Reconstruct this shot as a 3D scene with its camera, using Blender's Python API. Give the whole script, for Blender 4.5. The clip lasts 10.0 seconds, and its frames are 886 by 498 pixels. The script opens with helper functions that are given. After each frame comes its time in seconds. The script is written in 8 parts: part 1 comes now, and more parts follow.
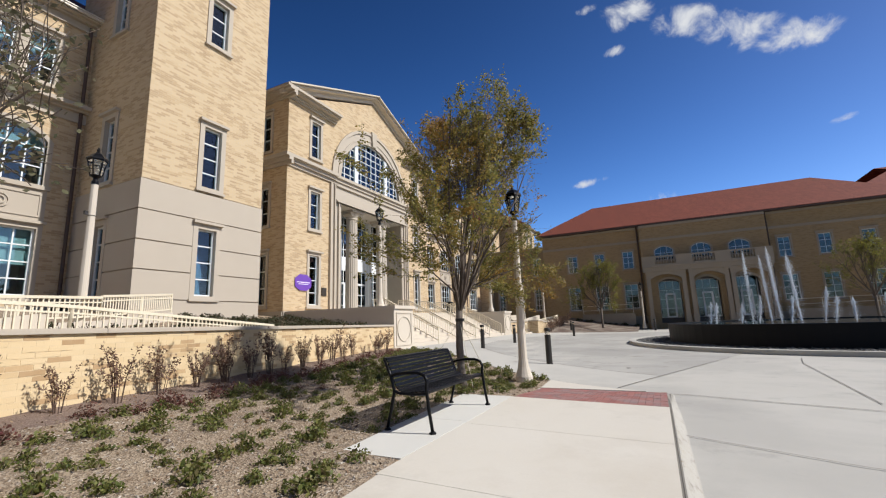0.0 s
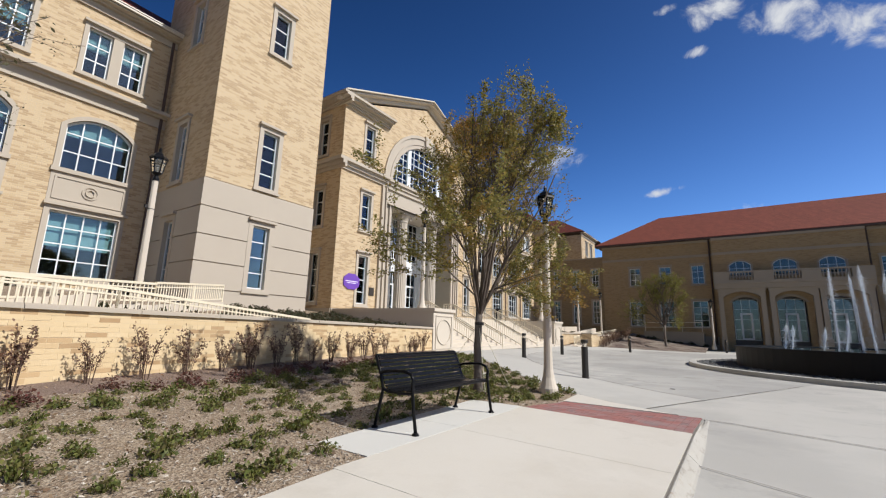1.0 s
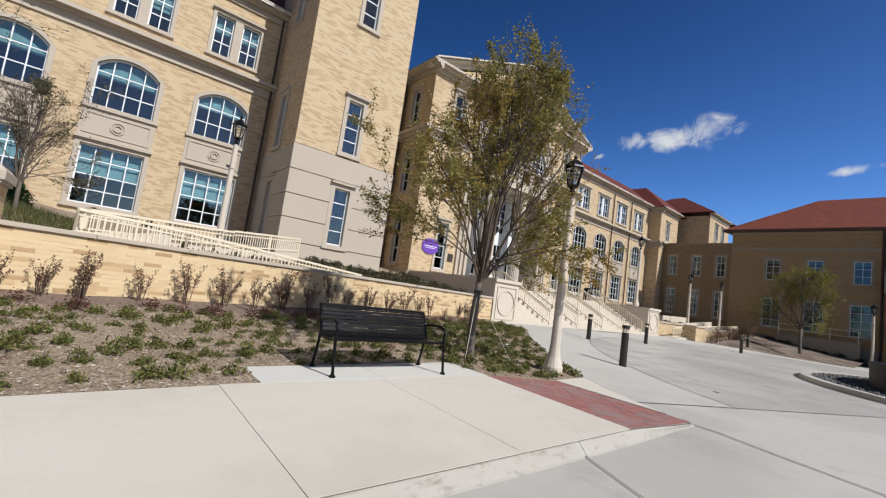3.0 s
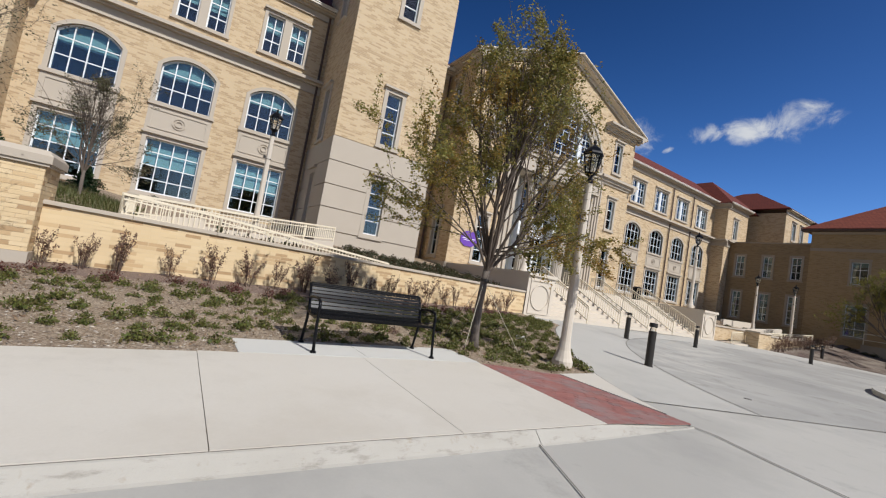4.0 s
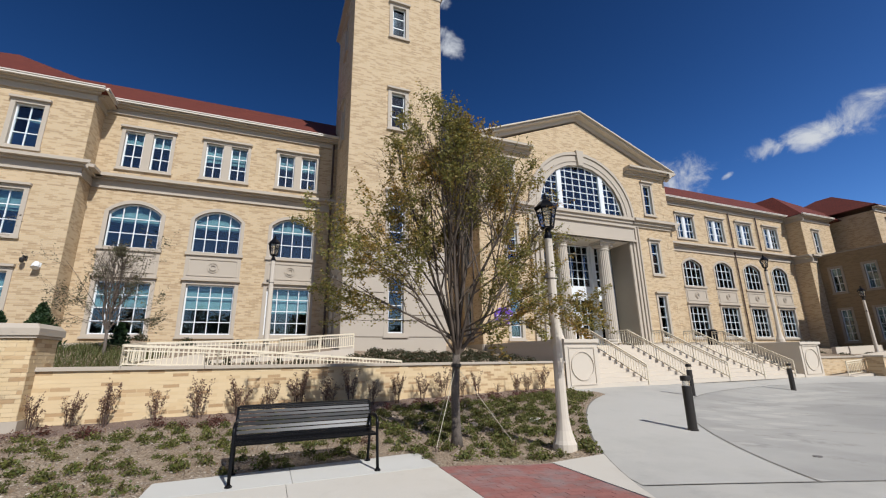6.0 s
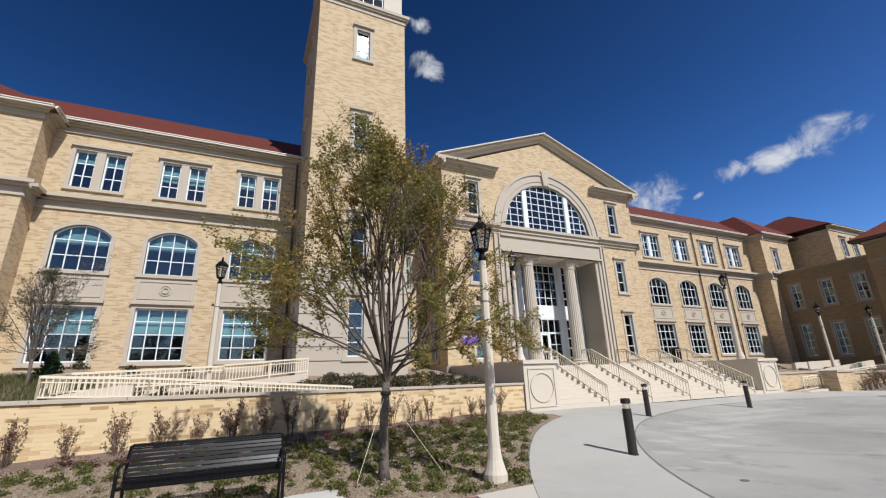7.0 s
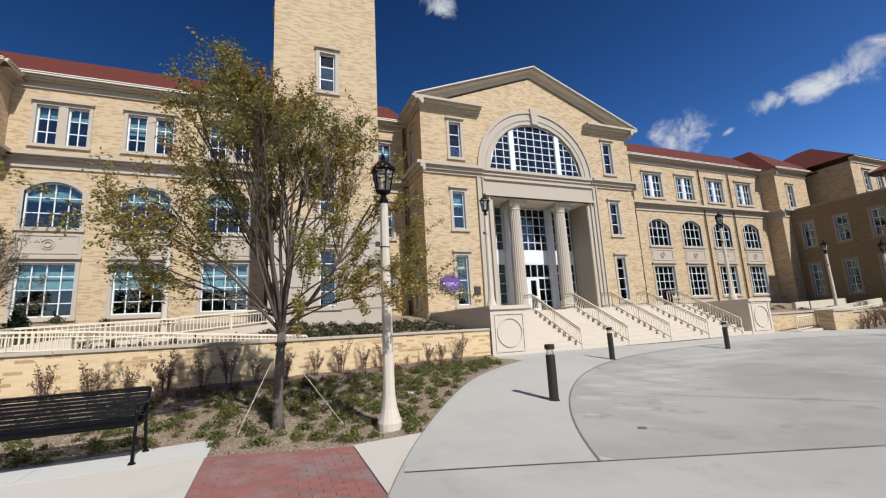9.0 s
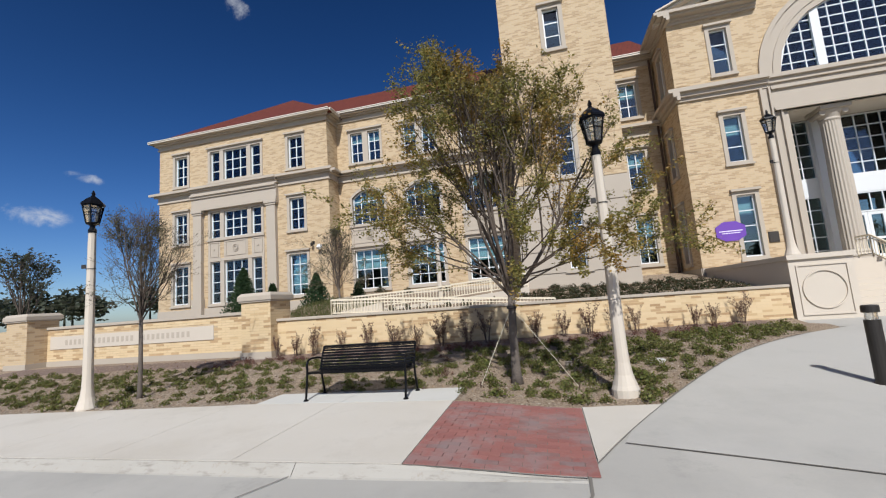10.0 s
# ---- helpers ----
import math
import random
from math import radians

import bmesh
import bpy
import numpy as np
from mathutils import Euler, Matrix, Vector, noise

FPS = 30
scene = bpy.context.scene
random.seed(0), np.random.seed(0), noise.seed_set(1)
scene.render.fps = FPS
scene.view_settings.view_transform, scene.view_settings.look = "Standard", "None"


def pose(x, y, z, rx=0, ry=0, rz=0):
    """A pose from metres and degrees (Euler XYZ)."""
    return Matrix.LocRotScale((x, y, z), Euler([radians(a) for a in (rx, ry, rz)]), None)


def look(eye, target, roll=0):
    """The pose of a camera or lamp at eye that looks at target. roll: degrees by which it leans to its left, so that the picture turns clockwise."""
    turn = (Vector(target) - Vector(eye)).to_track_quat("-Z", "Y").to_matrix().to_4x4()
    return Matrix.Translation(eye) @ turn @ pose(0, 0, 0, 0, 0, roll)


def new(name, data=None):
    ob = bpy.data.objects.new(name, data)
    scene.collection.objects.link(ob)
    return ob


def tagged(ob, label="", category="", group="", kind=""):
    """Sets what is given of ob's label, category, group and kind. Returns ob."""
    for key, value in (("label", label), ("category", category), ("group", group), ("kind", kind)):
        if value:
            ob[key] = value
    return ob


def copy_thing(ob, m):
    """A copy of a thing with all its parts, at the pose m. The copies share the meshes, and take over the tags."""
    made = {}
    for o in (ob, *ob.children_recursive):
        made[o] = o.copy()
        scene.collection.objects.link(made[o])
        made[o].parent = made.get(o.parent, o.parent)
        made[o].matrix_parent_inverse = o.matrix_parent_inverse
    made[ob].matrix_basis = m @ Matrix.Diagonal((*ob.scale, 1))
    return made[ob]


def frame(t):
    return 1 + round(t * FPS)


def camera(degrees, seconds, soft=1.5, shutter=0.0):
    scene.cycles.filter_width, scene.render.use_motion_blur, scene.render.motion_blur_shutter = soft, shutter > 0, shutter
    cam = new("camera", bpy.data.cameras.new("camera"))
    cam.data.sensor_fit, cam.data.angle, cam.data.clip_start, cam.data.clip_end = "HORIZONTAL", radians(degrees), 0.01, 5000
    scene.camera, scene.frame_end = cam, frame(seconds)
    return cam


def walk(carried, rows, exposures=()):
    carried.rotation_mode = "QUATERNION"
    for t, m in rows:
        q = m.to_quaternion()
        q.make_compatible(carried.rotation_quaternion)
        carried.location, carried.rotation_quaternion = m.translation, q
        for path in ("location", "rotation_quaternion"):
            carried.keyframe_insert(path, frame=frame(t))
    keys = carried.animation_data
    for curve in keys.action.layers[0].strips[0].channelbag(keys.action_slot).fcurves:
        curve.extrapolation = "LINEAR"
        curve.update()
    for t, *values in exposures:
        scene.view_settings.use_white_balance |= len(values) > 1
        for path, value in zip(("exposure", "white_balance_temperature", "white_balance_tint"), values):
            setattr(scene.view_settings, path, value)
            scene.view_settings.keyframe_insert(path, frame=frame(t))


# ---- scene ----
cam = camera(93.2, 10.0, soft=1.2)
PATH = [
    (0, (0.374, 0.783, 1.409), (-0.5, 2.549, 1.755), -2.0),
    (0.5, (0.717, 0.938, 1.335), (-0.271, 2.632, 1.727), -0.2),
    (1, (0.969, 1.334, 1.324), (-0.15, 2.949, 1.7), 1.6),
    (1.5, (1.405, 1.679, 1.323), (0.155, 3.209, 1.636), 3.8),
    (2, (1.839, 2.047, 1.304), (0.469, 3.486, 1.537), 5.8),
    (2.2, (2.02, 2.21, 1.312), (0.601, 3.606, 1.513), 6.6),
    (3.3, (2.949, 3.022, 1.402), (1.351, 4.212, 1.57), 8.3),
    (3.5, (3.069, 3.18, 1.395), (1.423, 4.308, 1.527), 8.7),
    (4, (3.27, 3.587, 1.379), (1.579, 4.647, 1.51), 9.8),
    (4.5, (3.467, 4.059, 1.435), (1.732, 5.042, 1.593), 8.8),
    (5, (3.57, 4.49, 1.452), (1.753, 5.302, 1.648), 7.2),
    (5.5, (3.727, 5.018, 1.526), (1.904, 5.745, 1.91), 2.5),
    (5.7, (3.815, 5.231, 1.548), (2.002, 5.952, 1.989), 0.7),
    (6.8, (4.174, 6.351, 1.68), (2.434, 7.136, 2.277), -2.4),
    (7, (4.184, 6.465, 1.675), (2.453, 7.276, 2.262), -2.0),
    (7.5, (4.228, 6.984, 1.72), (2.525, 7.875, 2.274), -1.4),
    (8, (4.443, 7.519, 1.735), (2.775, 8.501, 2.241), -1.4),
    (8.5, (4.481, 8.084, 1.711), (2.818, 9.096, 2.171), -2.5),
    (9, (4.475, 8.625, 1.642), (2.652, 9.37, 1.994), -3.0),
    (9.5, (4.363, 8.922, 1.611), (2.378, 8.977, 1.849), -2.8),
    (10, (4.463, 9.415, 1.616), (2.535, 8.95, 1.871), -4.4),
]
walk(cam, [(t, look(eye, target, roll)) for t, eye, target, roll in PATH],
     exposures=[(0, 0.15, 6500, 10), (2, 0.07, 6420, 10), (3.5, -0.00, 6380, 10), (5, -0.12, 6320, 10), (5.5, -0.10, 6300, 10), (7, 0.01, 6280, 10), (8, 0.06, 6250, 10), (9, 0.01, 6320, 10), (9.5, -0.07, 6370, 10), (10, -0.03, 6250, 10)])

# ---- sky and sun ----
SUN_AZ, SUN_EL = radians(13.2), radians(43.0)      # from +x towards +y, and above the horizon
world = bpy.data.worlds.new("sky")
scene.world = world
world.use_nodes = True
wn, wl = world.node_tree.nodes, world.node_tree.links
wn.clear()
w_out = wn.new("ShaderNodeOutputWorld")
w_bg = wn.new("ShaderNodeBackground")
w_sky = wn.new("ShaderNodeTexSky")
w_sky.sky_type = 'NISHITA'
w_sky.sun_disc = False
w_sky.sun_elevation = SUN_EL
w_sky.sun_rotation = radians(90.0) - SUN_AZ
w_sky.altitude = 900.0
w_sky.air_density = 1.0
w_sky.dust_density = 2.0
w_sky.ozone_density = 5.0
w_bg.inputs["Strength"].default_value = 0.050
w_dir = wn.new("ShaderNodeTexCoord")
w_noise = wn.new("ShaderNodeTexNoise")
w_noise.inputs["Scale"].default_value = 17.0
w_noise.inputs["Detail"].default_value = 8.0
w_noise.inputs["Roughness"].default_value = 0.62
w_noise.inputs["Distortion"].default_value = 0.4
wl.new(w_dir.outputs["Generated"], w_noise.inputs["Vector"])


def wmath(op, a, b=None):
    n = wn.new("ShaderNodeMath")
    n.operation = op
    for i, v in enumerate((a, b)):
        if v is None:
            continue
        if isinstance(v, (int, float)):
            n.inputs[i].default_value = v
        else:
            wl.new(v, n.inputs[i])
    return n.outputs[0]


def cloud(centre, along, length, height):
    """A soft oval of the sky, in which the noise may make a cloud."""
    c = Vector(centre).normalized()
    a = Vector(along)
    a = (a - c * a.dot(c)).normalized()
    b = c.cross(a)
    total = None
    for axis, size in ((a, length), (b, height)):
        d = wn.new("ShaderNodeVectorMath")
        d.operation = 'DOT_PRODUCT'
        wl.new(w_dir.outputs["Generated"], d.inputs[0])
        d.inputs[1].default_value = axis
        q = wmath('MULTIPLY', d.outputs["Value"], 1.0 / size)
        q = wmath('MULTIPLY', q, q)
        total = q if total is None else wmath('ADD', total, q)
    d = wn.new("ShaderNodeVectorMath")
    d.operation = 'DOT_PRODUCT'
    wl.new(w_dir.outputs["Generated"], d.inputs[0])
    d.inputs[1].default_value = c
    front = wmath('GREATER_THAN', d.outputs["Value"], 0.5)
    return wmath('MULTIPLY', wmath('MAXIMUM', wmath('SUBTRACT', 1.0, total), 0.0), front)


CLOUDS = [
    ((-0.415, 0.833, 0.364), (1.0, 0.38, 0.05), 0.065, 0.028),
    ((-0.365, 0.855, 0.368), (1.0, 0.38, 0.12), 0.09, 0.032),
    ((-0.305, 0.875, 0.377), (1.0, 0.35, 0.10), 0.078, 0.042),
    ((-0.555, 0.755, 0.350), (1.0, 0.5, -0.2), 0.08, 0.06),
    ((-0.490, 0.805, 0.335), (1.0, 0.4, 0.4), 0.016, 0.008),
    ((0.013, 0.816, 0.578), (1.0, 0.0, -0.2), 0.060, 0.034),
    ((0.110, 0.835, 0.540), (1.0, 0.0, -0.3), 0.075, 0.036),
    ((0.185, 0.845, 0.502), (1.0, 0.0, -0.3), 0.080, 0.044),
    ((0.265, 0.848, 0.462), (1.0, 0.0, -0.1), 0.075, 0.036),
    ((-0.020, 0.849, 0.529), (1.0, 0.0, 0.0), 0.034, 0.014),
    ((-0.061, 0.796, 0.602), (1.0, 0.0, 0.0), 0.026, 0.012),
    ((-0.100, 0.950, 0.297), (1.0, 0.0, 0.1), 0.045, 0.013),
    ((0.047, 0.968, 0.243), (1.0, 0.0, 0.0), 0.060, 0.018),
    ((0.316, 0.895, 0.316), (1.0, -0.3, 0.1), 0.030, 0.010),
    ((-0.697, 0.303, 0.650), (0.3, 1.0, -0.4), 0.055, 0.040),
    ((-0.652, 0.266, 0.710), (0.3, 1.0, -0.2), 0.045, 0.020),
    ((-0.626, -0.517, 0.584), (0.9, -0.5, 0.1), 0.035, 0.030),
    ((-0.499, -0.844, 0.198), (0.9, -0.5, 0.0), 0.075, 0.026),
    ((-0.550, -0.789, 0.273), (0.9, -0.5, 0.1), 0.045, 0.014),
]
mask = None
for c in CLOUDS:
    m = cloud(*c)
    mask = m if mask is None else wmath('MAXIMUM', mask, m)
w_map = wn.new("ShaderNodeMapRange")
w_map.interpolation_type = 'SMOOTHSTEP'
w_map.inputs["From Min"].default_value = 0.26
w_map.inputs["From Max"].default_value = 1.15
w_val = wmath('ADD', wmath('MULTIPLY', mask, 0.72), wmath('MULTIPLY', wmath('SUBTRACT', w_noise.outputs["Fac"], 0.5), 2.6))
wl.new(w_val, w_map.inputs["Value"])
w_fac = wmath('MULTIPLY', w_map.outputs["Result"], wmath('MINIMUM', wmath('MULTIPLY', mask, 1.9), 1.0))
w_hue = wn.new("ShaderNodeHueSaturation")
w_hue.inputs["Hue"].default_value = 0.511
w_hue.inputs["Saturation"].default_value = 1.26
wl.new(w_sky.outputs["Color"], w_hue.inputs["Color"])
w_mix = wn.new("ShaderNodeMix")
w_mix.data_type = 'RGBA'
wl.new(w_fac, w_mix.inputs[0])
# haze: the sky pales evenly towards the horizon
w_sep = wn.new("ShaderNodeSeparateXYZ")
wl.new(w_dir.outputs["Generated"], w_sep.inputs[0])
w_low = wmath('SUBTRACT', 1.0, wmath('MINIMUM', wmath('ABSOLUTE', w_sep.outputs[2]), 1.0))
w_gain = wmath('ADD', 1.0, wmath('MULTIPLY', wmath('MULTIPLY', w_low, w_low), 1.9))
# and it is hazier, so lighter, over the open court than behind the hall
w_side = wmath('POWER', wmath('MAXIMUM', w_sep.outputs[1], 0.0), 1.5)
w_gain = wmath('MULTIPLY', w_gain, wmath('ADD', 0.86, wmath('MULTIPLY', w_side, 0.62)))
w_haze = wn.new("ShaderNodeVectorMath")
w_haze.operation = 'SCALE'
wl.new(w_hue.outputs["Color"], w_haze.inputs[0])
wl.new(w_gain, w_haze.inputs["Scale"])
wl.new(w_haze.outputs["Vector"], w_mix.inputs[6])
w_mix.inputs[7].default_value = (13.0, 13.4, 14.0, 1.0)
wl.new(w_mix.outputs[2], w_bg.inputs["Color"])
wl.new(w_bg.outputs["Background"], w_out.inputs["Surface"])

sun = new("sun", bpy.data.lights.new("sun", 'SUN'))
sun.data.energy, sun.data.angle, sun.data.color = 5.0, radians(0.53), (1.0, 0.985, 0.965)
SUN_TO = Vector((math.cos(SUN_EL) * math.cos(SUN_AZ), math.cos(SUN_EL) * math.sin(SUN_AZ), math.sin(SUN_EL)))
sun.matrix_world = look(SUN_TO * 80, (0, 0, 0))

# ---- materials ----


class Mat:
    """A node material with a principled surface and a few short ways to wire it."""

    def __init__(self, name, color=(0.5, 0.5, 0.5), rough=0.7, metal=0.0):
        self.m = bpy.data.materials.new(name)
        self.m.use_nodes = True
        self.n, self.l = self.m.node_tree.nodes, self.m.node_tree.links
        self.p = self.n["Principled BSDF"]
        self.p.inputs["Base Color"].default_value = (*color, 1)
        self.p.inputs["Roughness"].default_value = rough
        self.p.inputs["Metallic"].default_value = metal

    def math(self, op, a, b=None):
        n = self.n.new("ShaderNodeMath")
        n.operation = op
        for i, v in enumerate((a, b)):
            if v is None:
                continue
            if isinstance(v, (int, float)):
                n.inputs[i].default_value = v
            else:
                self.l.new(v, n.inputs[i])
        return n.outputs[0]

    def place(self):
        return self.n.new("ShaderNodeNewGeometry").outputs["Position"]

    def noise(self, scale, detail=4.0, rough=0.55, vec=None):
        t = self.n.new("ShaderNodeTexNoise")
        t.inputs["Scale"].default_value, t.inputs["Detail"].default_value, t.inputs["Roughness"].default_value = scale, detail, rough
        self.l.new(vec if vec is not None else self.place(), t.inputs["Vector"])
        return t.outputs["Fac"]

    def ramp(self, fac, stops):
        r = self.n.new("ShaderNodeValToRGB")
        e = r.color_ramp.elements
        while len(e) < len(stops):
            e.new(0.5)
        for k, (pos, col) in zip(e, stops):
            k.position, k.color = pos, (*col, 1)
        self.l.new(fac, r.inputs["Fac"])
        return r.outputs["Color"]

    def mix(self, fac, a, b, blend='MIX'):
        x = self.n.new("ShaderNodeMix")
        x.data_type, x.blend_type = 'RGBA', blend
        for i, v in ((0, fac), (6, a), (7, b)):
            if isinstance(v, (int, float)):
                x.inputs[i].default_value = v
            elif isinstance(v, tuple):
                x.inputs[i].default_value = (*v, 1)
            else:
                self.l.new(v, x.inputs[i])
        return x.outputs[2]

    def color(self, c):
        self.l.new(c, self.p.inputs["Base Color"])
        return self

    def bump(self, fac, strength=0.3, distance=0.01):
        b = self.n.new("ShaderNodeBump")
        b.inputs["Strength"].default_value, b.inputs["Distance"].default_value = strength, distance
        self.l.new(fac, b.inputs["Height"])
        self.l.new(b.outputs["Normal"], self.p.inputs["Normal"])
        return self

    def random(self):
        return self.n.new("ShaderNodeObjectInfo").outputs["Random"]

    def island(self):
        return self.n.new("ShaderNodeNewGeometry").outputs["Random Per Island"]

    def wall_uv(self, su=1.0, sv=1.0):
        """Metres along the wall and up it, whichever way the wall faces."""
        g = self.n.new("ShaderNodeNewGeometry")
        s = self.n.new("ShaderNodeSeparateXYZ")
        self.l.new(g.outputs["Position"], s.inputs[0])
        k = self.n.new("ShaderNodeSeparateXYZ")
        self.l.new(g.outputs["Normal"], k.inputs[0])
        side = self.math('GREATER_THAN', self.math('ABSOLUTE', k.outputs[0]), self.math('ABSOLUTE', k.outputs[1]))
        u = self.math('ADD', self.math('MULTIPLY', s.outputs[1], side), self.math('MULTIPLY', s.outputs[0], self.math('SUBTRACT', 1.0, side)))
        c = self.n.new("ShaderNodeCombineXYZ")
        self.l.new(self.math('MULTIPLY', u, su), c.inputs[0])
        self.l.new(self.math('MULTIPLY', s.outputs[2], sv), c.inputs[1])
        return c.outputs[0]


def mottled(name, a, b, rough=0.8, scale=3.0, fine=40.0, bump=0.15, dist=0.004, metal=0.0):
    m = Mat(name, a, rough, metal)
    big, small = m.noise(scale, 5), m.noise(fine, 3)
    m.color(m.mix(m.math('MULTIPLY', big, 1.0), m.mix(small, a, b), b))
    m.bump(small, bump, dist)
    return m


def brick_material(name, light, dark, deep, mortar):
    m = Mat(name, light, 0.85)
    t = m.n.new("ShaderNodeTexBrick")
    t.offset, t.squash = 0.5, 1.0
    t.inputs["Scale"].default_value = 1.0
    t.inputs["Brick Width"].default_value, t.inputs["Row Height"].default_value = 0.30, 0.075
    t.inputs["Mortar Size"].default_value, t.inputs["Mortar Smooth"].default_value = 0.006, 0.3
    t.inputs["Color1"].default_value, t.inputs["Color2"].default_value = (0, 0, 0, 1), (1, 1, 1, 1)
    t.inputs["Mortar"].default_value = (0.5, 0.5, 0.5, 1)
    m.l.new(m.wall_uv(), t.inputs["Vector"])
    col = m.ramp(t.outputs["Color"], [(0.0, light), (0.42, light), (0.66, dark), (1.0, deep)])
    streak = m.noise(1.0, 5, 0.7, m.wall_uv(1.1, 4.5))
    col = m.mix(m.math('MULTIPLY', streak, 0.55), col, dark)
    wash = m.noise(0.35, 3)
    col = m.mix(m.math('MULTIPLY', wash, 0.25), col, light)
    m.color(m.mix(t.outputs["Fac"], col, mortar))
    grain = m.noise(60, 3)
    m.bump(m.math('ADD', m.math('MULTIPLY', t.outputs["Fac"], -1.0), m.math('ADD', m.math('MULTIPLY', grain, 0.35), m.math('MULTIPLY', streak, 1.4))), 0.6, 0.012)
    return m.m


M_BRICK = brick_material("blond_brick", (0.563, 0.4306, 0.265), (0.449, 0.3183, 0.1748), (0.3266, 0.219, 0.1178), (0.5014, 0.4048, 0.2834))
# link wing: the tan brick's colours darkened to stand for the shade there
M_BRICK_LINK_SHADE = brick_material("brown_brick", (0.276, 0.1886, 0.0966), (0.2346, 0.1564, 0.0754), (0.1886, 0.1214, 0.0607), (0.2392, 0.1748, 0.1058))
# fountain building: brick toned below the blond one, shade included in the colour
M_BRICK_SHADE = brick_material("tan_brick", (0.368, 0.2502, 0.1242), (0.3128, 0.2079, 0.0966), (0.2484, 0.161, 0.0782), (0.3128, 0.23, 0.138))
pb = Mat("wall_brick", (0.552, 0.4232, 0.2576), 0.85)
pb.color(pb.mix(pb.math('MULTIPLY', pb.noise(9, 5), 0.3), pb.ramp(pb.random(), [(0.0, (0.598, 0.4462, 0.2484)), (0.45, (0.644, 0.4968, 0.2944)), (0.70, (0.5888, 0.437, 0.2438)), (0.80, (0.4876, 0.3266, 0.1656)), (1.0, (0.3404, 0.207, 0.0966))]), (0.6164, 0.4738, 0.2852)))
pb.bump(pb.noise(70, 4), 0.5, 0.006)
M_PBRICK = pb.m
pb = Mat("wall_brick_rest", (0.552, 0.4232, 0.2576), 0.85)
pb.color(pb.mix(pb.math('MULTIPLY', pb.noise(9, 5), 0.3), pb.ramp(pb.island(), [(0.0, (0.598, 0.4462, 0.2484)), (0.45, (0.644, 0.4968, 0.2944)), (0.70, (0.5888, 0.437, 0.2438)), (0.80, (0.4876, 0.3266, 0.1656)), (1.0, (0.3404, 0.207, 0.0966))]), (0.6164, 0.4738, 0.2852)))
pb.bump(pb.noise(70, 4), 0.5, 0.006)
M_PBRICK_REST = pb.m
M_MORTAR = mottled("mortar", (0.6348, 0.4968, 0.3082), (0.5888, 0.4554, 0.276), 0.95, 4, 90).m
M_STONE = mottled("cast_stone", (0.4692, 0.4048, 0.3238), (0.4094, 0.3496, 0.2742), 0.85, 1.3, 55, 0.2).m
# darker trim stone; on the portal reveals it stands in for shade
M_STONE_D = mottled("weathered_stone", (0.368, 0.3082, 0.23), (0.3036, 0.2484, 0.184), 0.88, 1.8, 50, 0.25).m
M_LIME = mottled("pale_limestone", (0.598, 0.529, 0.4324), (0.529, 0.46, 0.368), 0.82, 1.4, 60, 0.2).m
M_COLUMN = mottled("column_stone", (0.506, 0.4462, 0.368), (0.414, 0.3588, 0.2852), 0.85, 2.2, 70, 0.5, 0.006).m
M_WHITE = mottled("white_paint", (0.7176, 0.7268, 0.7176), (0.6624, 0.6716, 0.6624), 0.45, 2, 30, 0.03).m
M_GUTTER = mottled("cream_metal", (0.6624, 0.6072, 0.5152), (0.6072, 0.552, 0.4692), 0.5, 2, 30, 0.05).m
M_RAIL = mottled("cream_rail_paint", (0.736, 0.6532, 0.4968), (0.6808, 0.598, 0.4416), 0.5, 3, 40, 0.05).m
M_BLACK = mottled("black_steel", (0.0046, 0.0046, 0.0055), (0.0074, 0.0074, 0.0083), 0.30, 6, 60, 0.03).m
M_BLACK.node_tree.nodes["Principled BSDF"].inputs["Specular IOR Level"].default_value = 0.14
M_GRATE = mottled("dull_grey_iron", (0.1012, 0.092, 0.0828), (0.1472, 0.1334, 0.1196), 0.7, 9, 70, 0.2).m
M_BRONZE = mottled("dark_bronze", (0.0184, 0.0156, 0.0129), (0.0322, 0.0267, 0.0212), 0.45, 6, 60, 0.05, metal=0.2).m
M_PIPE = mottled("brown_downpipe", (0.092, 0.0506, 0.0322), (0.0644, 0.0368, 0.0258), 0.55, 3, 40, 0.05).m
M_INT = mottled("dim_interior", (0.1472, 0.138, 0.1288), (0.1104, 0.1012, 0.092), 0.9, 1, 10, 0.0).m
M_BLIND = mottled("roller_blind", (0.3312, 0.4324, 0.4324), (0.2852, 0.3864, 0.3956), 0.8, 2, 60, 0.05).m
M_PURPLE = mottled("purple_banner", (0.1564, 0.0552, 0.3864), (0.1196, 0.0414, 0.3128), 0.55, 3, 30, 0.05).m
M_SIGNW = Mat("pale_print", (0.736, 0.6992, 0.7912), 0.6).m
M_PLAQUE = mottled("bronze_plaque", (0.0276, 0.023, 0.0184), (0.046, 0.0368, 0.0276), 0.4, 6, 60, 0.1).m
M_GRANITE = mottled("black_granite", (0.0055, 0.0055, 0.0064), (0.011, 0.011, 0.012), 0.5, 6, 120, 0.02).m
M_GRANITE.node_tree.nodes["Principled BSDF"].inputs["Specular IOR Level"].default_value = 0.12
M_ROCK = mottled("dark_river_rock", (0.0414, 0.0405, 0.0386), (0.1104, 0.1076, 0.1012), 0.6, 9, 60, 0.3).m


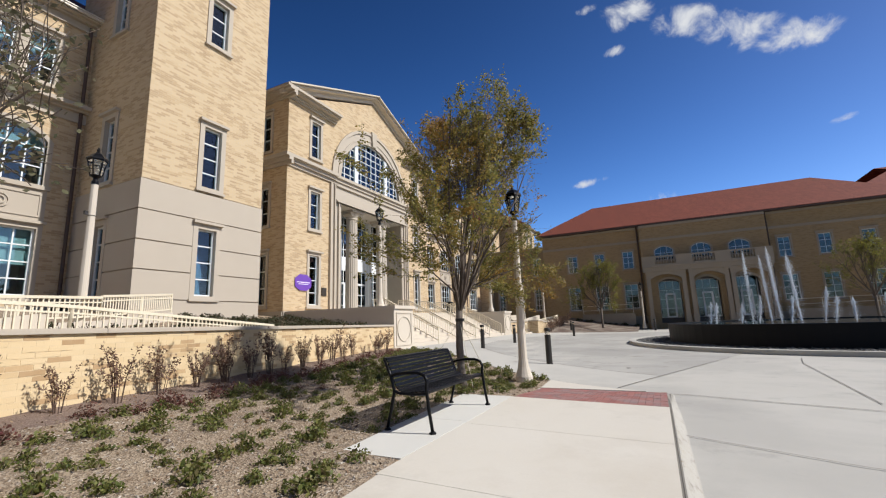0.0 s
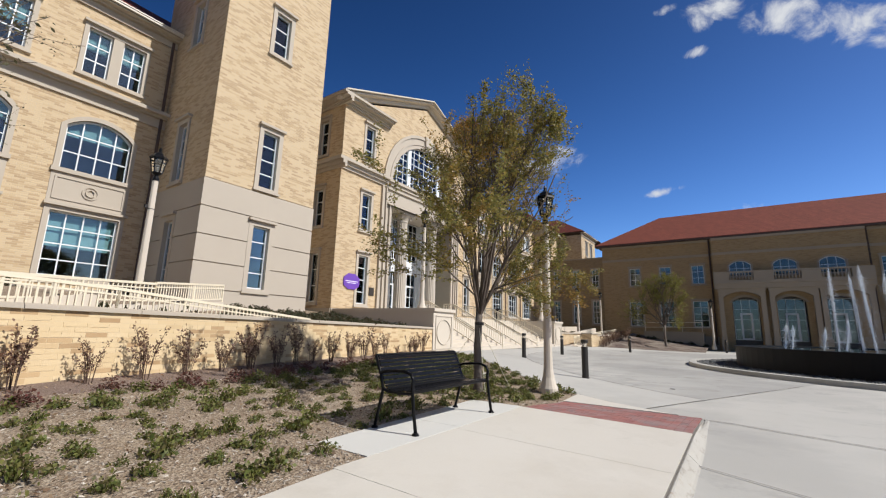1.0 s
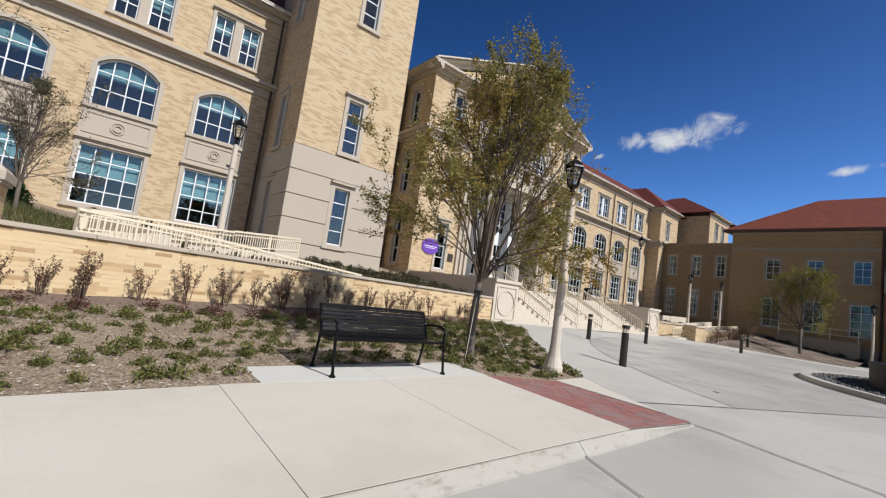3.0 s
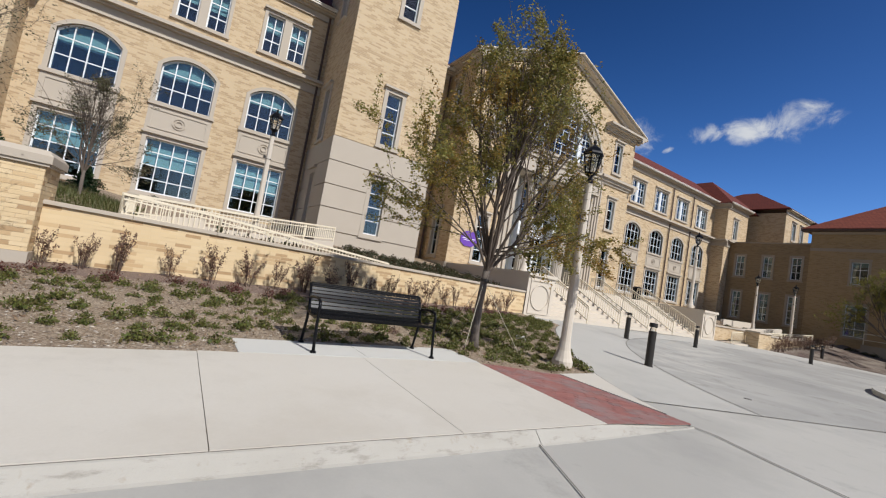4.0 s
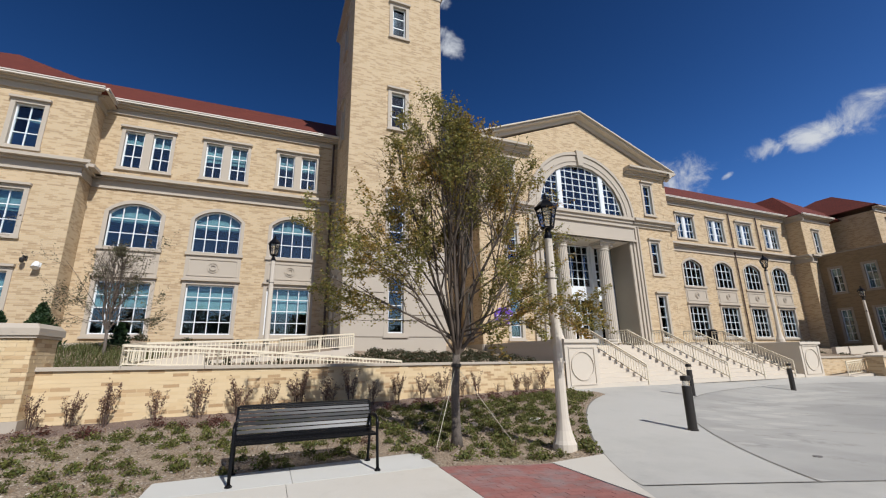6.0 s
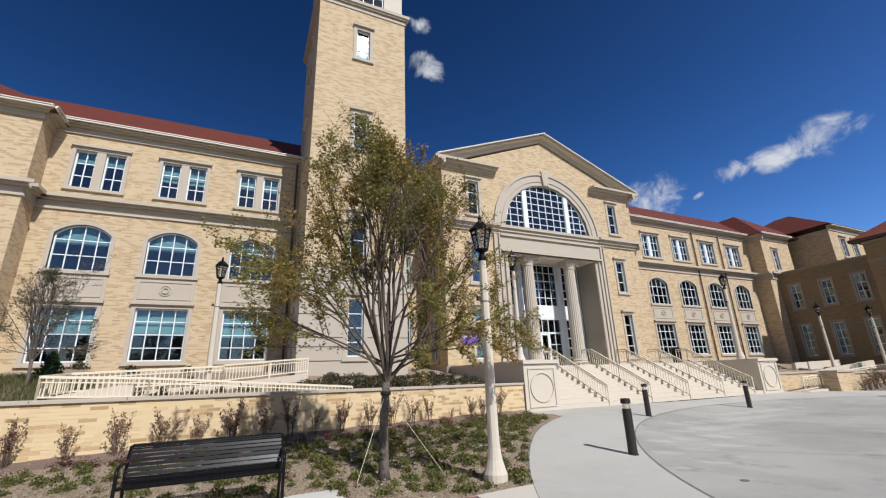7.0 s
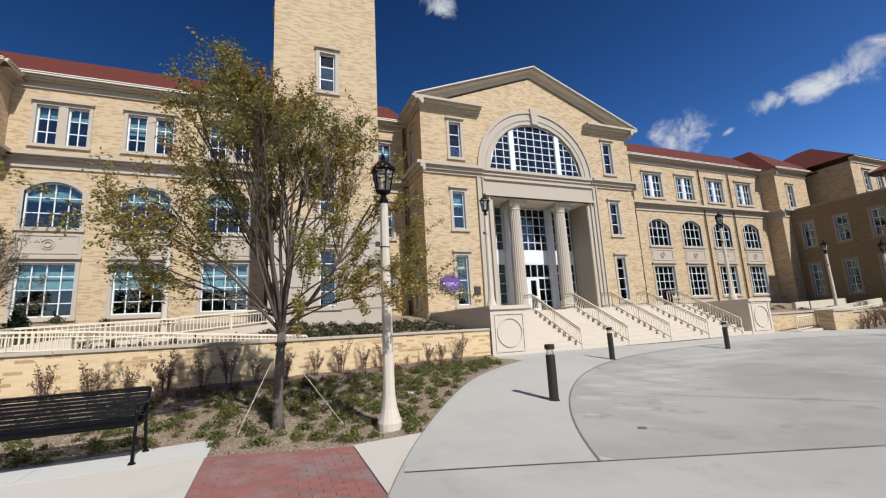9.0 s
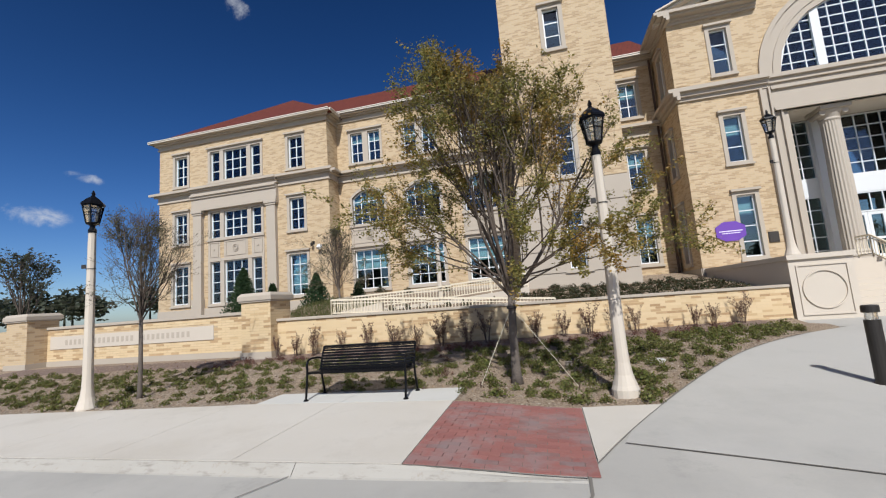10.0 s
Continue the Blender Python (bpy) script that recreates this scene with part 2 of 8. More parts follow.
def roof_material(name, k, row=0.15, brown=0.0):
    m = Mat(name, (0.2392, 0.0644, 0.046), 0.75)
    g = m.n.new("ShaderNodeNewGeometry")
    s = m.n.new("ShaderNodeSeparateXYZ")
    m.l.new(g.outputs["Position"], s.inputs[0])
    c = m.n.new("ShaderNodeCombineXYZ")
    m.l.new(m.math('ADD', s.outputs[0], s.outputs[1]), c.inputs[0])
    m.l.new(s.outputs[2], c.inputs[1])
    t = m.n.new("ShaderNodeTexBrick")
    t.inputs["Scale"].default_value = 1.0
    t.inputs["Brick Width"].default_value, t.inputs["Row Height"].default_value = 0.28, row
    t.inputs["Mortar Size"].default_value = 0.016
    t.inputs["Color1"].default_value, t.inputs["Color2"].default_value = (0.235 * k, (0.045 + 0.03 * brown) * k, (0.030 + 0.012 * brown) * k, 1), (0.32 * k, (0.066 + 0.03 * brown) * k, (0.042 + 0.012 * brown) * k, 1)
    t.inputs["Mortar"].default_value = (0.11 * k, 0.03 * k, 0.024 * k, 1)
    m.l.new(c.outputs[0], t.inputs["Vector"])
    m.color(m.mix(m.math('MULTIPLY', m.noise(0.7, 4), 0.5), t.outputs["Color"], (0.22 * k, 0.055 * k, 0.04 * k)))
    m.p.inputs["Specular IOR Level"].default_value = 0.2
    m.bump(t.outputs["Fac"], -0.9, 0.04)
    return m.m


M_ROOF = roof_material("red_roof_tile", 0.52, 0.15, 0.5)
M_ROOF_B = roof_material("brown_red_roof_tile", 0.80, 0.19, 1.0)


def glass_material():
    m = bpy.data.materials.new("window_glass")
    m.use_nodes = True
    n, l = m.node_tree.nodes, m.node_tree.links
    n.clear()
    out, mx = n.new("ShaderNodeOutputMaterial"), n.new("ShaderNodeMixShader")
    tr, gl, fr = n.new("ShaderNodeBsdfTransparent"), n.new("ShaderNodeBsdfGlossy"), n.new("ShaderNodeFresnel")
    tr.inputs["Color"].default_value = (0.62, 0.74, 0.74, 1)
    gl.inputs["Color"].default_value = (0.86, 0.93, 1.0, 1)
    gl.inputs["Roughness"].default_value = 0.01
    fr.inputs["IOR"].default_value = 1.8
    l.new(fr.outputs[0], mx.inputs[0])
    l.new(tr.outputs[0], mx.inputs[1])
    l.new(gl.outputs[0], mx.inputs[2])
    l.new(mx.outputs[0], out.inputs["Surface"])
    return m


M_GLASS = glass_material()


def concrete(name, a, b, stain, dark=0.0):
    m = Mat(name, a, 0.85)
    base = m.mix(m.noise(0.8, 6, 0.6), a, b)
    spots = m.ramp(m.noise(0.33, 7, 0.65), [(0.0, (0, 0, 0)), (0.50, (0, 0, 0)), (0.66, (1, 1, 1))])
    base = m.mix(m.math('MULTIPLY', spots, 0.6), base, stain)
    base = m.mix(m.math('MULTIPLY', m.noise(45, 4), 0.28), base, stain)
    if dark:
        drips = m.ramp(m.noise(0.9, 9, 0.72), [(0.0, (0, 0, 0)), (0.56, (0, 0, 0)), (0.72, (1, 1, 1))])
        base = m.mix(m.math('MULTIPLY', drips, dark), base, (stain[0] * 0.62, stain[1] * 0.62, stain[2] * 0.62))
        wash = m.ramp(m.noise(0.19, 7, 0.55), [(0.46, (0, 0, 0)), (0.54, (1, 1, 1))])
        base = m.mix(m.math('MULTIPLY', wash, dark * 0.62), base, stain)
    m.color(base)
    m.bump(m.noise(120, 3), 0.25, 0.003)
    return m.m


M_WALKC = concrete("sidewalk_concrete", (0.608, 0.569, 0.498), (0.541, 0.493, 0.411), (0.440, 0.388, 0.311), 0.24)
M_PAD = concrete("new_concrete", (0.589, 0.570, 0.517), (0.541, 0.522, 0.469), (0.483, 0.459, 0.406), 0.15)
M_ROADC = concrete("plaza_concrete", (0.4922, 0.4655, 0.4103), (0.4324, 0.4066, 0.3514), (0.3036, 0.287, 0.2558), 0.55)
M_DISCC = concrete("court_concrete", (0.4324, 0.4112, 0.3662), (0.3726, 0.3524, 0.3082), (0.253, 0.241, 0.2162), 0.75)
M_RINGC = concrete("ring_concrete", (0.4784, 0.4554, 0.4048), (0.4324, 0.4094, 0.3588), (0.3542, 0.3358, 0.299), 0.25)
def kerb_material():
    m = Mat("kerb_concrete", (0.4784, 0.4508, 0.4002), 0.88)
    g = m.n.new("ShaderNodeNewGeometry")
    st = m.n.new("ShaderNodeVectorMath")
    st.operation = 'MULTIPLY'
    st.inputs[1].default_value = (9.0, 3.2, 12.0)
    m.l.new(g.outputs["Position"], st.inputs[0])
    scrape = m.ramp(m.noise(1.0, 8, 0.72, st.outputs["Vector"]), [(0.55, (0, 0, 0)), (0.72, (1, 1, 1))])
    base = m.mix(m.noise(1.3, 6, 0.6), (0.4324, 0.4048, 0.3542), (0.3128, 0.2852, 0.2346))
    base = m.mix(m.math('MULTIPLY', scrape, 0.75), base, (0.1564, 0.1334, 0.1012))
    chips = m.ramp(m.noise(7.0, 6, 0.7), [(0.60, (0, 0, 0)), (0.72, (1, 1, 1))])
    base = m.mix(m.math('MULTIPLY', chips, 0.65), base, (0.2484, 0.1932, 0.1288))
    m.color(base)
    m.bump(m.math('ADD', m.noise(90, 4), m.math('MULTIPLY', scrape, -0.6)), 0.5, 0.006)
    return m.m


M_KERBC = kerb_material()
M_JOINT = mottled("dark_joint", (0.1196, 0.1058, 0.0874), (0.184, 0.1656, 0.138), 0.95, 5, 60).m
pv = Mat("red_paver", (0.3312, 0.1104, 0.092), 0.9)
own = pv.ramp(pv.random(), [(0.0, (0.2162, 0.0782, 0.0644)), (0.45, (0.276, 0.1058, 0.0846)), (0.75, (0.2438, 0.0966, 0.0782)), (0.90, (0.184, 0.0966, 0.0828)), (1.0, (0.1656, 0.115, 0.1058))])
worn = pv.ramp(pv.noise(1.9, 6, 0.7), [(0.46, (0, 0, 0)), (0.60, (1, 1, 1))])
pv.color(pv.mix(pv.math('MULTIPLY', worn, 0.5), pv.mix(pv.math('MULTIPLY', pv.noise(30, 4), 0.5), own, (0.3312, 0.138, 0.115)), (0.2484, 0.207, 0.1932)))
pv.bump(pv.noise(150, 3), 0.4, 0.003)
M_PAVER = pv.m


def soil_material():
    m = Mat("mulch_soil", (0.1472, 0.1104, 0.0782), 0.95)
    v = m.n.new("ShaderNodeTexVoronoi")
    v.inputs["Scale"].default_value = 42.0
    m.l.new(m.place(), v.inputs["Vector"])
    base = m.ramp(m.noise(1.1, 6, 0.65), [(0.25, (0.184, 0.115, 0.0644)), (0.5, (0.3082, 0.2162, 0.1242)), (0.75, (0.4186, 0.3174, 0.1978))])
    chips = m.ramp(v.outputs["Color"], [(0.2, (0.1288, 0.0874, 0.0626)), (0.6, (0.3128, 0.2484, 0.1794)), (0.95, (0.5152, 0.4416, 0.3496))])
    m.color(m.mix(0.55, base, chips))
    m.bump(m.math('ADD', v.outputs["Distance"], m.noise(60, 4)), 0.9, 0.02)
    return m.m


M_SOIL = soil_material()
mu = Mat("dark_bark_mulch", (0.1196, 0.069, 0.046), 0.95)
mu.color(mu.ramp(mu.noise(38, 5, 0.7), [(0.3, (0.0782, 0.0506, 0.0386)), (0.52, (0.1932, 0.1334, 0.1012)), (0.75, (0.3312, 0.253, 0.1932))]))
mu.bump(mu.noise(55, 4), 0.9, 0.02)
M_MULCH = mu.m
fm = Mat("far_bed_mulch", (0.1104, 0.0736, 0.0552), 0.95)
fm.color(fm.mix(fm.ramp(fm.noise(0.9, 5, 0.6), [(0.40, (0, 0, 0)), (0.62, (1, 1, 1))]), fm.ramp(fm.noise(14, 5, 0.7), [(0.3, (0.046, 0.0313, 0.0239)), (0.52, (0.1104, 0.0718, 0.0534)), (0.75, (0.2024, 0.1426, 0.1058))]), (0.2208, 0.1794, 0.138)))
fm.bump(fm.noise(22, 4), 0.9, 0.04)
M_FARMULCH = fm.m
M_LAWN = mottled("far_grass", (0.0782, 0.0966, 0.0322), (0.138, 0.1242, 0.0552), 0.95, 0.4, 14, 0.6, 0.05).m


def leaf_material(name, stops, rough=0.6):
    m = Mat(name, stops[0], rough)
    k = len(stops) - 1
    m.color(m.ramp(m.island(), [(i / k, c) for i, c in enumerate(stops)]))
    m.p.inputs["Transmission Weight"].default_value = 0.0
    t = m.n.new("ShaderNodeBsdfTranslucent")
    m.l.new(m.p.inputs["Base Color"].links[0].from_socket, t.inputs["Color"])
    mx = m.n.new("ShaderNodeMixShader")
    mx.inputs[0].default_value = 0.45
    m.l.new(m.p.outputs[0], mx.inputs[1])
    m.l.new(t.outputs[0], mx.inputs[2])
    m.l.new(mx.outputs[0], m.n["Material Output"].inputs["Surface"])
    return m.m


M_LEAF = leaf_material("autumn_elm_leaf", [(0.184, 0.184, 0.0442), (0.2668, 0.2392, 0.057), (0.3588, 0.2714, 0.0718), (0.1196, 0.1242, 0.035), (0.23, 0.2208, 0.0506)])


def turning(material):
    """Some boughs of the crown have turned rust-orange, others are still green."""
    n, l = material.node_tree.nodes, material.node_tree.links
    p = n["Principled BSDF"]
    src = p.inputs["Base Color"].links[0].from_socket
    g, t, r, x = n.new("ShaderNodeNewGeometry"), n.new("ShaderNodeTexNoise"), n.new("ShaderNodeValToRGB"), n.new("ShaderNodeMix")
    t.inputs["Scale"].default_value, t.inputs["Detail"].default_value = 0.75, 3.0
    l.new(g.outputs["Position"], t.inputs["Vector"])
    r.color_ramp.elements[0].position, r.color_ramp.elements[1].position = 0.46, 0.66
    l.new(t.outputs["Fac"], r.inputs["Fac"])
    x.data_type, x.blend_type = 'RGBA', 'MULTIPLY'
    l.new(r.outputs["Color"], x.inputs[0])
    l.new(src, x.inputs[6])
    x.inputs[7].default_value = (1.35, 0.92, 0.74, 1)
    for link in list(src.links):
        if link.to_node != x:
            l.new(x.outputs[2], link.to_socket)


turning(M_LEAF)
M_LEAF_G = leaf_material("olive_leaf", [(0.0966, 0.1012, 0.0506), (0.1472, 0.138, 0.069), (0.1196, 0.1104, 0.0644), (0.1748, 0.1426, 0.0874)])
M_LEAF_Y = leaf_material("yellow_green_leaf", [(0.1932, 0.1932, 0.0322), (0.2484, 0.23, 0.0414), (0.1656, 0.161, 0.0276), (0.23, 0.1656, 0.0414)])
M_GREEN = leaf_material("ground_cover_leaf", [(0.0782, 0.1012, 0.0221), (0.1426, 0.161, 0.0331), (0.2392, 0.2346, 0.0644), (0.138, 0.1012, 0.046), (0.1012, 0.1288, 0.0258)])
M_HEDGE = leaf_material("hedge_leaf", [(0.0276, 0.0414, 0.0129), (0.046, 0.0552, 0.0184), (0.0828, 0.0506, 0.0276), (0.0552, 0.0644, 0.023)])
M_RUST = leaf_material("nandina_leaf", [(0.184, 0.0966, 0.0644), (0.2944, 0.1932, 0.1334), (0.1564, 0.1058, 0.0598), (0.1196, 0.0534, 0.0423), (0.368, 0.2622, 0.1932)])
M_REDG = leaf_material("maroon_leaf", [(0.138, 0.046, 0.0386), (0.184, 0.0966, 0.0644), (0.1012, 0.0598, 0.0386), (0.1564, 0.0368, 0.035)])
M_FARLEAF = leaf_material("far_leaf", [(0.0644, 0.0782, 0.046), (0.092, 0.1012, 0.0598), (0.0828, 0.0782, 0.0506)])
M_PINE = leaf_material("evergreen_needle", [(0.0202, 0.0506, 0.0166), (0.0322, 0.069, 0.0221), (0.0506, 0.0874, 0.0276)])
M_LIMB = mottled("brown_limb_bark", (0.1426, 0.1086, 0.081), (0.0874, 0.0662, 0.0497), 0.95, 9, 50, 0.6, 0.01).m
M_BARK = mottled("grey_bark", (0.2116, 0.1748, 0.138), (0.1012, 0.081, 0.0644), 0.95, 9, 50, 0.9, 0.02).m
M_TWIG = mottled("brown_twig", (0.1288, 0.0782, 0.0506), (0.0828, 0.0506, 0.0368), 0.95, 9, 50, 0.4).m
M_ROPE = Mat("guy_rope", (0.5704, 0.5152, 0.3864), 0.9).m


def water_material():
    m = Mat("fountain_water", (0.86, 0.90, 0.94), 0.25)
    m.p.inputs["Transmission Weight"].default_value = 0.15
    return m.m


M_WATER = water_material()
M_POOL = Mat("pool_water", (0.0276, 0.046, 0.0552), 0.06).m
wg = Mat("lantern_glass", (0.78, 0.77, 0.72), 0.05)
wg.p.inputs["Transmission Weight"].default_value = 0.9
M_LGLASS = wg.m

# ---- builders ----


def part(name, bm, material, parent=None, label="", smooth=False):
    """Links a bmesh, in world places, as one mesh object under a thing or a part."""
    if name in ("archivolt", "arch_stone", "basin", "water", "kerb_ring", "rock_bed", "carved_panel"):
        bmesh.ops.remove_doubles(bm, verts=bm.verts, dist=0.0005)
    me = bpy.data.meshes.new(name)
    bmesh.ops.recalc_face_normals(bm, faces=bm.faces)
    bm.to_mesh(me)
    bm.free()
    me.materials.append(material)
    if smooth:
        for p in me.polygons:
            p.use_smooth = True
    ob = new(name, me)
    if parent is not None:
        hang(ob, parent)
    if label:
        ob["label"] = label
    return ob


def hang(ob, parent):
    ob.parent = parent
    ob.matrix_parent_inverse = Matrix.Translation(-parent.location) if parent.type == 'EMPTY' else Matrix.Identity(4)


def thing(name, loc, label, category, group="", kind=""):
    e = new(name)
    e.empty_display_size = 0.2
    e.location = loc
    return tagged(e, label, category, group, kind)


def shared(name, mesh, matrix, parent):
    ob = new(name, mesh)
    ob.matrix_basis = matrix
    hang(ob, parent)
    return ob


def hexa(bm, p):
    """A solid of eight corners: four below, four above, both counter-clockwise."""
    v = [bm.verts.new(q) for q in p]
    for f in ((3, 2, 1, 0), (4, 5, 6, 7), (0, 1, 5, 4), (1, 2, 6, 5), (2, 3, 7, 6), (3, 0, 4, 7)):
        bm.faces.new([v[i] for i in f])


def box(bm, x0, x1, y0, y1, z0, z1):
    hexa(bm, [(x0, y0, z0), (x1, y0, z0), (x1, y1, z0), (x0, y1, z0), (x0, y0, z1), (x1, y0, z1), (x1, y1, z1), (x0, y1, z1)])


def box_mesh(name, w, d, h, material, z0=0.0):
    bm = bmesh.new()
    box(bm, -w / 2, w / 2, -d / 2, d / 2, z0, z0 + h)
    bmesh.ops.recalc_face_normals(bm, faces=bm.faces)
    me = bpy.data.meshes.new(name)
    bm.to_mesh(me)
    bm.free()
    me.materials.append(material)
    return me


def beam(bm, a, b, w, h):
    """A straight bar from a to b, w wide and h deep."""
    a, b = Vector(a), Vector(b)
    d = (b - a).normalized()
    s = d.cross(Vector((0, 0, 1)))
    s = Vector((1, 0, 0)) if s.length < 1e-4 else s.normalized()
    u = s.cross(d).normalized()
    s, u = s * w / 2, u * h / 2
    hexa(bm, [a - s - u, a + s - u, a + s + u, a - s + u, b - s - u, b + s - u, b + s + u, b - s + u])


def tube(bm, points, radii, n=8, cap=True):
    """A round tapered tube along points."""
    pts = [Vector(p) for p in points]
    rings = []
    ref = Vector((0.31, 0.95, 0.05))
    for i, p in enumerate(pts):
        d = (pts[min(i + 1, len(pts) - 1)] - pts[max(i - 1, 0)]).normalized()
        s = d.cross(ref)
        s = d.cross(Vector((1, 0, 0))) if s.length < 1e-3 else s
        s.normalize()
        t = d.cross(s)
        rings.append([bm.verts.new(p + (s * math.cos(2 * math.pi * k / n) + t * math.sin(2 * math.pi * k / n)) * radii[i]) for k in range(n)])
    for a, b in zip(rings, rings[1:]):
        for k in range(n):
            bm.faces.new((a[k], a[(k + 1) % n], b[(k + 1) % n], b[k]))
    if cap:
        bm.faces.new(rings[0][::-1])
        bm.faces.new(rings[-1])


def lathe(bm, cx, cy, profile, n=24, flute=0.0, turn=0.0):
    """A body of revolution round the upright at cx, cy; profile: (radius, z) from below. flute pulls every other point in."""
    rings = []
    for r, z in profile:
        rings.append([bm.verts.new((cx + (r - (flute if k % 2 else 0)) * math.cos(turn + 2 * math.pi * k / n), cy + (r - (flute if k % 2 else 0)) * math.sin(turn + 2 * math.pi * k / n), z)) for k in range(n)])
    for a, b in zip(rings, rings[1:]):
        for k in range(n):
            bm.faces.new((a[k], a[(k + 1) % n], b[(k + 1) % n], b[k]))
    bm.faces.new(rings[0][::-1])
    bm.faces.new(rings[-1])


class Face:
    """A wall's plane: u along it, z up, d outwards."""

    def __init__(self, origin, u, n):
        self.o, self.u, self.n = Vector(origin), Vector(u), Vector(n)

    def at(self, u, z, d=0.0):
        return self.o + self.u * u + self.n * d + Vector((0, 0, z))

    def box(self, bm, u0, u1, z0, z1, d0, d1):
        hexa(bm, [self.at(u0, z0, d1), self.at(u1, z0, d1), self.at(u1, z0, d0), self.at(u0, z0, d0), self.at(u0, z1, d1), self.at(u1, z1, d1), self.at(u1, z1, d0), self.at(u0, z1, d0)])

    def prism(self, bm, pts, d0, d1):
        """A flat shape of (u, z) points with a thickness."""
        a = [bm.verts.new(self.at(u, z, d0)) for u, z in pts]
        b = [bm.verts.new(self.at(u, z, d1)) for u, z in pts]
        n = len(pts)
        bm.faces.new(a[::-1])
        bm.faces.new(b)
        for i in range(n):
            bm.faces.new((a[i], a[(i + 1) % n], b[(i + 1) % n], b[i]))

    def band(self, bm, outer, inner, d0, d1, closed=False):
        """A strip between two lines of as many (u, z) points, with a thickness."""
        k = len(outer) if closed else len(outer) - 1
        for i in range(k):
            j = (i + 1) % len(outer)
            hexa(bm, [self.at(*outer[i], d0), self.at(*outer[j], d0), self.at(*inner[j], d0), self.at(*inner[i], d0),
                      self.at(*outer[i], d1), self.at(*outer[j], d1), self.at(*inner[j], d1), self.at(*inner[i], d1)])

    def wall(self, bm, u0, u1, z0, z1, holes, t=0.4):
        """A wall in one piece with rectangular openings right through it."""
        us = sorted({u0, u1, *[round(max(u0, min(u1, u)), 4) for h in holes for u in h[:2]]})
        zs = sorted({z0, z1, *[round(max(z0, min(z1, z)), 4) for h in holes for z in h[2:4]]})
        nu, nz = len(us) - 1, len(zs) - 1

        def solid(i, j):
            if not (0 <= i < nu and 0 <= j < nz):
                return False
            u, z = (us[i] + us[i + 1]) / 2, (zs[j] + zs[j + 1]) / 2
            return not any(h[0] < u < h[1] and h[2] < z < h[3] for h in holes)

        made = {}

        def v(i, j, k):
            if (i, j, k) not in made:
                made[i, j, k] = bm.verts.new(self.at(us[i], zs[j], -t if k else 0.0))
            return made[i, j, k]

        for i in range(nu):
            for j in range(nz):
                if not solid(i, j):
                    continue
                bm.faces.new((v(i, j, 0), v(i + 1, j, 0), v(i + 1, j + 1, 0), v(i, j + 1, 0)))
                bm.faces.new((v(i, j, 1), v(i, j + 1, 1), v(i + 1, j + 1, 1), v(i + 1, j, 1)))
                for di, dj, a, b in ((-1, 0, (i, j), (i, j + 1)), (1, 0, (i + 1, j + 1), (i + 1, j)), (0, -1, (i + 1, j), (i, j)), (0, 1, (i, j + 1), (i + 1, j + 1))):
                    if not solid(i + di, j + dj):
                        bm.faces.new((v(*a, 0), v(*b, 0), v(*b, 1), v(*a, 1)))

    def moulding(self, bm, u0, u1, steps, back=-0.05, ret=0.0):
        """A moulded run of one stepped profile, from bands (z0, z1, depth). ret mitres the ends outwards by the depth."""
        groups = []
        for s in steps:
            if groups and s[0] - groups[-1][-1][1] < 0.1:
                groups[-1].append(s)
            else:
                groups.append([s])
        for g in groups:
            z = g[0][0]
            prof = [(back, z)]
            for z0, z1, d in g:
                prof += [(d, z), (d, z1)]
                z = z1
            prof.append((back, z))
            one = [bm.verts.new(self.at(u0 - max(d, 0.0) * ret, h, d)) for d, h in prof]
            two = [bm.verts.new(self.at(u1 + max(d, 0.0) * ret, h, d)) for d, h in prof]
            for i in range(len(prof)):
                j = (i + 1) % len(prof)
                bm.faces.new((one[i], two[i], two[j], one[j]))
            bm.faces.new(one[::-1])
            bm.faces.new(two)


def mould(name, parent, F, u0, u1, steps, ret=0.0, material=None):
    """One moulded run as a part of its own."""
    bm = bmesh.new()
    F.moulding(bm, u0, u1, steps, ret=ret)
    return part(name, bm, material or M_STONE, parent)


def arc_line(u0, u1, spring, crown, n=10):
    """Points of a flat arch from its left to its right spring."""
    a, r = (u1 - u0) / 2, crown - spring
    rad = (a * a + r * r) / (2 * r)
    c, zc = (u0 + u1) / 2, crown - (a * a + r * r) / (2 * r)
    t = math.asin(min(1.0, a / rad))
    if r > a:
        t = math.pi - t
    return [(c + rad * math.sin(-t + 2 * t * i / n), zc + rad * math.cos(-t + 2 * t * i / n)) for i in range(n + 1)]


PANES = {}


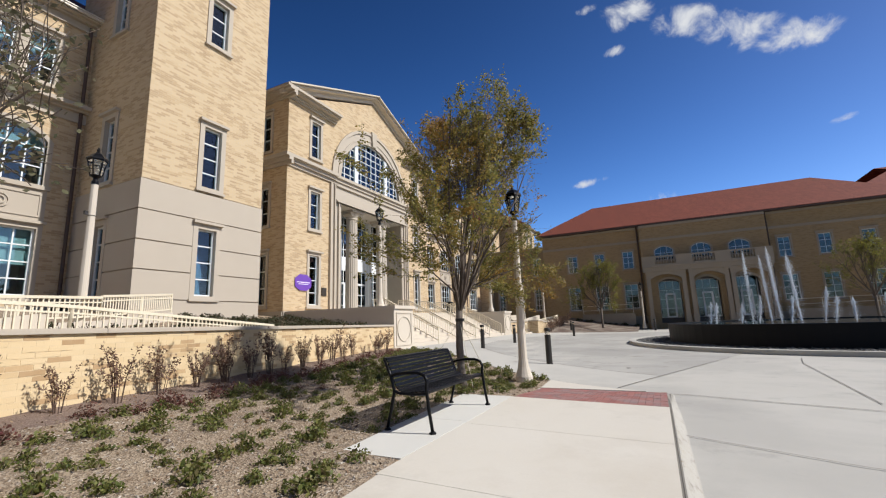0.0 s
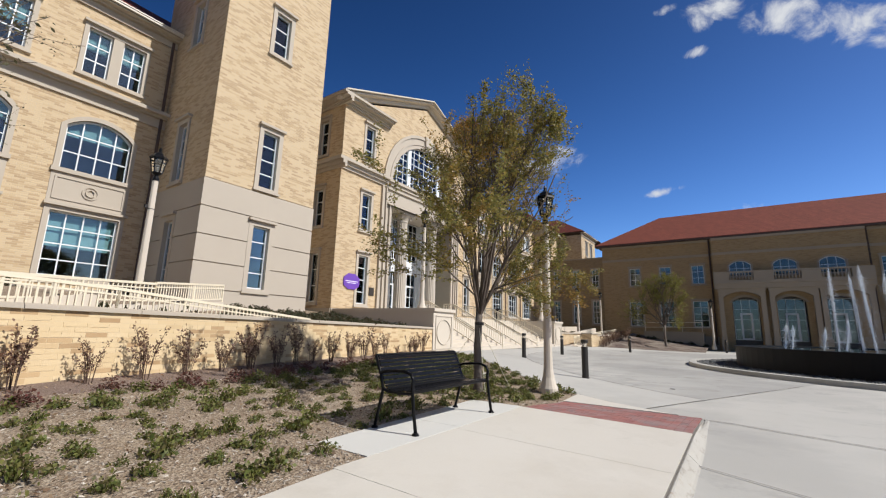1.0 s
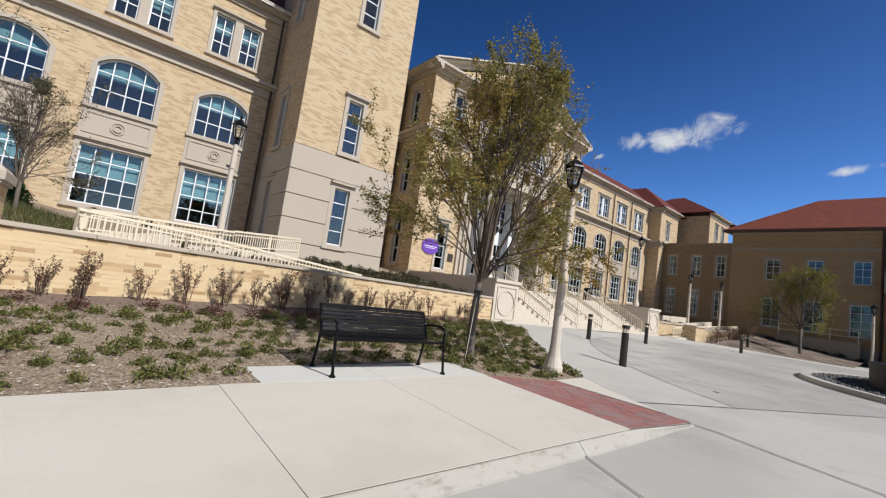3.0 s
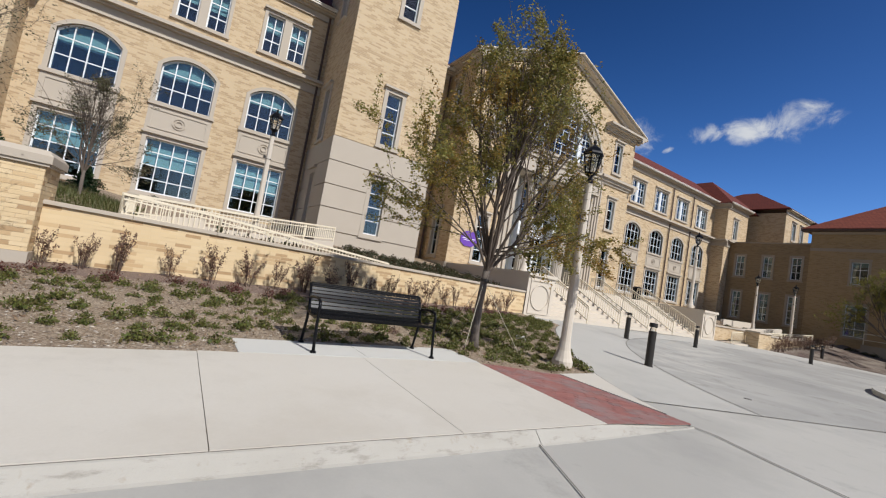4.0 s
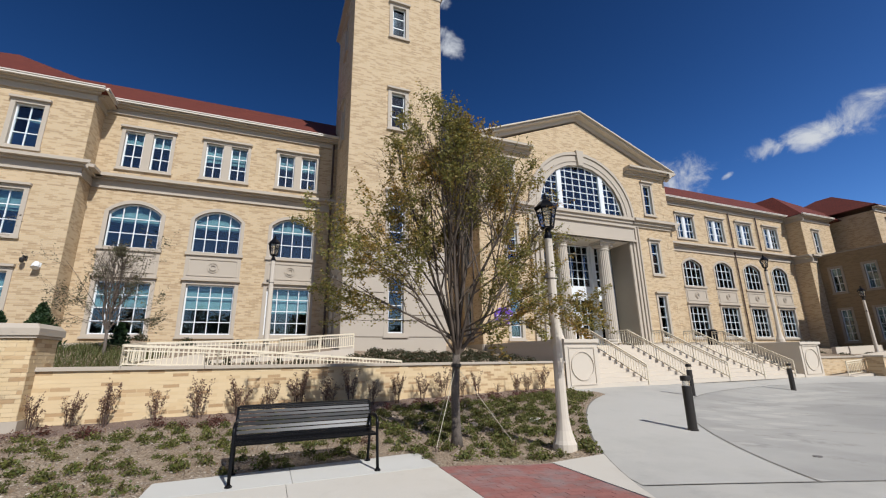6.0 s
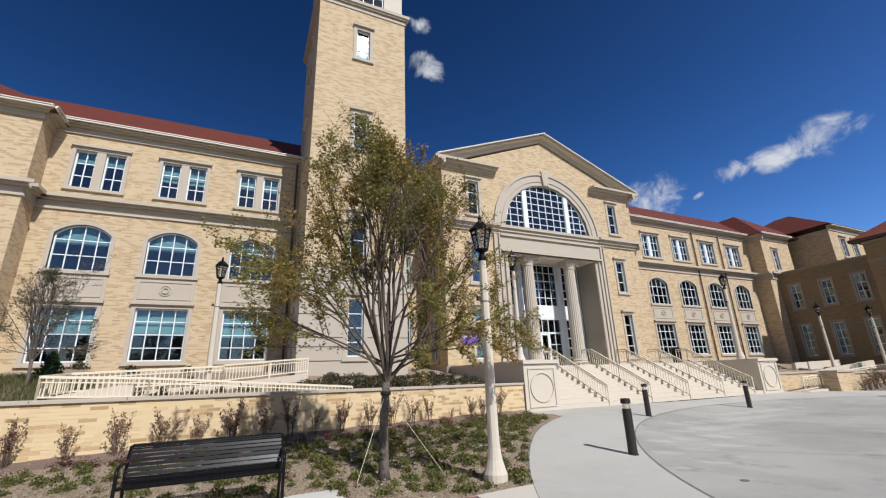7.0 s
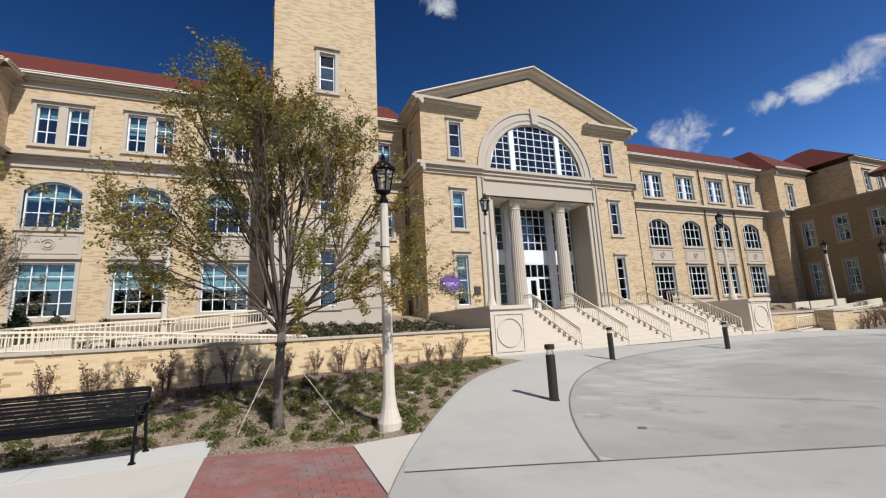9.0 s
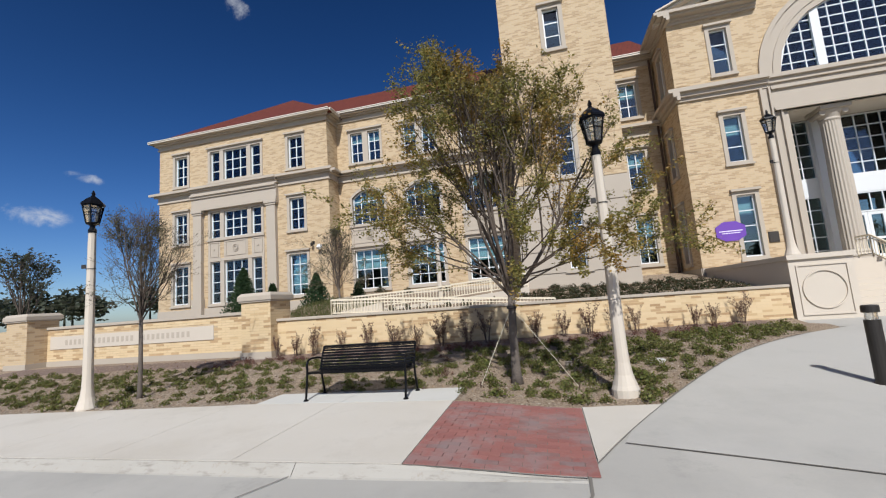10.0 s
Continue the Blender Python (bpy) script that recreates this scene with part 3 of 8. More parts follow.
def pane(F, parent, pts, d):
    """One sheet of glass, of (u, z) points; alike ones share a mesh."""
    us, zs = [p[0] for p in pts], [p[1] for p in pts]
    cu, cz = (min(us) + max(us)) / 2, (min(zs) + max(zs)) / 2
    key = tuple((round(u - cu, 3), round(z - cz, 3)) for u, z in pts)
    if key not in PANES:
        bm = bmesh.new()
        a = [bm.verts.new((u, z, -0.004)) for u, z in key]
        b = [bm.verts.new((u, z, 0.004)) for u, z in key]
        bm.faces.new(a[::-1])
        bm.faces.new(b)
        for i in range(len(key)):
            bm.faces.new((a[i], a[(i + 1) % len(key)], b[(i + 1) % len(key)], b[i]))
        me = bpy.data.meshes.new("pane")
        bm.to_mesh(me)
        bm.free()
        me.materials.append(M_GLASS)
        PANES[key] = me
    p = F.at(cu, cz, d)
    m = Matrix((( F.u.x, 0, F.n.x, p.x), (F.u.y, 0, F.n.y, p.y), (0, 1, 0, p.z), (0, 0, 0, 1)))
    m = m @ pose(0, 0, 0, random.uniform(-0.35, 0.35), random.uniform(-0.35, 0.35), 0)
    ob = shared("pane", PANES[key], m, parent)
    ob.visible_shadow = False
    return ob


def glazing(F, parent, u0, u1, z0, z1, cols, rows, top=None, d=-0.17, bar=0.042, frame_w=0.06):
    """The white frame, bars and panes of one light. top(u): the height of a curved head."""
    lim = top or (lambda u: z1)
    bm = bmesh.new()
    if top is None:
        out = [(u0, z0), (u1, z0), (u1, z1), (u0, z1)]
        f = frame_w
        inn = [(u0 + f, z0 + f), (u1 - f, z0 + f), (u1 - f, z1 - f), (u0 + f, z1 - f)]
        F.band(bm, out, inn, d - 0.05, d + 0.05, True)
    else:
        n = 16
        us = [u0 + (u1 - u0) * i / n for i in range(n + 1)]
        out = [(u0, z0), *[(u, lim(u)) for u in us], (u1, z0)]
        c = (u0 + u1) / 2
        k = 1 - 2 * frame_w / (u1 - u0)
        inn = [(c + (u - c) * k, z - frame_w if i else z0) for i, (u, z) in enumerate(out)]
        inn[0], inn[-1] = (u0 + frame_w, z0), (u1 - frame_w, z0)
        inn = [(u, max(z, z0)) for u, z in inn]
        F.band(bm, out, inn, d - 0.05, d + 0.05)
        F.box(bm, u0, u1, z0, z0 + frame_w, d - 0.045, d + 0.055)
    part("window_frame", bm, M_WHITE, parent)
    cu = [u0 + (u1 - u0) * i / cols for i in range(cols + 1)]
    cz = [z0 + (z1 - z0) * i / rows for i in range(rows + 1)]
    bm = bmesh.new()
    for u in cu[1:-1]:
        F.box(bm, u - bar / 2, u + bar / 2, z0 + 0.02, min(z1, lim(u)) - 0.02, d - 0.03, d + 0.03)
    for z in cz[1:-1]:
        ok = [u for u in [u0 + (u1 - u0) * i / 60 for i in range(61)] if lim(u) > z]
        if ok:
            F.box(bm, ok[0] + 0.02, ok[-1] - 0.02, z - bar / 2, z + bar / 2, d - 0.026, d + 0.026)
    if cols > 1 and rows > 1:
        part("glazing_grid", bm, M_WHITE, parent)
    else:
        bm.free()
        for u in cu[1:-1]:
            bm = bmesh.new()
            F.box(bm, u - bar / 2, u + bar / 2, z0 + 0.02, z1 - 0.02, d - 0.03, d + 0.03)
            part("glazing_bar", bm, M_WHITE, parent)
        for z in cz[1:-1]:
            bm = bmesh.new()
            F.box(bm, u0 + 0.02, u1 - 0.02, z - bar / 2, z + bar / 2, d - 0.026, d + 0.026)
            part("glazing_bar", bm, M_WHITE, parent)
    for a, b in zip(cu, cu[1:]):
        for p, q in zip(cz, cz[1:]):
            if top is None:
                pane(F, parent, [(a, p), (b, p), (b, q), (a, q)], d)
            else:
                us = [a + (b - a) * i / 6 for i in range(7)]
                us = [u for u in us if lim(u) > p + 0.03]
                if len(us) < 2:
                    continue
                head = [(u, min(q, lim(u))) for u in reversed(us)]
                pane(F, parent, [(us[0], p), (us[-1], p), *head], d)


def blind(F, parent, u0, u1, z0, z1, d=-0.32):
    bm = bmesh.new()
    F.box(bm, u0, u1, z0, z1, d - 0.006, d)
    part("blind", bm, M_BLIND, parent, "drawn grey-green roller blind")


def window(F, building, u0, u1, z0, z1, cols, rows, sur=0.17, hood=True, drawn=0.5, stone=None, mull=(), post=None):
    """A stone-framed window; returns its opening. mull: (u0, u1, cols) of each light, where stone mullions part it."""
    bm = bmesh.new()
    s = sur
    F.band(bm, [(u0 - s, z0 - s * 0.6), (u1 + s, z0 - s * 0.6), (u1 + s, z1 + s), (u0 - s, z1 + s)], [(u0, z0), (u1, z0), (u1, z1), (u0, z1)], -0.24, 0.045, True)
    w = part("window", bm, stone or M_STONE, building)
    if hood:
        bm = bmesh.new()
        F.box(bm, u0 - s - 0.05, u1 + s + 0.05, z1 + s, z1 + s + 0.10, -0.1, 0.17)
        part("window_hood", bm, stone or M_STONE, w)
    bm = bmesh.new()
    F.box(bm, u0 - s - 0.04, u1 + s + 0.04, z0 - s * 0.6 - 0.09, z0 - s * 0.6, -0.1, 0.11)
    part("window_sill", bm, stone or M_STONE, w)
    lights = mull or ((u0, u1, cols),)
    for a, b in zip(lights, lights[1:]):
        bm = bmesh.new()
        if post is None:
            F.box(bm, a[1], b[0], z0, z1, -0.24, 0.025)
        else:
            F.box(bm, a[1], b[0], z0, z1, -0.22, -0.08)
        part("mullion", bm, post or stone or M_STONE, w)
    for a, b, c in lights:
        glazing(F, w, a, b, z0, z1, c, rows)
        if drawn > 0:
            blind(F, w, a, b, z1 - (z1 - z0) * drawn, z1)
    return (u0 - 0.01, u1 + 0.01, z0 - 0.01, z1 + 0.01)


def arched_window(F, building, u0, u1, z0, spring, crown, cols, rows, brick, sur=0.17, drawn=0.4, stone=None):
    line = arc_line(u0, u1, spring, crown)
    far = arc_line(u0 - sur, u1 + sur, spring, crown + sur)
    bm = bmesh.new()
    F.band(bm, [(u0 - sur, z0 - 0.1), *far, (u1 + sur, z0 - 0.1)], [(u0, z0 - 0.1), *line, (u1, z0 - 0.1)], -0.24, 0.045)
    F.box(bm, u0 - sur - 0.05, u1 + sur + 0.05, z0 - 0.16, z0, -0.24, 0.11)
    w = part("window", bm, stone or M_STONE, building)
    bm = bmesh.new()
    F.prism(bm, [*line, (u1, crown + 0.01), (u0, crown + 0.01)], -0.4, 0.0)
    part("arch_infill", bm, brick, building)

    def top(u):
        c, a, r = (u0 + u1) / 2, (u1 - u0) / 2, crown - spring
        rad = (a * a + r * r) / (2 * r)
        return crown - rad + math.sqrt(max(0.0, rad * rad - (u - c) ** 2))

    glazing(F, w, u0, u1, z0, crown, cols, rows, top)
    if drawn > 0:
        blind(F, w, u0, u1, crown - (crown - z0) * drawn, crown)
    return (u0, u1, z0, crown)


def roundel_panel(F, building, u0, u1, z0, z1, name="stone_panel", r=0.26, stone=None):
    """A stone panel with a raised border and a round boss."""
    bm = bmesh.new()
    F.box(bm, u0, u1, z0, z1, -0.2, 0.02)
    b = 0.07
    e = [(u0 + 0.12, z0 + 0.14), (u1 - 0.12, z0 + 0.14), (u1 - 0.12, z1 - 0.14), (u0 + 0.12, z1 - 0.14)]
    i = [(u0 + 0.12 + b, z0 + 0.14 + b), (u1 - 0.12 - b, z0 + 0.14 + b), (u1 - 0.12 - b, z1 - 0.14 - b), (u0 + 0.12 + b, z1 - 0.14 - b)]
    F.band(bm, e, i, 0.0, 0.055, True)
    c, zc = (u0 + u1) / 2, (z0 + z1) / 2
    for q, w, dd in ((r, 0.05, 0.06), (r * 0.6, 0.05, 0.075)):
        ring = [(c + q * math.cos(2 * math.pi * k / 24), zc + q * math.sin(2 * math.pi * k / 24)) for k in range(24)]
        inn = [(c + (q - w) * math.cos(2 * math.pi * k / 24), zc + (q - w) * math.sin(2 * math.pi * k / 24)) for k in range(24)]
        F.band(bm, ring, inn, 0.0, dd, True)
    return part(name, bm, stone or M_STONE, building)


FX = lambda x: Face((x, 0, 0), (0, 1, 0), (1, 0, 0))        # faces +x, u is y
FYN = lambda y: Face((0, y, 0), (1, 0, 0), (0, -1, 0))      # faces -y, u is x
FYP = lambda y: Face((0, y, 0), (-1, 0, 0), (0, 1, 0))      # faces +y, u is -x


def hip_roof(bm, x0, x1, y0, y1, z0, zr, over=0.5, along='y'):
    """A hipped roof over a rectangle, with its ridge along y or x."""
    x0, x1, y0, y1 = x0 - over, x1 + over, y0 - over, y1 + over
    if along == 'y':
        h = (x1 - x0) / 2
        c = (x0 + x1) / 2
        ra, rb = (c, y0 + h, zr), (c, y1 - h, zr)
        b = [(x0, y0), (x1, y0), (x1, y1), (x0, y1)]
        faces = [(1, 2, 'b', 'a'), (3, 0, 'a', 'b'), (0, 1, 'a'), (2, 3, 'b')]
    else:
        h = (y1 - y0) / 2
        c = (y0 + y1) / 2
        ra, rb = (x0 + h, c, zr), (x1 - h, c, zr)
        b = [(x0, y0), (x1, y0), (x1, y1), (x0, y1)]
        faces = [(0, 1, 'b', 'a'), (2, 3, 'a', 'b'), (3, 0, 'a'), (1, 2, 'b')]
    lo = [bm.verts.new((*p, z0 - 0.06)) for p in b]
    v = [bm.verts.new((*p, z0)) for p in b]
    r = {'a': bm.verts.new(ra), 'b': bm.verts.new(rb)}
    for f in faces:
        bm.faces.new([v[i] if isinstance(i, int) else r[i] for i in f])
    for i in range(4):
        bm.faces.new((lo[i], lo[(i + 1) % 4], v[(i + 1) % 4], v[i]))
    bm.faces.new(lo[::-1])

# ---- the main building ----
hall = thing("university_hall", (-19, 8, 1.7), "three-storey blond brick hall with cast stone trim and red tile roofs", "building")
STRING = ((9.46, 9.56, 0.08), (9.56, 9.86, 0.05), (9.86, 9.96, 0.22), (9.98, 10.11, 0.44))
CORNICE = ((13.38, 13.48, 0.09), (13.48, 13.68, 0.05), (13.68, 13.77, 0.24), (13.79, 13.88, 0.44))


def interior(F, u0, u1, depth, floors):
    """The dim rooms behind a front: a back wall, ends and floors."""
    bm = bmesh.new()
    z0, z1 = floors[0], floors[-1]
    F.box(bm, u0, u1, z0, z1, -depth - 0.2, -depth)
    F.box(bm, u0 - 0.01, u0 + 0.15, z0, z1, -depth, -0.41)
    F.box(bm, u1 - 0.15, u1 + 0.01, z0, z1, -depth, -0.41)
    for z in floors:
        F.box(bm, u0 + 0.15, u1 - 0.15, z - 0.15, z + 0.15, -depth, -0.41)
    part("interior", bm, M_INT, hall)


def wing_bay(F, building, c, half=1.05, post=None):
    """One bay of a wing: a square-headed window, a panel, an arched window and a pair above."""
    holes = []
    u0, u1 = c - half, c + half
    holes.append(window(F, building, u0, u1, 2.70, 5.08, 4, 4, hood=True, drawn=random.choice((0.46, 0.5, 0.54))))
    roundel_panel(F, building, u0 - 0.17, u1 + 0.17, 5.36, 6.52)
    holes.append(arched_window(F, building, u0, u1, 6.68, 8.38, 8.84, 4, 3, M_BRICK, drawn=random.choice((0.3, 0.36, 0.42))))
    a, b = c - 0.99, c + 0.99
    holes.append(window(F, building, a, b, 10.66, 12.58, 2, 3, sur=0.15, drawn=random.choice((0.3, 0.42, 0.5)), mull=((a, c - 0.18, 2), (c + 0.18, b, 2)) if post is None else ((a, c - 0.14, 2), (c + 0.14, b, 2)), post=post))
    holes.append((u0 - 0.17, u1 + 0.17, 5.30, 6.58))
    return holes


def gutter(F, parent, u0, u1, z, d=0.41):
    """A slim cream metal eaves gutter: a trough, a recess and a rolled lip."""
    bm = bmesh.new()
    F.box(bm, u0, u1, z - 0.10, z - 0.045, d, d + 0.10)
    F.box(bm, u0, u1, z - 0.045, z - 0.015, d, d + 0.06)
    F.box(bm, u0, u1, z - 0.015, z + 0.03, d + 0.02, d + 0.13)
    part("gutter", bm, M_GUTTER, parent, "cream metal eaves gutter")


def wing(u0, u1, bays, x=-19.08, post=None, before=0.0, after=0.0):
    """One wing of the hall; before and after: how far its roof runs on into the roofs beside it."""
    F = FX(x)
    holes = [h for c in bays for h in wing_bay(F, hall, c, 1.05, post)]
    bm = bmesh.new()
    F.wall(bm, u0, u1, 1.6, 14.0, holes)
    part("wall", bm, M_BRICK, hall, "blond brick wall")
    bm = bmesh.new()
    F.moulding(bm, u0, u1, STRING)
    part("string_course", bm, M_STONE, hall)
    bm = bmesh.new()
    F.moulding(bm, u0, u1, CORNICE)
    F.box(bm, u0, u1, 13.88, 13.91, 0.30, 0.43)
    part("cornice", bm, M_STONE, hall)
    gutter(F, hall, u0, u1, 13.94, 0.443)
    bm = bmesh.new()
    F.box(bm, u0, u1, 1.6, 2.32, -0.05, 0.06)
    part("plinth", bm, M_STONE, hall)
    interior(F, u0, u1, 4.5, (2.1, 6.05, 10.05, 14.0))
    bm = bmesh.new()
    xe, xr = x + 0.44, x - 4.6
    for za, zb, xa, xb in ((17.55, 13.82, xr, xe), (13.4, 17.55, xr - 7, xr)):
        r0, r1 = u0 - before, u1 + after
        hexa(bm, [(xa, r0, za), (xb, r0, zb), (xb, r1, zb), (xa, r1, za), (xa, r0, za + 0.1), (xb, r0, zb + 0.1), (xb, r1, zb + 0.1), (xa, r1, za + 0.1)])
    part("roof", bm, M_ROOF, hall, "red tile roof")


wing(-2.8, 8.6, (-0.86, 2.66, 6.24), before=6.0)
wing(31.2, 50.4, (36.65, 40.30, 43.98, 47.75), post=M_WHITE, after=3.8)

# the recess between the tower and the gabled front
FM = FX(-19.08)
holes = [window(FM, hall, 14.15, 15.05, z0, z1, 2, 3, drawn=0.4) for z0, z1 in ((2.7, 5.08), (6.68, 8.7), (10.66, 12.58))]
bm = bmesh.new()
FM.wall(bm, 13.2, 16.0, 1.6, 14.0, holes)
part("wall", bm, M_BRICK, hall)
mould("string_course", hall, FM, 13.2, 16.0, STRING)
mould("cornice", hall, FM, 13.2, 16.0, CORNICE)
gutter(FM, hall, 13.2, 16.0, 13.94, 0.443)
interior(FM, 13.2, 16.0, 4.5, (2.1, 6.05, 10.05, 14.0))
bm = bmesh.new()
hexa(bm, [(-23.68, 8.6, 17.55), (-18.64, 8.6, 13.82), (-18.64, 16.2, 13.82), (-23.68, 16.2, 17.55), (-23.68, 8.6, 17.65), (-18.64, 8.6, 13.92), (-18.64, 16.2, 13.92), (-23.68, 16.2, 17.65)])
part("roof", bm, M_ROOF, hall)
for y in (8.45, 15.85):
    bm = bmesh.new()
    tube(bm, [(-18.95, y, 2.0), (-18.95, y, 13.6)], [0.06, 0.06], 8)
    part("downpipe", bm, M_PIPE, hall)

bm = bmesh.new()
tube(bm, [(-18.95, 8.12, 2.0), (-18.95, 8.12, 13.6)], [0.06, 0.06], 10)
part("downpipe", bm, M_PIPE, hall)

# small wall fixtures
flood = thing("wall_floodlight", (-17.8, -3.4, 5.45), "pale round wall floodlight on the blond brick pavilion", "floodlight")
bm = bmesh.new()
box(bm, -17.81, -17.77, -3.49, -3.31, 5.43, 5.61)
tube(bm, [(-17.79, -3.4, 5.52), (-17.60, -3.4, 5.55)], [0.03, 0.03], 8)
part("bracket", bm, M_WHITE, flood)
bm = bmesh.new()
tube(bm, [(-17.62, -3.4, 5.62), (-17.60, -3.4, 5.52), (-17.52, -3.4, 5.36)], [0.07, 0.12, 0.14], 14)
part("head", bm, M_WHITE, flood)
eyelet = thing("wall_camera", (-17.8, -3.86, 5.68), "small dark surveillance camera on a bracket by the window", "camera")
bm = bmesh.new()
box(bm, -17.81, -17.77, -3.93, -3.79, 5.68, 5.88)
tube(bm, [(-17.79, -3.86, 5.82), (-17.58, -3.86, 5.84), (-17.56, -3.86, 5.72)], [0.025, 0.025, 0.025], 8)
part("bracket", bm, M_BRONZE, eyelet)
bm = bmesh.new()
lathe(bm, -17.56, -3.86, [(0.02, 5.54), (0.07, 5.58), (0.085, 5.66), (0.085, 5.74), (0.02, 5.76)], 14)
part("dome", bm, M_BRONZE, eyelet)

# the end pavilion
FP = FX(-17.8)
holes = []
for c in (-5.0, -13.6):
    holes.append(window(FP, hall, c - 0.5, c + 0.5, 10.52, 12.52, 2, 3, drawn=0.35))
    holes.append(window(FP, hall, c - 0.5, c + 0.5, 6.62, 8.58, 2, 3, drawn=0.45))
    holes.append(window(FP, hall, c - 0.6, c + 0.6, 2.65, 5.1, 2, 4, drawn=0.85))
c = -9.4
three = ((c - 1.9, c - 1.17, 1), (c - 0.88, c + 0.88, 3), (c + 1.17, c + 1.9, 1))
holes.append(window(FP, hall, c - 1.9, c + 1.9, 10.5, 12.5, 5, 3, drawn=0.35, mull=three))
holes.append(window(FP, hall, c - 1.9, c + 1.9, 6.70, 8.42, 5, 3, hood=False, drawn=0.4, mull=three))
holes.append(window(FP, hall, c - 1.9, c + 1.9, 2.55, 5.2, 5, 4, hood=False, drawn=0.9, mull=three))
bm = bmesh.new()
FP.wall(bm, -15.4, -2.8, 1.4, 13.75, holes)
part("wall", bm, M_BRICK, hall, "blond brick wall")
for FE, e0, e1 in ((FYP(-2.8), 18.2, 19.5), (FYN(-15.4), -30.0, -18.2)):
    bm = bmesh.new()
    FE.wall(bm, e0, e1, 1.4, 13.7, [], 0.3)
    part("side_wall", bm, M_BRICK, hall)
for a, b in ((-2.07, -1.17), (-0.88, 0.88), (1.17, 2.07)):
    roundel_panel(FP, hall, c + a, c + b, 5.34, 6.58, "stone_panel", 0.24 if b - a > 1.2 else 0.001)
for s in (-1, 1):
    bm = bmesh.new()
    u = c + s * 2.72
    FP.box(bm, u - 0.38, u + 0.38, 1.6, 2.9, -0.05, 0.32)
    FP.box(bm, u - 0.31, u + 0.31, 2.9, 8.30, -0.05, 0.25)
    FP.box(bm, u - 0.36, u + 0.36, 8.30, 8.42, -0.05, 0.30)
    FP.box(bm, u - 0.42, u + 0.42, 8.42, 8.56, -0.05, 0.35)
    part("pilaster", bm, M_STONE, hall)
bm = bmesh.new()
FP.moulding(bm, c - 3.15, c + 3.15, ((8.56, 8.80, 0.30), (8.80, 9.36, 0.25), (9.36, 9.50, 0.34), (9.50, 9.60, 0.44)))
part("entablature", bm, M_STONE, hall)
mould("string_course", hall, FP, -15.4, -2.8, STRING, 1.0)
mould("string_course", hall, FP, c - 3.2, c + 3.2, ((9.66, 9.86, 0.28), (9.88, 9.97, 0.40), (9.97, 10.13, 0.52)))
mould("string_course", hall, FYP(-2.8), 17.81, 19.3, STRING)
PCORN = tuple((a - 0.20, b - 0.20, d) for a, b, d in CORNICE)
mould("cornice", hall, FP, -15.4, -2.8, PCORN, 1.0)
gutter(FP, hall, -15.85, -2.35, 13.70, 0.453)
gutter(FYP(-2.8), hall, 17.36, 18.6, 13.70, 0.453)
mould("cornice", hall, FYP(-2.8), 17.86, 19.3, PCORN)
mould("cornice", hall, FYN(-15.4), -30.0, -17.81, PCORN)
bm = bmesh.new()
FP.box(bm, -15.4, -2.8, 1.4, 2.3, -0.05, 0.06)
part("plinth", bm, M_STONE, hall)
interior(FP, -15.0, -3.2, 4.5, (2.1, 6.0, 10.0, 13.6))
bm = bmesh.new()
hip_roof(bm, -34.0, -17.8, -15.4, -2.8, 13.68, 18.7, 0.45, 'x')
part("roof", bm, M_ROOF, hall, "red tile hipped roof")
# ---- the tower ----
tower = thing("brick_tower", (-17, 10.8, 1.7), "tall square blond brick tower on a cast stone base", "tower")
TX, TY0, TY1 = -14.72, 8.32, 13.20
FT, FTS, FTN = FX(TX), FYN(TY0), FYP(TY1)
tw = []
for z0, z1, r in ((2.62, 5.16, 4), (6.82, 9.28, 4), (12.98, 14.98, 3), (18.55, 20.45, 3)):
    tw.append(window(FT, tower, 10.40, 11.13, z0, z1, 1, r, sur=0.19, drawn=0.0))
ts = []
for z0, z1, r in ((2.62, 5.16, 4), (6.82, 9.28, 4), (12.98, 14.98, 3), (18.55, 20.45, 3)):
    ts.append(window(FTS, tower, -17.45, -16.75, z0, z1, 1, r, sur=0.19, drawn=0.0))
bm = bmesh.new()
FT.wall(bm, TY0, TY1, 6.58, 21.75, tw)
FTS.wall(bm, -19.9, TX - 0.4, 6.58, 21.75, ts)
FTN.wall(bm, -TX + 0.4, 19.9, 6.58, 21.75, [])
box(bm, -20.3, -19.9, TY0, TY1, 13.0, 21.75)
part("wall", bm, M_BRICK, tower, "blond brick shaft")
courses = (1.6, 2.45, 3.44, 4.44, 5.49, 6.57)
for a, b in zip(courses, courses[1:]):
    bm = bmesh.new()
    FX(TX + 0.03).wall(bm, TY0 - 0.03, TY1 + 0.03, a + 0.02, b - 0.02, tw, 0.13)
    FYN(TY0 - 0.03).wall(bm, -19.9, TX - 0.1, a + 0.02, b - 0.02, ts, 0.13)
    FYP(TY1 + 0.03).wall(bm, -TX + 0.1, 19.9, a + 0.02, b - 0.02, [], 0.13)
    part("stone_course", bm, M_STONE, tower, "smooth cast stone course")
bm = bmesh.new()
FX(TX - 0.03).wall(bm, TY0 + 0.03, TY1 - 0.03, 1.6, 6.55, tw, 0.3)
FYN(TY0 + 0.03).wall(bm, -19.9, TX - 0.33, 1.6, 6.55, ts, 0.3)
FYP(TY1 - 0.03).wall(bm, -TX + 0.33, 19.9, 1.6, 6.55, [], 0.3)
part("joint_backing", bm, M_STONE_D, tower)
bm = bmesh.new()
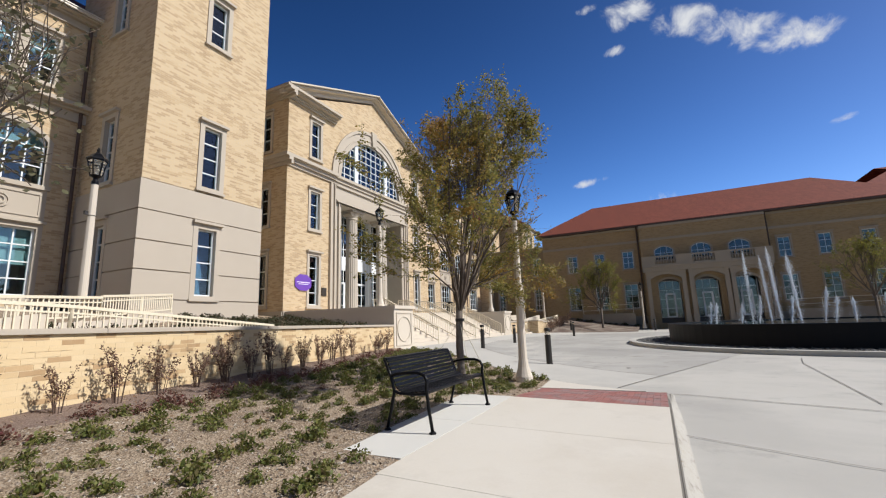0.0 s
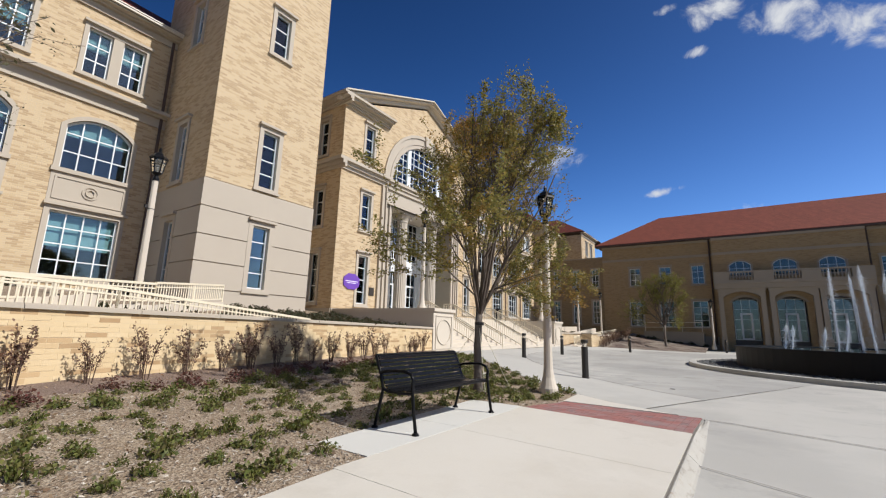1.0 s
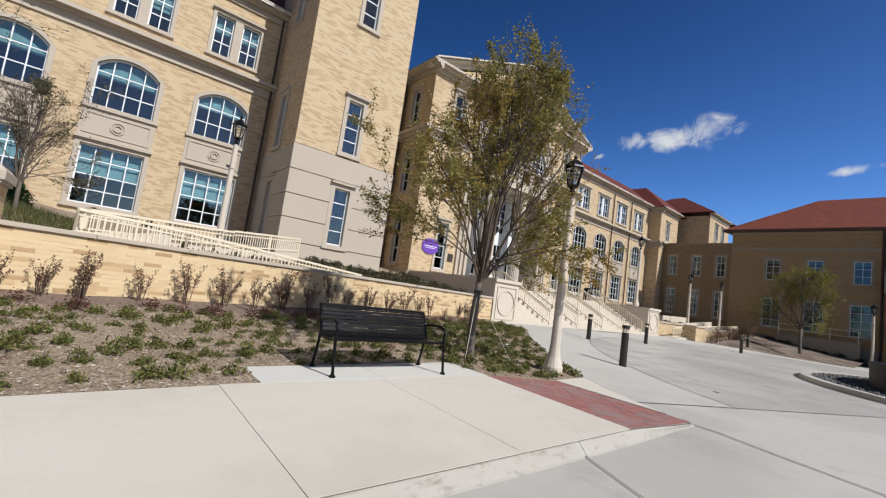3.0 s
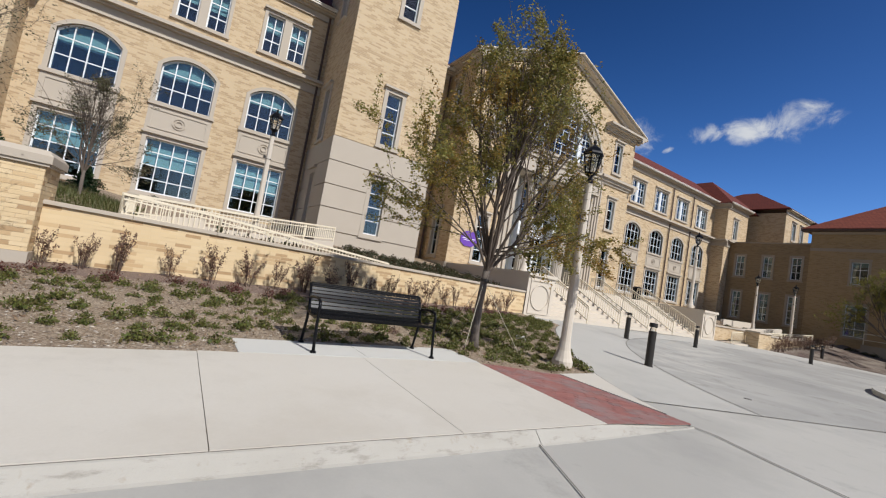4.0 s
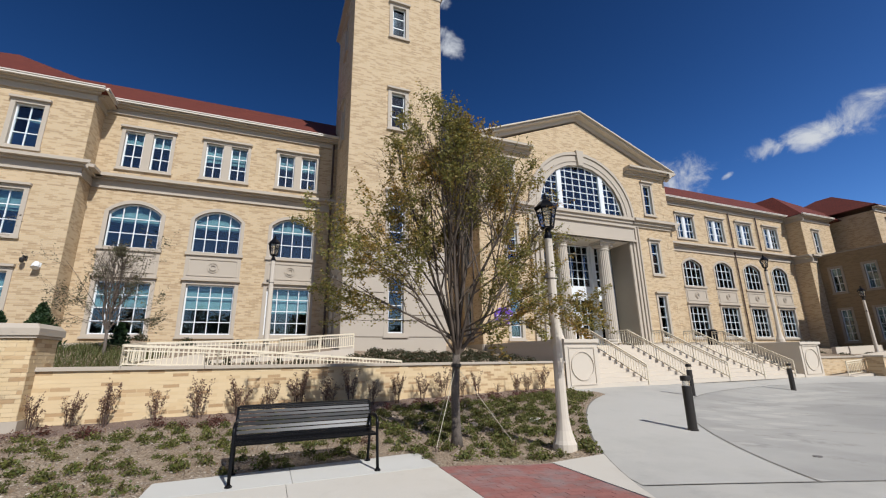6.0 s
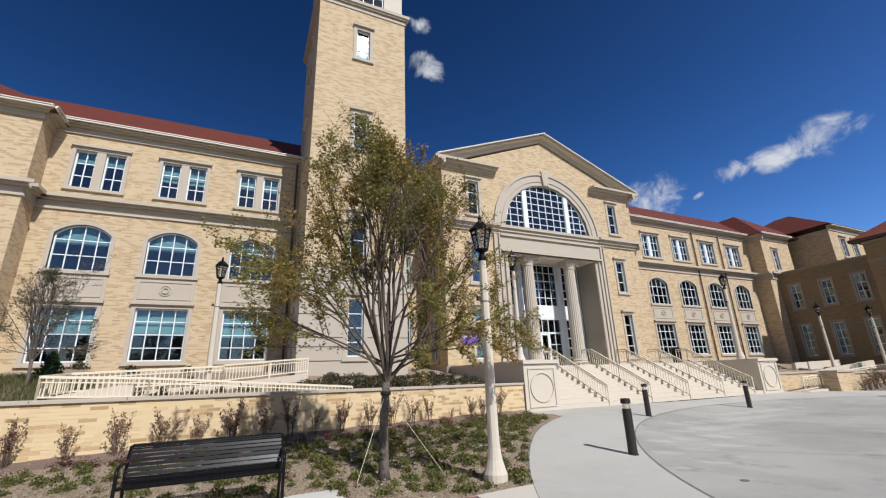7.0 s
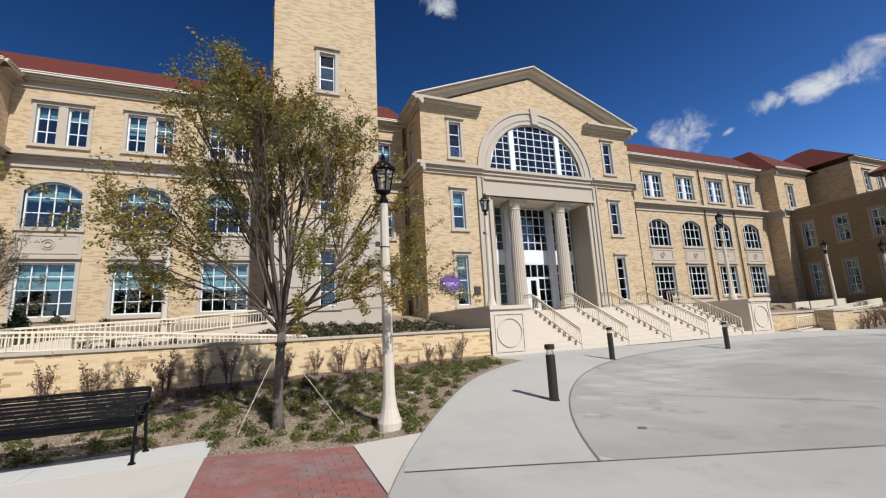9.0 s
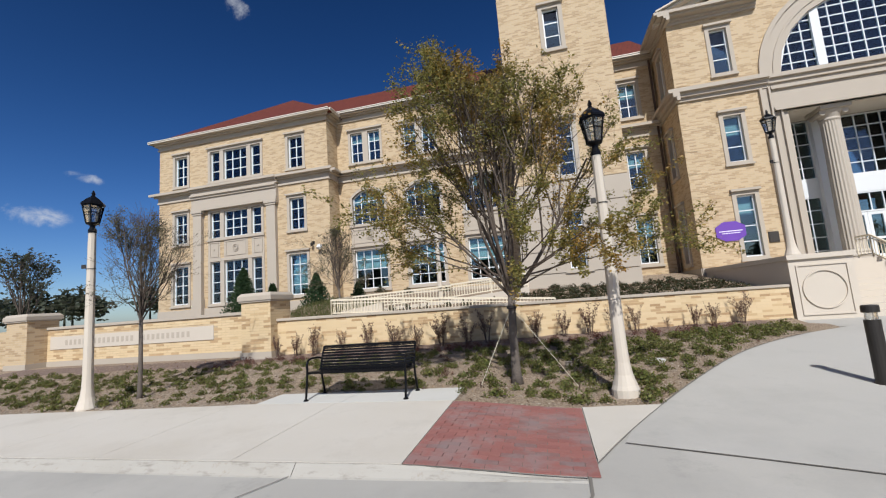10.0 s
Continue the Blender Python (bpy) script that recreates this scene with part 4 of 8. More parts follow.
for z0, z1, d in ((21.75, 21.98, 0.05), (22.0, 22.10, 0.16), (22.10, 22.30, 0.24)):
    box(bm, -20.3 - d, TX + d, TY0 - d, TY1 + d, z0, z1)
part("cornice", bm, M_STONE, tower)
bell = []
FB = FX(TX - 0.12)
bell.append(window(FB, tower, 9.55, 11.95, 22.55, 26.2, 4, 4, sur=0.2, drawn=0.0, stone=M_LIME))
bm = bmesh.new()
FB.wall(bm, TY0 + 0.12, TY1 - 0.12, 22.3, 27.0, bell)
FYN(TY0 + 0.12).wall(bm, -19.5, TX - 0.52, 22.3, 27.0, [])
FYP(TY1 - 0.12).wall(bm, -TX + 0.52, 19.5, 22.3, 27.0, [])
box(bm, -19.9, -19.5, TY0 + 0.12, TY1 - 0.12, 22.3, 27.0)
part("belfry", bm, M_LIME, tower, "pale limestone upper stage")
bm = bmesh.new()
box(bm, -20.3, TX - 0.1, TY0 + 0.1, TY1 - 0.1, 27.0, 27.5)
part("belfry_cornice", bm, M_LIME, tower)
bm = bmesh.new()
box(bm, -19.4, -19.3, TY0 + 0.5, TY1 - 0.5, 2.1, 26.9)
for z in (2.0, 6.1, 12.0, 17.5, 22.0):
    box(bm, -19.3, TX - 0.6, TY0 + 0.5, TY1 - 0.5, z, z + 0.15)
part("interior", bm, M_INT, tower)

# ---- the gabled front ----
GX, G0, G1, GC = -16.3, 16.0, 31.3, 23.65
FG = FX(GX)
gable = thing("gabled_entrance_front", (GX, GC, 1.8), "blond brick entrance front with stone pediment and great arched window", "building")
holes = []
for a in (17.74, 29.10):
    for z0, z1, r in ((11.10, 13.25, 3), (6.88, 9.02, 3), (2.62, 5.35, 4)):
        holes.append(window(FG, gable, a, a + 0.72, z0, z1, 1, r, sur=0.17, drawn=random.choice((0.0, 0.3, 0.4))))
A0, A1, ASP, ACR = GC - 3.40, GC + 3.40, 10.58, 13.84
holes.append(arched_window(FG, gable, A0, A1, ASP, ASP + 0.001, ACR, 12, 7, M_BRICK, sur=0.72, drawn=0.0))
for s in (-1, 1):
    bm = bmesh.new()
    FG.box(bm, GC + s * 1.70 - 0.17, GC + s * 1.70 + 0.17, ASP, ASP + 2.78, -0.22, -0.06)
    part("great_window_mullion", bm, M_WHITE, gable)
bm = bmesh.new()
FG.prism(bm, [(GC - 0.20, ACR - 0.05), (GC + 0.20, ACR - 0.05), (GC + 0.30, ACR + 1.0), (GC - 0.30, ACR + 1.0)], -0.1, 0.20)
part("keystone", bm, M_STONE, gable)
bm = bmesh.new()
ring_o, ring_i = arc_line(A0 - 0.84, A1 + 0.84, ASP, ACR + 0.90, 20), arc_line(A0 - 0.66, A1 + 0.66, ASP, ACR + 0.70, 20)
FG.band(bm, ring_o, ring_i, -0.02, 0.12)
ring_o, ring_i = arc_line(A0 - 0.30, A1 + 0.30, ASP, ACR + 0.32, 20), arc_line(A0 - 0.22, A1 + 0.22, ASP, ACR + 0.24, 20)
FG.band(bm, ring_o, ring_i, -0.02, 0.09)
part("archivolt", bm, M_STONE, gable)
P0, P1, PF, PT = GC - 3.42, GC + 3.48, 2.05, 8.85
holes.append((P0, P1, PF, PT))
bm = bmesh.new()
FG.wall(bm, G0, G1, 1.5, 13.95, holes)
FG.prism(bm, [(G0, 13.95), (G1, 13.95), (GC, 17.05)], -0.4, 0.0)
part("wall", bm, M_BRICK, gable, "blond brick front wall")
bm = bmesh.new()
FYN(G0).wall(bm, -19.5, GX - 0.4, 1.5, 14.0, [window(FYN(G0), gable, -18.3, -17.6, z0, z1, 1, 3, drawn=0.3) for z0, z1 in ((2.62, 5.3), (6.88, 9.0), (11.1, 13.2))], 0.3)
part("side_wall", bm, M_BRICK, gable)
bm = bmesh.new()
FYP(G1).wall(bm, -GX + 0.4, 19.5, 1.5, 14.0, [], 0.3)
part("side_wall", bm, M_BRICK, gable)
# quoins of rough brick at the corners
for k in range(22):
    if k % 2 == 0:
        bm = bmesh.new()
        FG.box(bm, G1 - 0.55, G1 + 0.008, 2.3 + k * 0.53, 2.3 + k * 0.53 + 0.50, -0.2, 0.014)
        part("quoin", bm, M_BRICK, gable)
        bm = bmesh.new()
        FG.box(bm, G0 - 0.008, G0 + 0.55, 2.3 + k * 0.53, 2.3 + k * 0.53 + 0.50, -0.2, 0.014)
        part("quoin", bm, M_BRICK, gable)
GSTR = ((10.00, 10.18, 0.10), (10.18, 10.38, 0.24), (10.38, 10.56, 0.42))
for a, b in ((G0 + 0.05, GC - 4.0), (GC + 4.0, G1 - 0.05)):
    mould("string_course", gable, FG, a, b, GSTR)
mould("string_course", gable, FG, GC - 4.0, GC + 4.0, tuple((a - 0.02, b - 0.02, d * 0.7) for a, b, d in GSTR))
mould("string_course", gable, FYN(G0), -19.3, GX + 0.42, GSTR)
mould("string_course", gable, FYP(G1), -GX - 0.42, 19.3, GSTR)
GCORN = ((13.86, 13.98, 0.10), (13.98, 14.10, 0.20), (14.10, 14.20, 0.46), (14.22, 14.34, 0.60))
mould("cornice_return", gable, FG, G0 + 0.05, G0 + 3.75, GCORN)
mould("cornice_return", gable, FYN(G0), -19.6, GX + 0.6, GCORN)
mould("cornice_return", gable, FG, G1 - 3.75, G1 - 0.05, GCORN)
mould("cornice_return", gable, FYP(G1), -GX - 0.6, 19.6, GCORN)
for s in (-1, 1):
    e = GC + s * 8.15
    for z0, z1, d in ((-0.40, -0.14, 0.07), (-0.14, -0.03, 0.46), (0.0, 0.08, 0.62)):
        bm = bmesh.new()
        hexa(bm, [FG.at(e, 14.34 + z0, d), FG.at(GC, 17.55 + z0, d), FG.at(GC, 17.55 + z0, -0.2), FG.at(e, 14.34 + z0, -0.2),
                  FG.at(e, 14.34 + z1, d), FG.at(GC, 17.55 + z1, d), FG.at(GC, 17.55 + z1, -0.2), FG.at(e, 14.34 + z1, -0.2)])
        part("raking_cornice", bm, M_LIME, gable)
bm = bmesh.new()
for s in (-1, 1):
    e = GC + s * 8.2
    hexa(bm, [(GX + 0.3, e, 14.30), (GX + 0.3, GC, 17.50), (-27, GC, 17.50), (-27, e, 14.30), (GX + 0.3, e, 14.40), (GX + 0.3, GC, 17.60), (-27, GC, 17.60), (-27, e, 14.40)])
part("roof", bm, M_ROOF, gable, "red tile gable roof")
for FE, e0, e1 in ((FG, G0 - 0.02, P0 - 0.95), (FG, P1 + 0.95, G1 + 0.02), (FYN(G0), -19.3, GX)):
    bm = bmesh.new()
    FE.box(bm, e0, e1, 1.5, 2.28, -0.05, 0.065)
    part("plinth", bm, M_STONE, gable)
bm = bmesh.new()
FG.box(bm, P0 - 0.52, P1 + 0.52, 8.85, 9.02, -0.5, 0.20)
FG.box(bm, P0 - 0.52, P1 + 0.52, 9.02, 9.85, -0.3, 0.10)
FG.box(bm, P0 - 0.52, P1 + 0.52, 9.85, 9.99, -0.3, 0.22)
FG.box(bm, P0 - 0.53, P1 + 0.53, 8.85, 8.92, -0.3, 0.30)
part("entablature", bm, M_STONE, gable)
for s in (-1, 1):
    e = P0 if s < 0 else P1
    for a, b, d in ((0.0, 0.22, 0.10), (0.22, 0.30, 0.20), (0.30, 0.54, 0.08), (0.54, 0.62, 0.17), (0.62, 0.84, 0.06), (0.84, 0.94, 0.14)):
        bm = bmesh.new()
        u = sorted((e + s * a, e + s * b))
        FG.box(bm, u[0], u[1], 1.9, 9.99 if a >= 0.54 else 8.85, -0.05, d)
        part("portal_jamb", bm, M_STONE, gable)
    bm = bmesh.new()
    FG.box(bm, min(e, e - s * 0.03), max(e, e - s * 0.03), 2.05, 8.80, -1.63, 0.05)
    # darker than the jambs: the recess's shade is put into the stone colour
    part("portal_reveal", bm, M_STONE_D, gable)
bm = bmesh.new()
FG.box(bm, P0, P1, 8.80, 8.845, -1.63, 0.05)
part("portico_soffit", bm, M_LIME, gable)
# fluted columns
for y in (22.0, 25.32):
    bm = bmesh.new()
    lathe(bm, -16.8, y, [(0.40, 2.55), (0.40, 3.5), (0.385, 5.5), (0.345, 8.2)], 40, 0.028)
    col = part("column", bm, M_COLUMN, gable, "fluted pale stone column")
    bm = bmesh.new()
    box(bm, -17.35, -16.25, y - 0.55, y + 0.55, 2.05, 2.22)
    lathe(bm, -16.8, y, [(0.52, 2.22), (0.55, 2.28), (0.52, 2.34), (0.45, 2.40), (0.48, 2.46), (0.42, 2.56)], 28)
    part("column_base", bm, M_COLUMN, col)
    bm = bmesh.new()
    lathe(bm, -16.8, y, [(0.345, 8.2), (0.38, 8.26), (0.36, 8.34), (0.44, 8.50), (0.52, 8.60), (0.52, 8.66)], 28)
    for s in (-1, 1):
        tube(bm, [(-17.2, y + s * 0.42, 8.56), (-16.4, y + s * 0.42, 8.56)], [0.13, 0.13], 12)
    box(bm, -17.37, -16.23, y - 0.57, y + 0.57, 8.66, 8.80)
    part("capital", bm, M_COLUMN, col)
# glazed entrance wall
FD = FX(-17.88)
bays = ((P0 + 0.03, GC - 1.81, 3), (GC - 1.48, GC + 1.48, 6), (GC + 1.81, P1 - 0.03, 3))
for a, b, c in bays:
    bm = bmesh.new()
    FD.box(bm, a, b, 5.16, 5.98, -0.25, -0.10)
    w = part("entrance_screen", bm, M_WHITE, gable, "white panelled glazed entrance screen")
    glazing(FD, w, a, b, 5.98, 8.80, c, 5)
    if c == 6:
        glazing(FD, w, a, b, 4.25, 5.16, c, 1)
        glazing(FD, w, a, a + 0.55, PF, 4.25, 1, 3)
        glazing(FD, w, a + 1.95, b, PF, 4.25, 2, 3)
        for k in range(2):
            u = a + 0.55 + 0.70 * k
            bm = bmesh.new()
            FD.band(bm, [(u, PF), (u + 0.69, PF), (u + 0.69, 4.23), (u, 4.23)], [(u + 0.13, PF + 0.30), (u + 0.56, PF + 0.30), (u + 0.56, 4.10), (u + 0.13, 4.10)], -0.22, -0.12, True)
            FD.box(bm, u + 0.10, u + 0.59, 3.0, 3.1, -0.22, -0.12)
            part("door", bm, M_WHITE, gable, "white-framed glass entrance door")
            pane(FD, w, [(u + 0.13, PF + 0.30), (u + 0.56, PF + 0.30), (u + 0.56, 4.10), (u + 0.13, 4.10)], -0.17)
    else:
        glazing(FD, w, a, b, PF, 5.16, c, 5)
for u in (GC - 1.645, GC + 1.645):
    bm = bmesh.new()
    FD.box(bm, u - 0.165, u + 0.165, PF, 8.80, -0.3, 0.12)
    part("entrance_pier", bm, M_WHITE, gable)
interior_back = bmesh.new()
FD.box(interior_back, P0 - 1, P1 + 1, 1.9, 14.0, -4.2, -4.0)
FD.box(interior_back, G0 + 0.5, G1 - 0.5, 9.9, 10.3, -4.0, 1.13)
FD.box(interior_back, P0 - 1, P1 + 1, 1.8, 2.04, -4.0, 1.93)
FD.box(interior_back, P0 - 1, P1 + 1, 5.9, 6.1, -4.0, -0.6)
part("interior", interior_back, M_INT, gable)
bm = bmesh.new()
for a in (17.2, 28.6):
    FG.box(bm, a, a + 1.8, 2.0, 13.6, -1.7, -1.6)
part("interior", bm, M_INT, gable)

# purple sign, plaque, wall fixtures on the front
sign = bmesh.new()
FG.prism(sign, [(16.72, 3.55), (17.05, 3.34), (17.55, 3.34), (17.88, 3.55), (17.88, 3.98), (17.55, 4.20), (17.05, 4.20), (16.72, 3.98)], 0.03, 0.06)
ob = tagged(part("wall_sign", sign, M_PURPLE), "purple eight-sided sign fixed to the brick front", "sign")
bm = bmesh.new()
FG.box(bm, 16.84, 17.76, 3.76, 3.80, 0.06, 0.066)
FG.box(bm, 16.95, 17.65, 3.67, 3.70, 0.06, 0.066)
part("print_bar", bm, M_SIGNW, ob)
ob.location.y = 0.13
bm = bmesh.new()
FG.box(bm, 18.84, 19.22, 3.12, 3.58, 0.0, 0.05)
FG.box(bm, 18.88, 19.18, 3.16, 3.54, 0.05, 0.06)
tagged(part("wall_plaque", bm, M_PLAQUE), "small dark bronze plaque on the brick wall", "plaque")
# the three fronts, brought to their true lines
hall.location += Vector((0, 0.08, 0.12))
tower.location += Vector((0, 0.09, 0.07))
gable.location += Vector((0, 0.13, -0.03))

# ---- the front steps ----
SX, SY0, SY1 = -9.78, 17.81, 31.05
steps = thing("front_steps", (SX, GC, 0.3), "broad flight of pale stone steps between pedestals", "steps", kind="structure")
NS, RISE, TREAD = 10, 0.172, 0.33
for i in range(NS):
    bm = bmesh.new()
    x = SX - i * TREAD
    z = 0.33 + (i + 1) * RISE
    box(bm, -13.2, x, SY0, SY1, z - RISE, z)
    part("step", bm, M_LIME, steps)
bm = bmesh.new()
box(bm, -16.4, -13.2, SY0, SY1, 1.2, 2.05)
box(bm, -18.55, -16.4, P0, P1, 1.2, 2.05)
part("landing", bm, M_LIME, steps)
for a, b, PZ in ((16.22, 17.81, 2.08), (31.05, 32.72, 1.96)):
    bm = bmesh.new()
    box(bm, -16.2, -9.74, a, b, 0.0, PZ)
    cheek = part("pedestal", bm, M_LIME, steps, "pale stone pedestal wall with a round carved panel")
    bm = bmesh.new()
    box(bm, -16.2, -9.66, a - 0.05, b + 0.05, PZ, PZ + 0.14)
    part("coping", bm, M_LIME, cheek)
    FF = FX(-9.74)
    bm = bmesh.new()
    FF.band(bm, [(a + 0.16, 0.48), (b - 0.16, 0.48), (b - 0.16, 1.92), (a + 0.16, 1.92)], [(a + 0.20, 0.52), (b - 0.20, 0.52), (b - 0.20, 1.88), (a + 0.20, 1.88)], -0.02, 0.035, True)
    m = (a + b) / 2
    for q in (0.55,):
        F_o = [(m + q * math.cos(k * math.pi / 20), 1.2 + q * math.sin(k * math.pi / 20)) for k in range(40)]
        F_i = [(m + (q - 0.035) * math.cos(k * math.pi / 20), 1.2 + (q - 0.035) * math.sin(k * math.pi / 20)) for k in range(40)]
        FF.band(bm, F_o, F_i, -0.02, 0.04 if q > 0.5 else 0.03, True)
    part("carved_panel", bm, M_LIME, cheek)

BAL = {}


def railing(name, p0, p1, h, gap=0.13, posts=2, label="", group="", r=0.022, material=None, low=0.10):
    """A metal handrail between two foot points, with a lower rail, posts and upright bars."""
    material = material or M_RAIL
    p0, p1 = Vector(p0), Vector(p1)
    t = thing(name, p0, label, "railing", group)
    up = Vector((0, 0, h))
    for nm, z, w in (("top_rail", h, 0.056), ("middle_rail", h - 0.11, 0.03), ("bottom_rail", low, 0.038)):
        bm = bmesh.new()
        beam(bm, p0 + Vector((0, 0, z)), p1 + Vector((0, 0, z)), w, w)
        part(nm, bm, material, t)
    for i in range(posts):
        q = p0.lerp(p1, i / (posts - 1))
        bm = bmesh.new()
        tube(bm, [q - Vector((0, 0, 0.03)), q + up], [r * 1.25, r * 1.25], 8)
        part("post", bm, material, t)
    key = (round(h, 3), low, material.name)
    if key not in BAL:
        BAL[key] = box_mesh("baluster", 0.022, 0.022, h - low, material, low)
    n = max(1, int((p1 - p0).length / gap))
    for i in range(1, n):
        shared("baluster", BAL[key], Matrix.Translation(p0.lerp(p1, i / n)), t)
    return t


for y in (20.38, 22.90, 25.40, 27.90, 30.30):
    railing("stair_handrail", (SX + 0.02, y, 0.42), (SX - NS * TREAD, y, 2.10), 0.74, 0.15, 3, "cream metal stair handrail with upright bars", "stair handrails")
    railing("stair_handrail", (SX - NS * TREAD, y, 2.08), (SX - NS * TREAD - 0.7, y, 2.08), 0.76, 0.15, 2, "short level cream metal handrail above the steps", "stair handrails")

# ---- the far right of the hall ----
far = thing("hall_end_block", (-18, 54, 1.7), "blond brick end block of the hall with hipped red roof", "building")
FR = FX(-17.8)
hs = [window(FR, far, 51.9, 52.75, z0, z1, 2, 3, drawn=0.3) for z0, z1 in ((2.7, 5.08), (6.6, 8.6), (10.45, 12.45))]
bm = bmesh.new()
FR.wall(bm, 50.4, 55.0, 1.5, 14.0, hs)
FYN(50.4).wall(bm, -19.3, -18.2, 1.5, 14.0, [], 0.3)
part("wall", bm, M_BRICK, far)
for steps_of, nm in ((STRING, "string_course"), (CORNICE, "cornice")):
    mould(nm, far, FR, 50.4, 55.0, steps_of)
    mould(nm, far, FYN(50.4), -19.3, -17.5, steps_of)
bm = bmesh.new()
hip_roof(bm, -30.0, -17.8, 50.4, 58.0, 13.93, 17.6, 0.45, 'x')
part("roof", bm, M_ROOF, far)
gutter(FR, far, 49.95, 55.0, 13.95, 0.453)
bm = bmesh.new()
FX(-18.4).box(bm, 50.8, 54.9, 1.8, 13.8, -3.2, -3.0)
part("interior", bm, M_INT, far)
FB2 = FX(-14.9)
hs = [window(FB2, far, a, a + 0.9, 11.6, 13.4, 2, 3, drawn=0.3) for a in (58.2, 60.4)]
bm = bmesh.new()
FB2.wall(bm, 56.4, 63.0, 1.5, 14.2, hs)
FYN(56.4).wall(bm, -18.5, -15.3, 1.5, 14.2, [])
part("wall", bm, M_BRICK, far)
bm = bmesh.new()
FB2.moulding(bm, 56.4, 63.0, tuple((a + 0.7, b + 0.7, d) for a, b, d in CORNICE))
part("cornice", bm, M_LIME, far)
bm = bmesh.new()
hip_roof(bm, -26.0, -14.9, 56.4, 66.0, 14.6, 17.9, 0.45, 'x')
part("roof", bm, M_ROOF, far)
for y in (42.15, 45.85, 34.4):
    bm = bmesh.new()
    tube(bm, [(-18.97, y, 2.0), (-18.97, y, 13.5)], [0.055, 0.055], 8)
    part("downpipe", bm, M_PIPE, hall)
hs = []
FC = FYN(51.62)
link = thing("link_wing", (-15, 51, 1), "low flat-roofed tan brick link between two buildings", "building")
for a in (-17.05, -14.70, -12.45):
    hs.append(window(FC, link, a, a + 0.75, 6.62, 8.7, 2, 3, drawn=0.35, hood=False, stone=M_STONE_D))
    hs.append(window(FC, link, a, a + 0.75, 2.42, 5.05, 2, 4, drawn=0.35, hood=False, stone=M_STONE_D))
bm = bmesh.new()
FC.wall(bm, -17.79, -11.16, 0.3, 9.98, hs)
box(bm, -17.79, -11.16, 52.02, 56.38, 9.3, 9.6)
part("wall", bm, M_BRICK_LINK_SHADE, link)
bm = bmesh.new()
FC.box(bm, -17.79, -11.16, 9.98, 10.10, -0.45, 0.05)
part("coping", bm, M_STONE_D, link)
bm = bmesh.new()
FC.box(bm, -17.7, -11.2, 0.4, 9.2, -2.2, -2.0)
part("interior", bm, M_INT, link)

# ---- the building behind the fountain ----
RY = 57.3
rb = thing("tiled_roof_building", (5, RY, 0.3), "two-storey tan brick building with balcony and red tile roof", "building")
FS, FSC = FYN(RY), FYN(RY - 0.6)
hs, hc = [], []
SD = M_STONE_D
for a in (-9.95, -6.55, -3.15):
    hs.append(window(FS, rb, a, a + 1.2, 7.25, 9.4, 2, 3, drawn=0.2, stone=SD))
    hs.append(window(FS, rb, a - 0.15, a + 1.35, 2.3, 5.25, 2, 4, drawn=0.2, stone=SD))
for a in (12.75, 16.25, 19.8, 23.4):
    hs.append(window(FS, rb, a, a + 1.1, 7.25, 9.4, 2, 3, drawn=0.2, stone=SD))
    hs.append(window(FS, rb, a - 0.1, a + 1.25, 2.5, 5.25, 2, 4, drawn=0.2, stone=SD))
for a in (0.5, 4.38, 8.1):
    hc.append(arched_window(FSC, rb, a, a + 2.0, 7.9, 9.15, 9.6, 3, 2, M_BRICK_SHADE, drawn=0.0, stone=SD))
    hc.append((a - 0.05, a + 2.35, 0.4, 5.6))
    line = arc_line(a - 0.05, a + 2.35, 5.0, 5.6)
    bm = bmesh.new()
    FSC.prism(bm, [*line, (a + 2.35, 5.61), (a - 0.05, 5.61)], -0.4, 0.0)
    part("arch_infill", bm, M_BRICK_SHADE, rb)
    bm = bmesh.new()
    FSC.band(bm, [(a - 0.3, 5.0), *arc_line(a - 0.3, a + 2.6, 5.0, 5.85), (a + 2.6, 5.0)], [(a - 0.05, 5.0), *line, (a + 2.35, 5.0)], -0.3, 0.08)
    part("arch_stone", bm, SD, rb)
    bm = bmesh.new()
    FS.box(bm, a - 0.05, a + 2.35, 0.4, 5.6, -0.62, -0.6)
    w = part("door_screen", bm, M_INT, rb)
    glazing(FYN(RY + 0.4), w, a + 0.0, a + 2.3, 1.0, 5.4, 3, 4)
    bm = bmesh.new()
    FYN(RY + 0.3).band(bm, [(a + 0.6, 1.0), (a + 1.7, 1.0), (a + 1.7, 3.9), (a + 0.6, 3.9)], [(a + 0.78, 1.2), (a + 1.52, 1.2), (a + 1.52, 3.7), (a + 0.78, 3.7)], 0.0, 0.08, True)
    part("door_frame", bm, M_WHITE, rb)
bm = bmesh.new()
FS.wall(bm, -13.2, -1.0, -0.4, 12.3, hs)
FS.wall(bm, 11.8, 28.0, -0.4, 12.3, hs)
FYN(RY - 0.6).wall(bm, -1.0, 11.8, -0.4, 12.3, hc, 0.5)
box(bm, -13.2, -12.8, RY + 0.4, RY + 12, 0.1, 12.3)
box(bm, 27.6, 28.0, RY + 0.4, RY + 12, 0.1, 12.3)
part("wall", bm, M_BRICK_SHADE, rb, "tan brick wall, coloured darker for its shaded front")
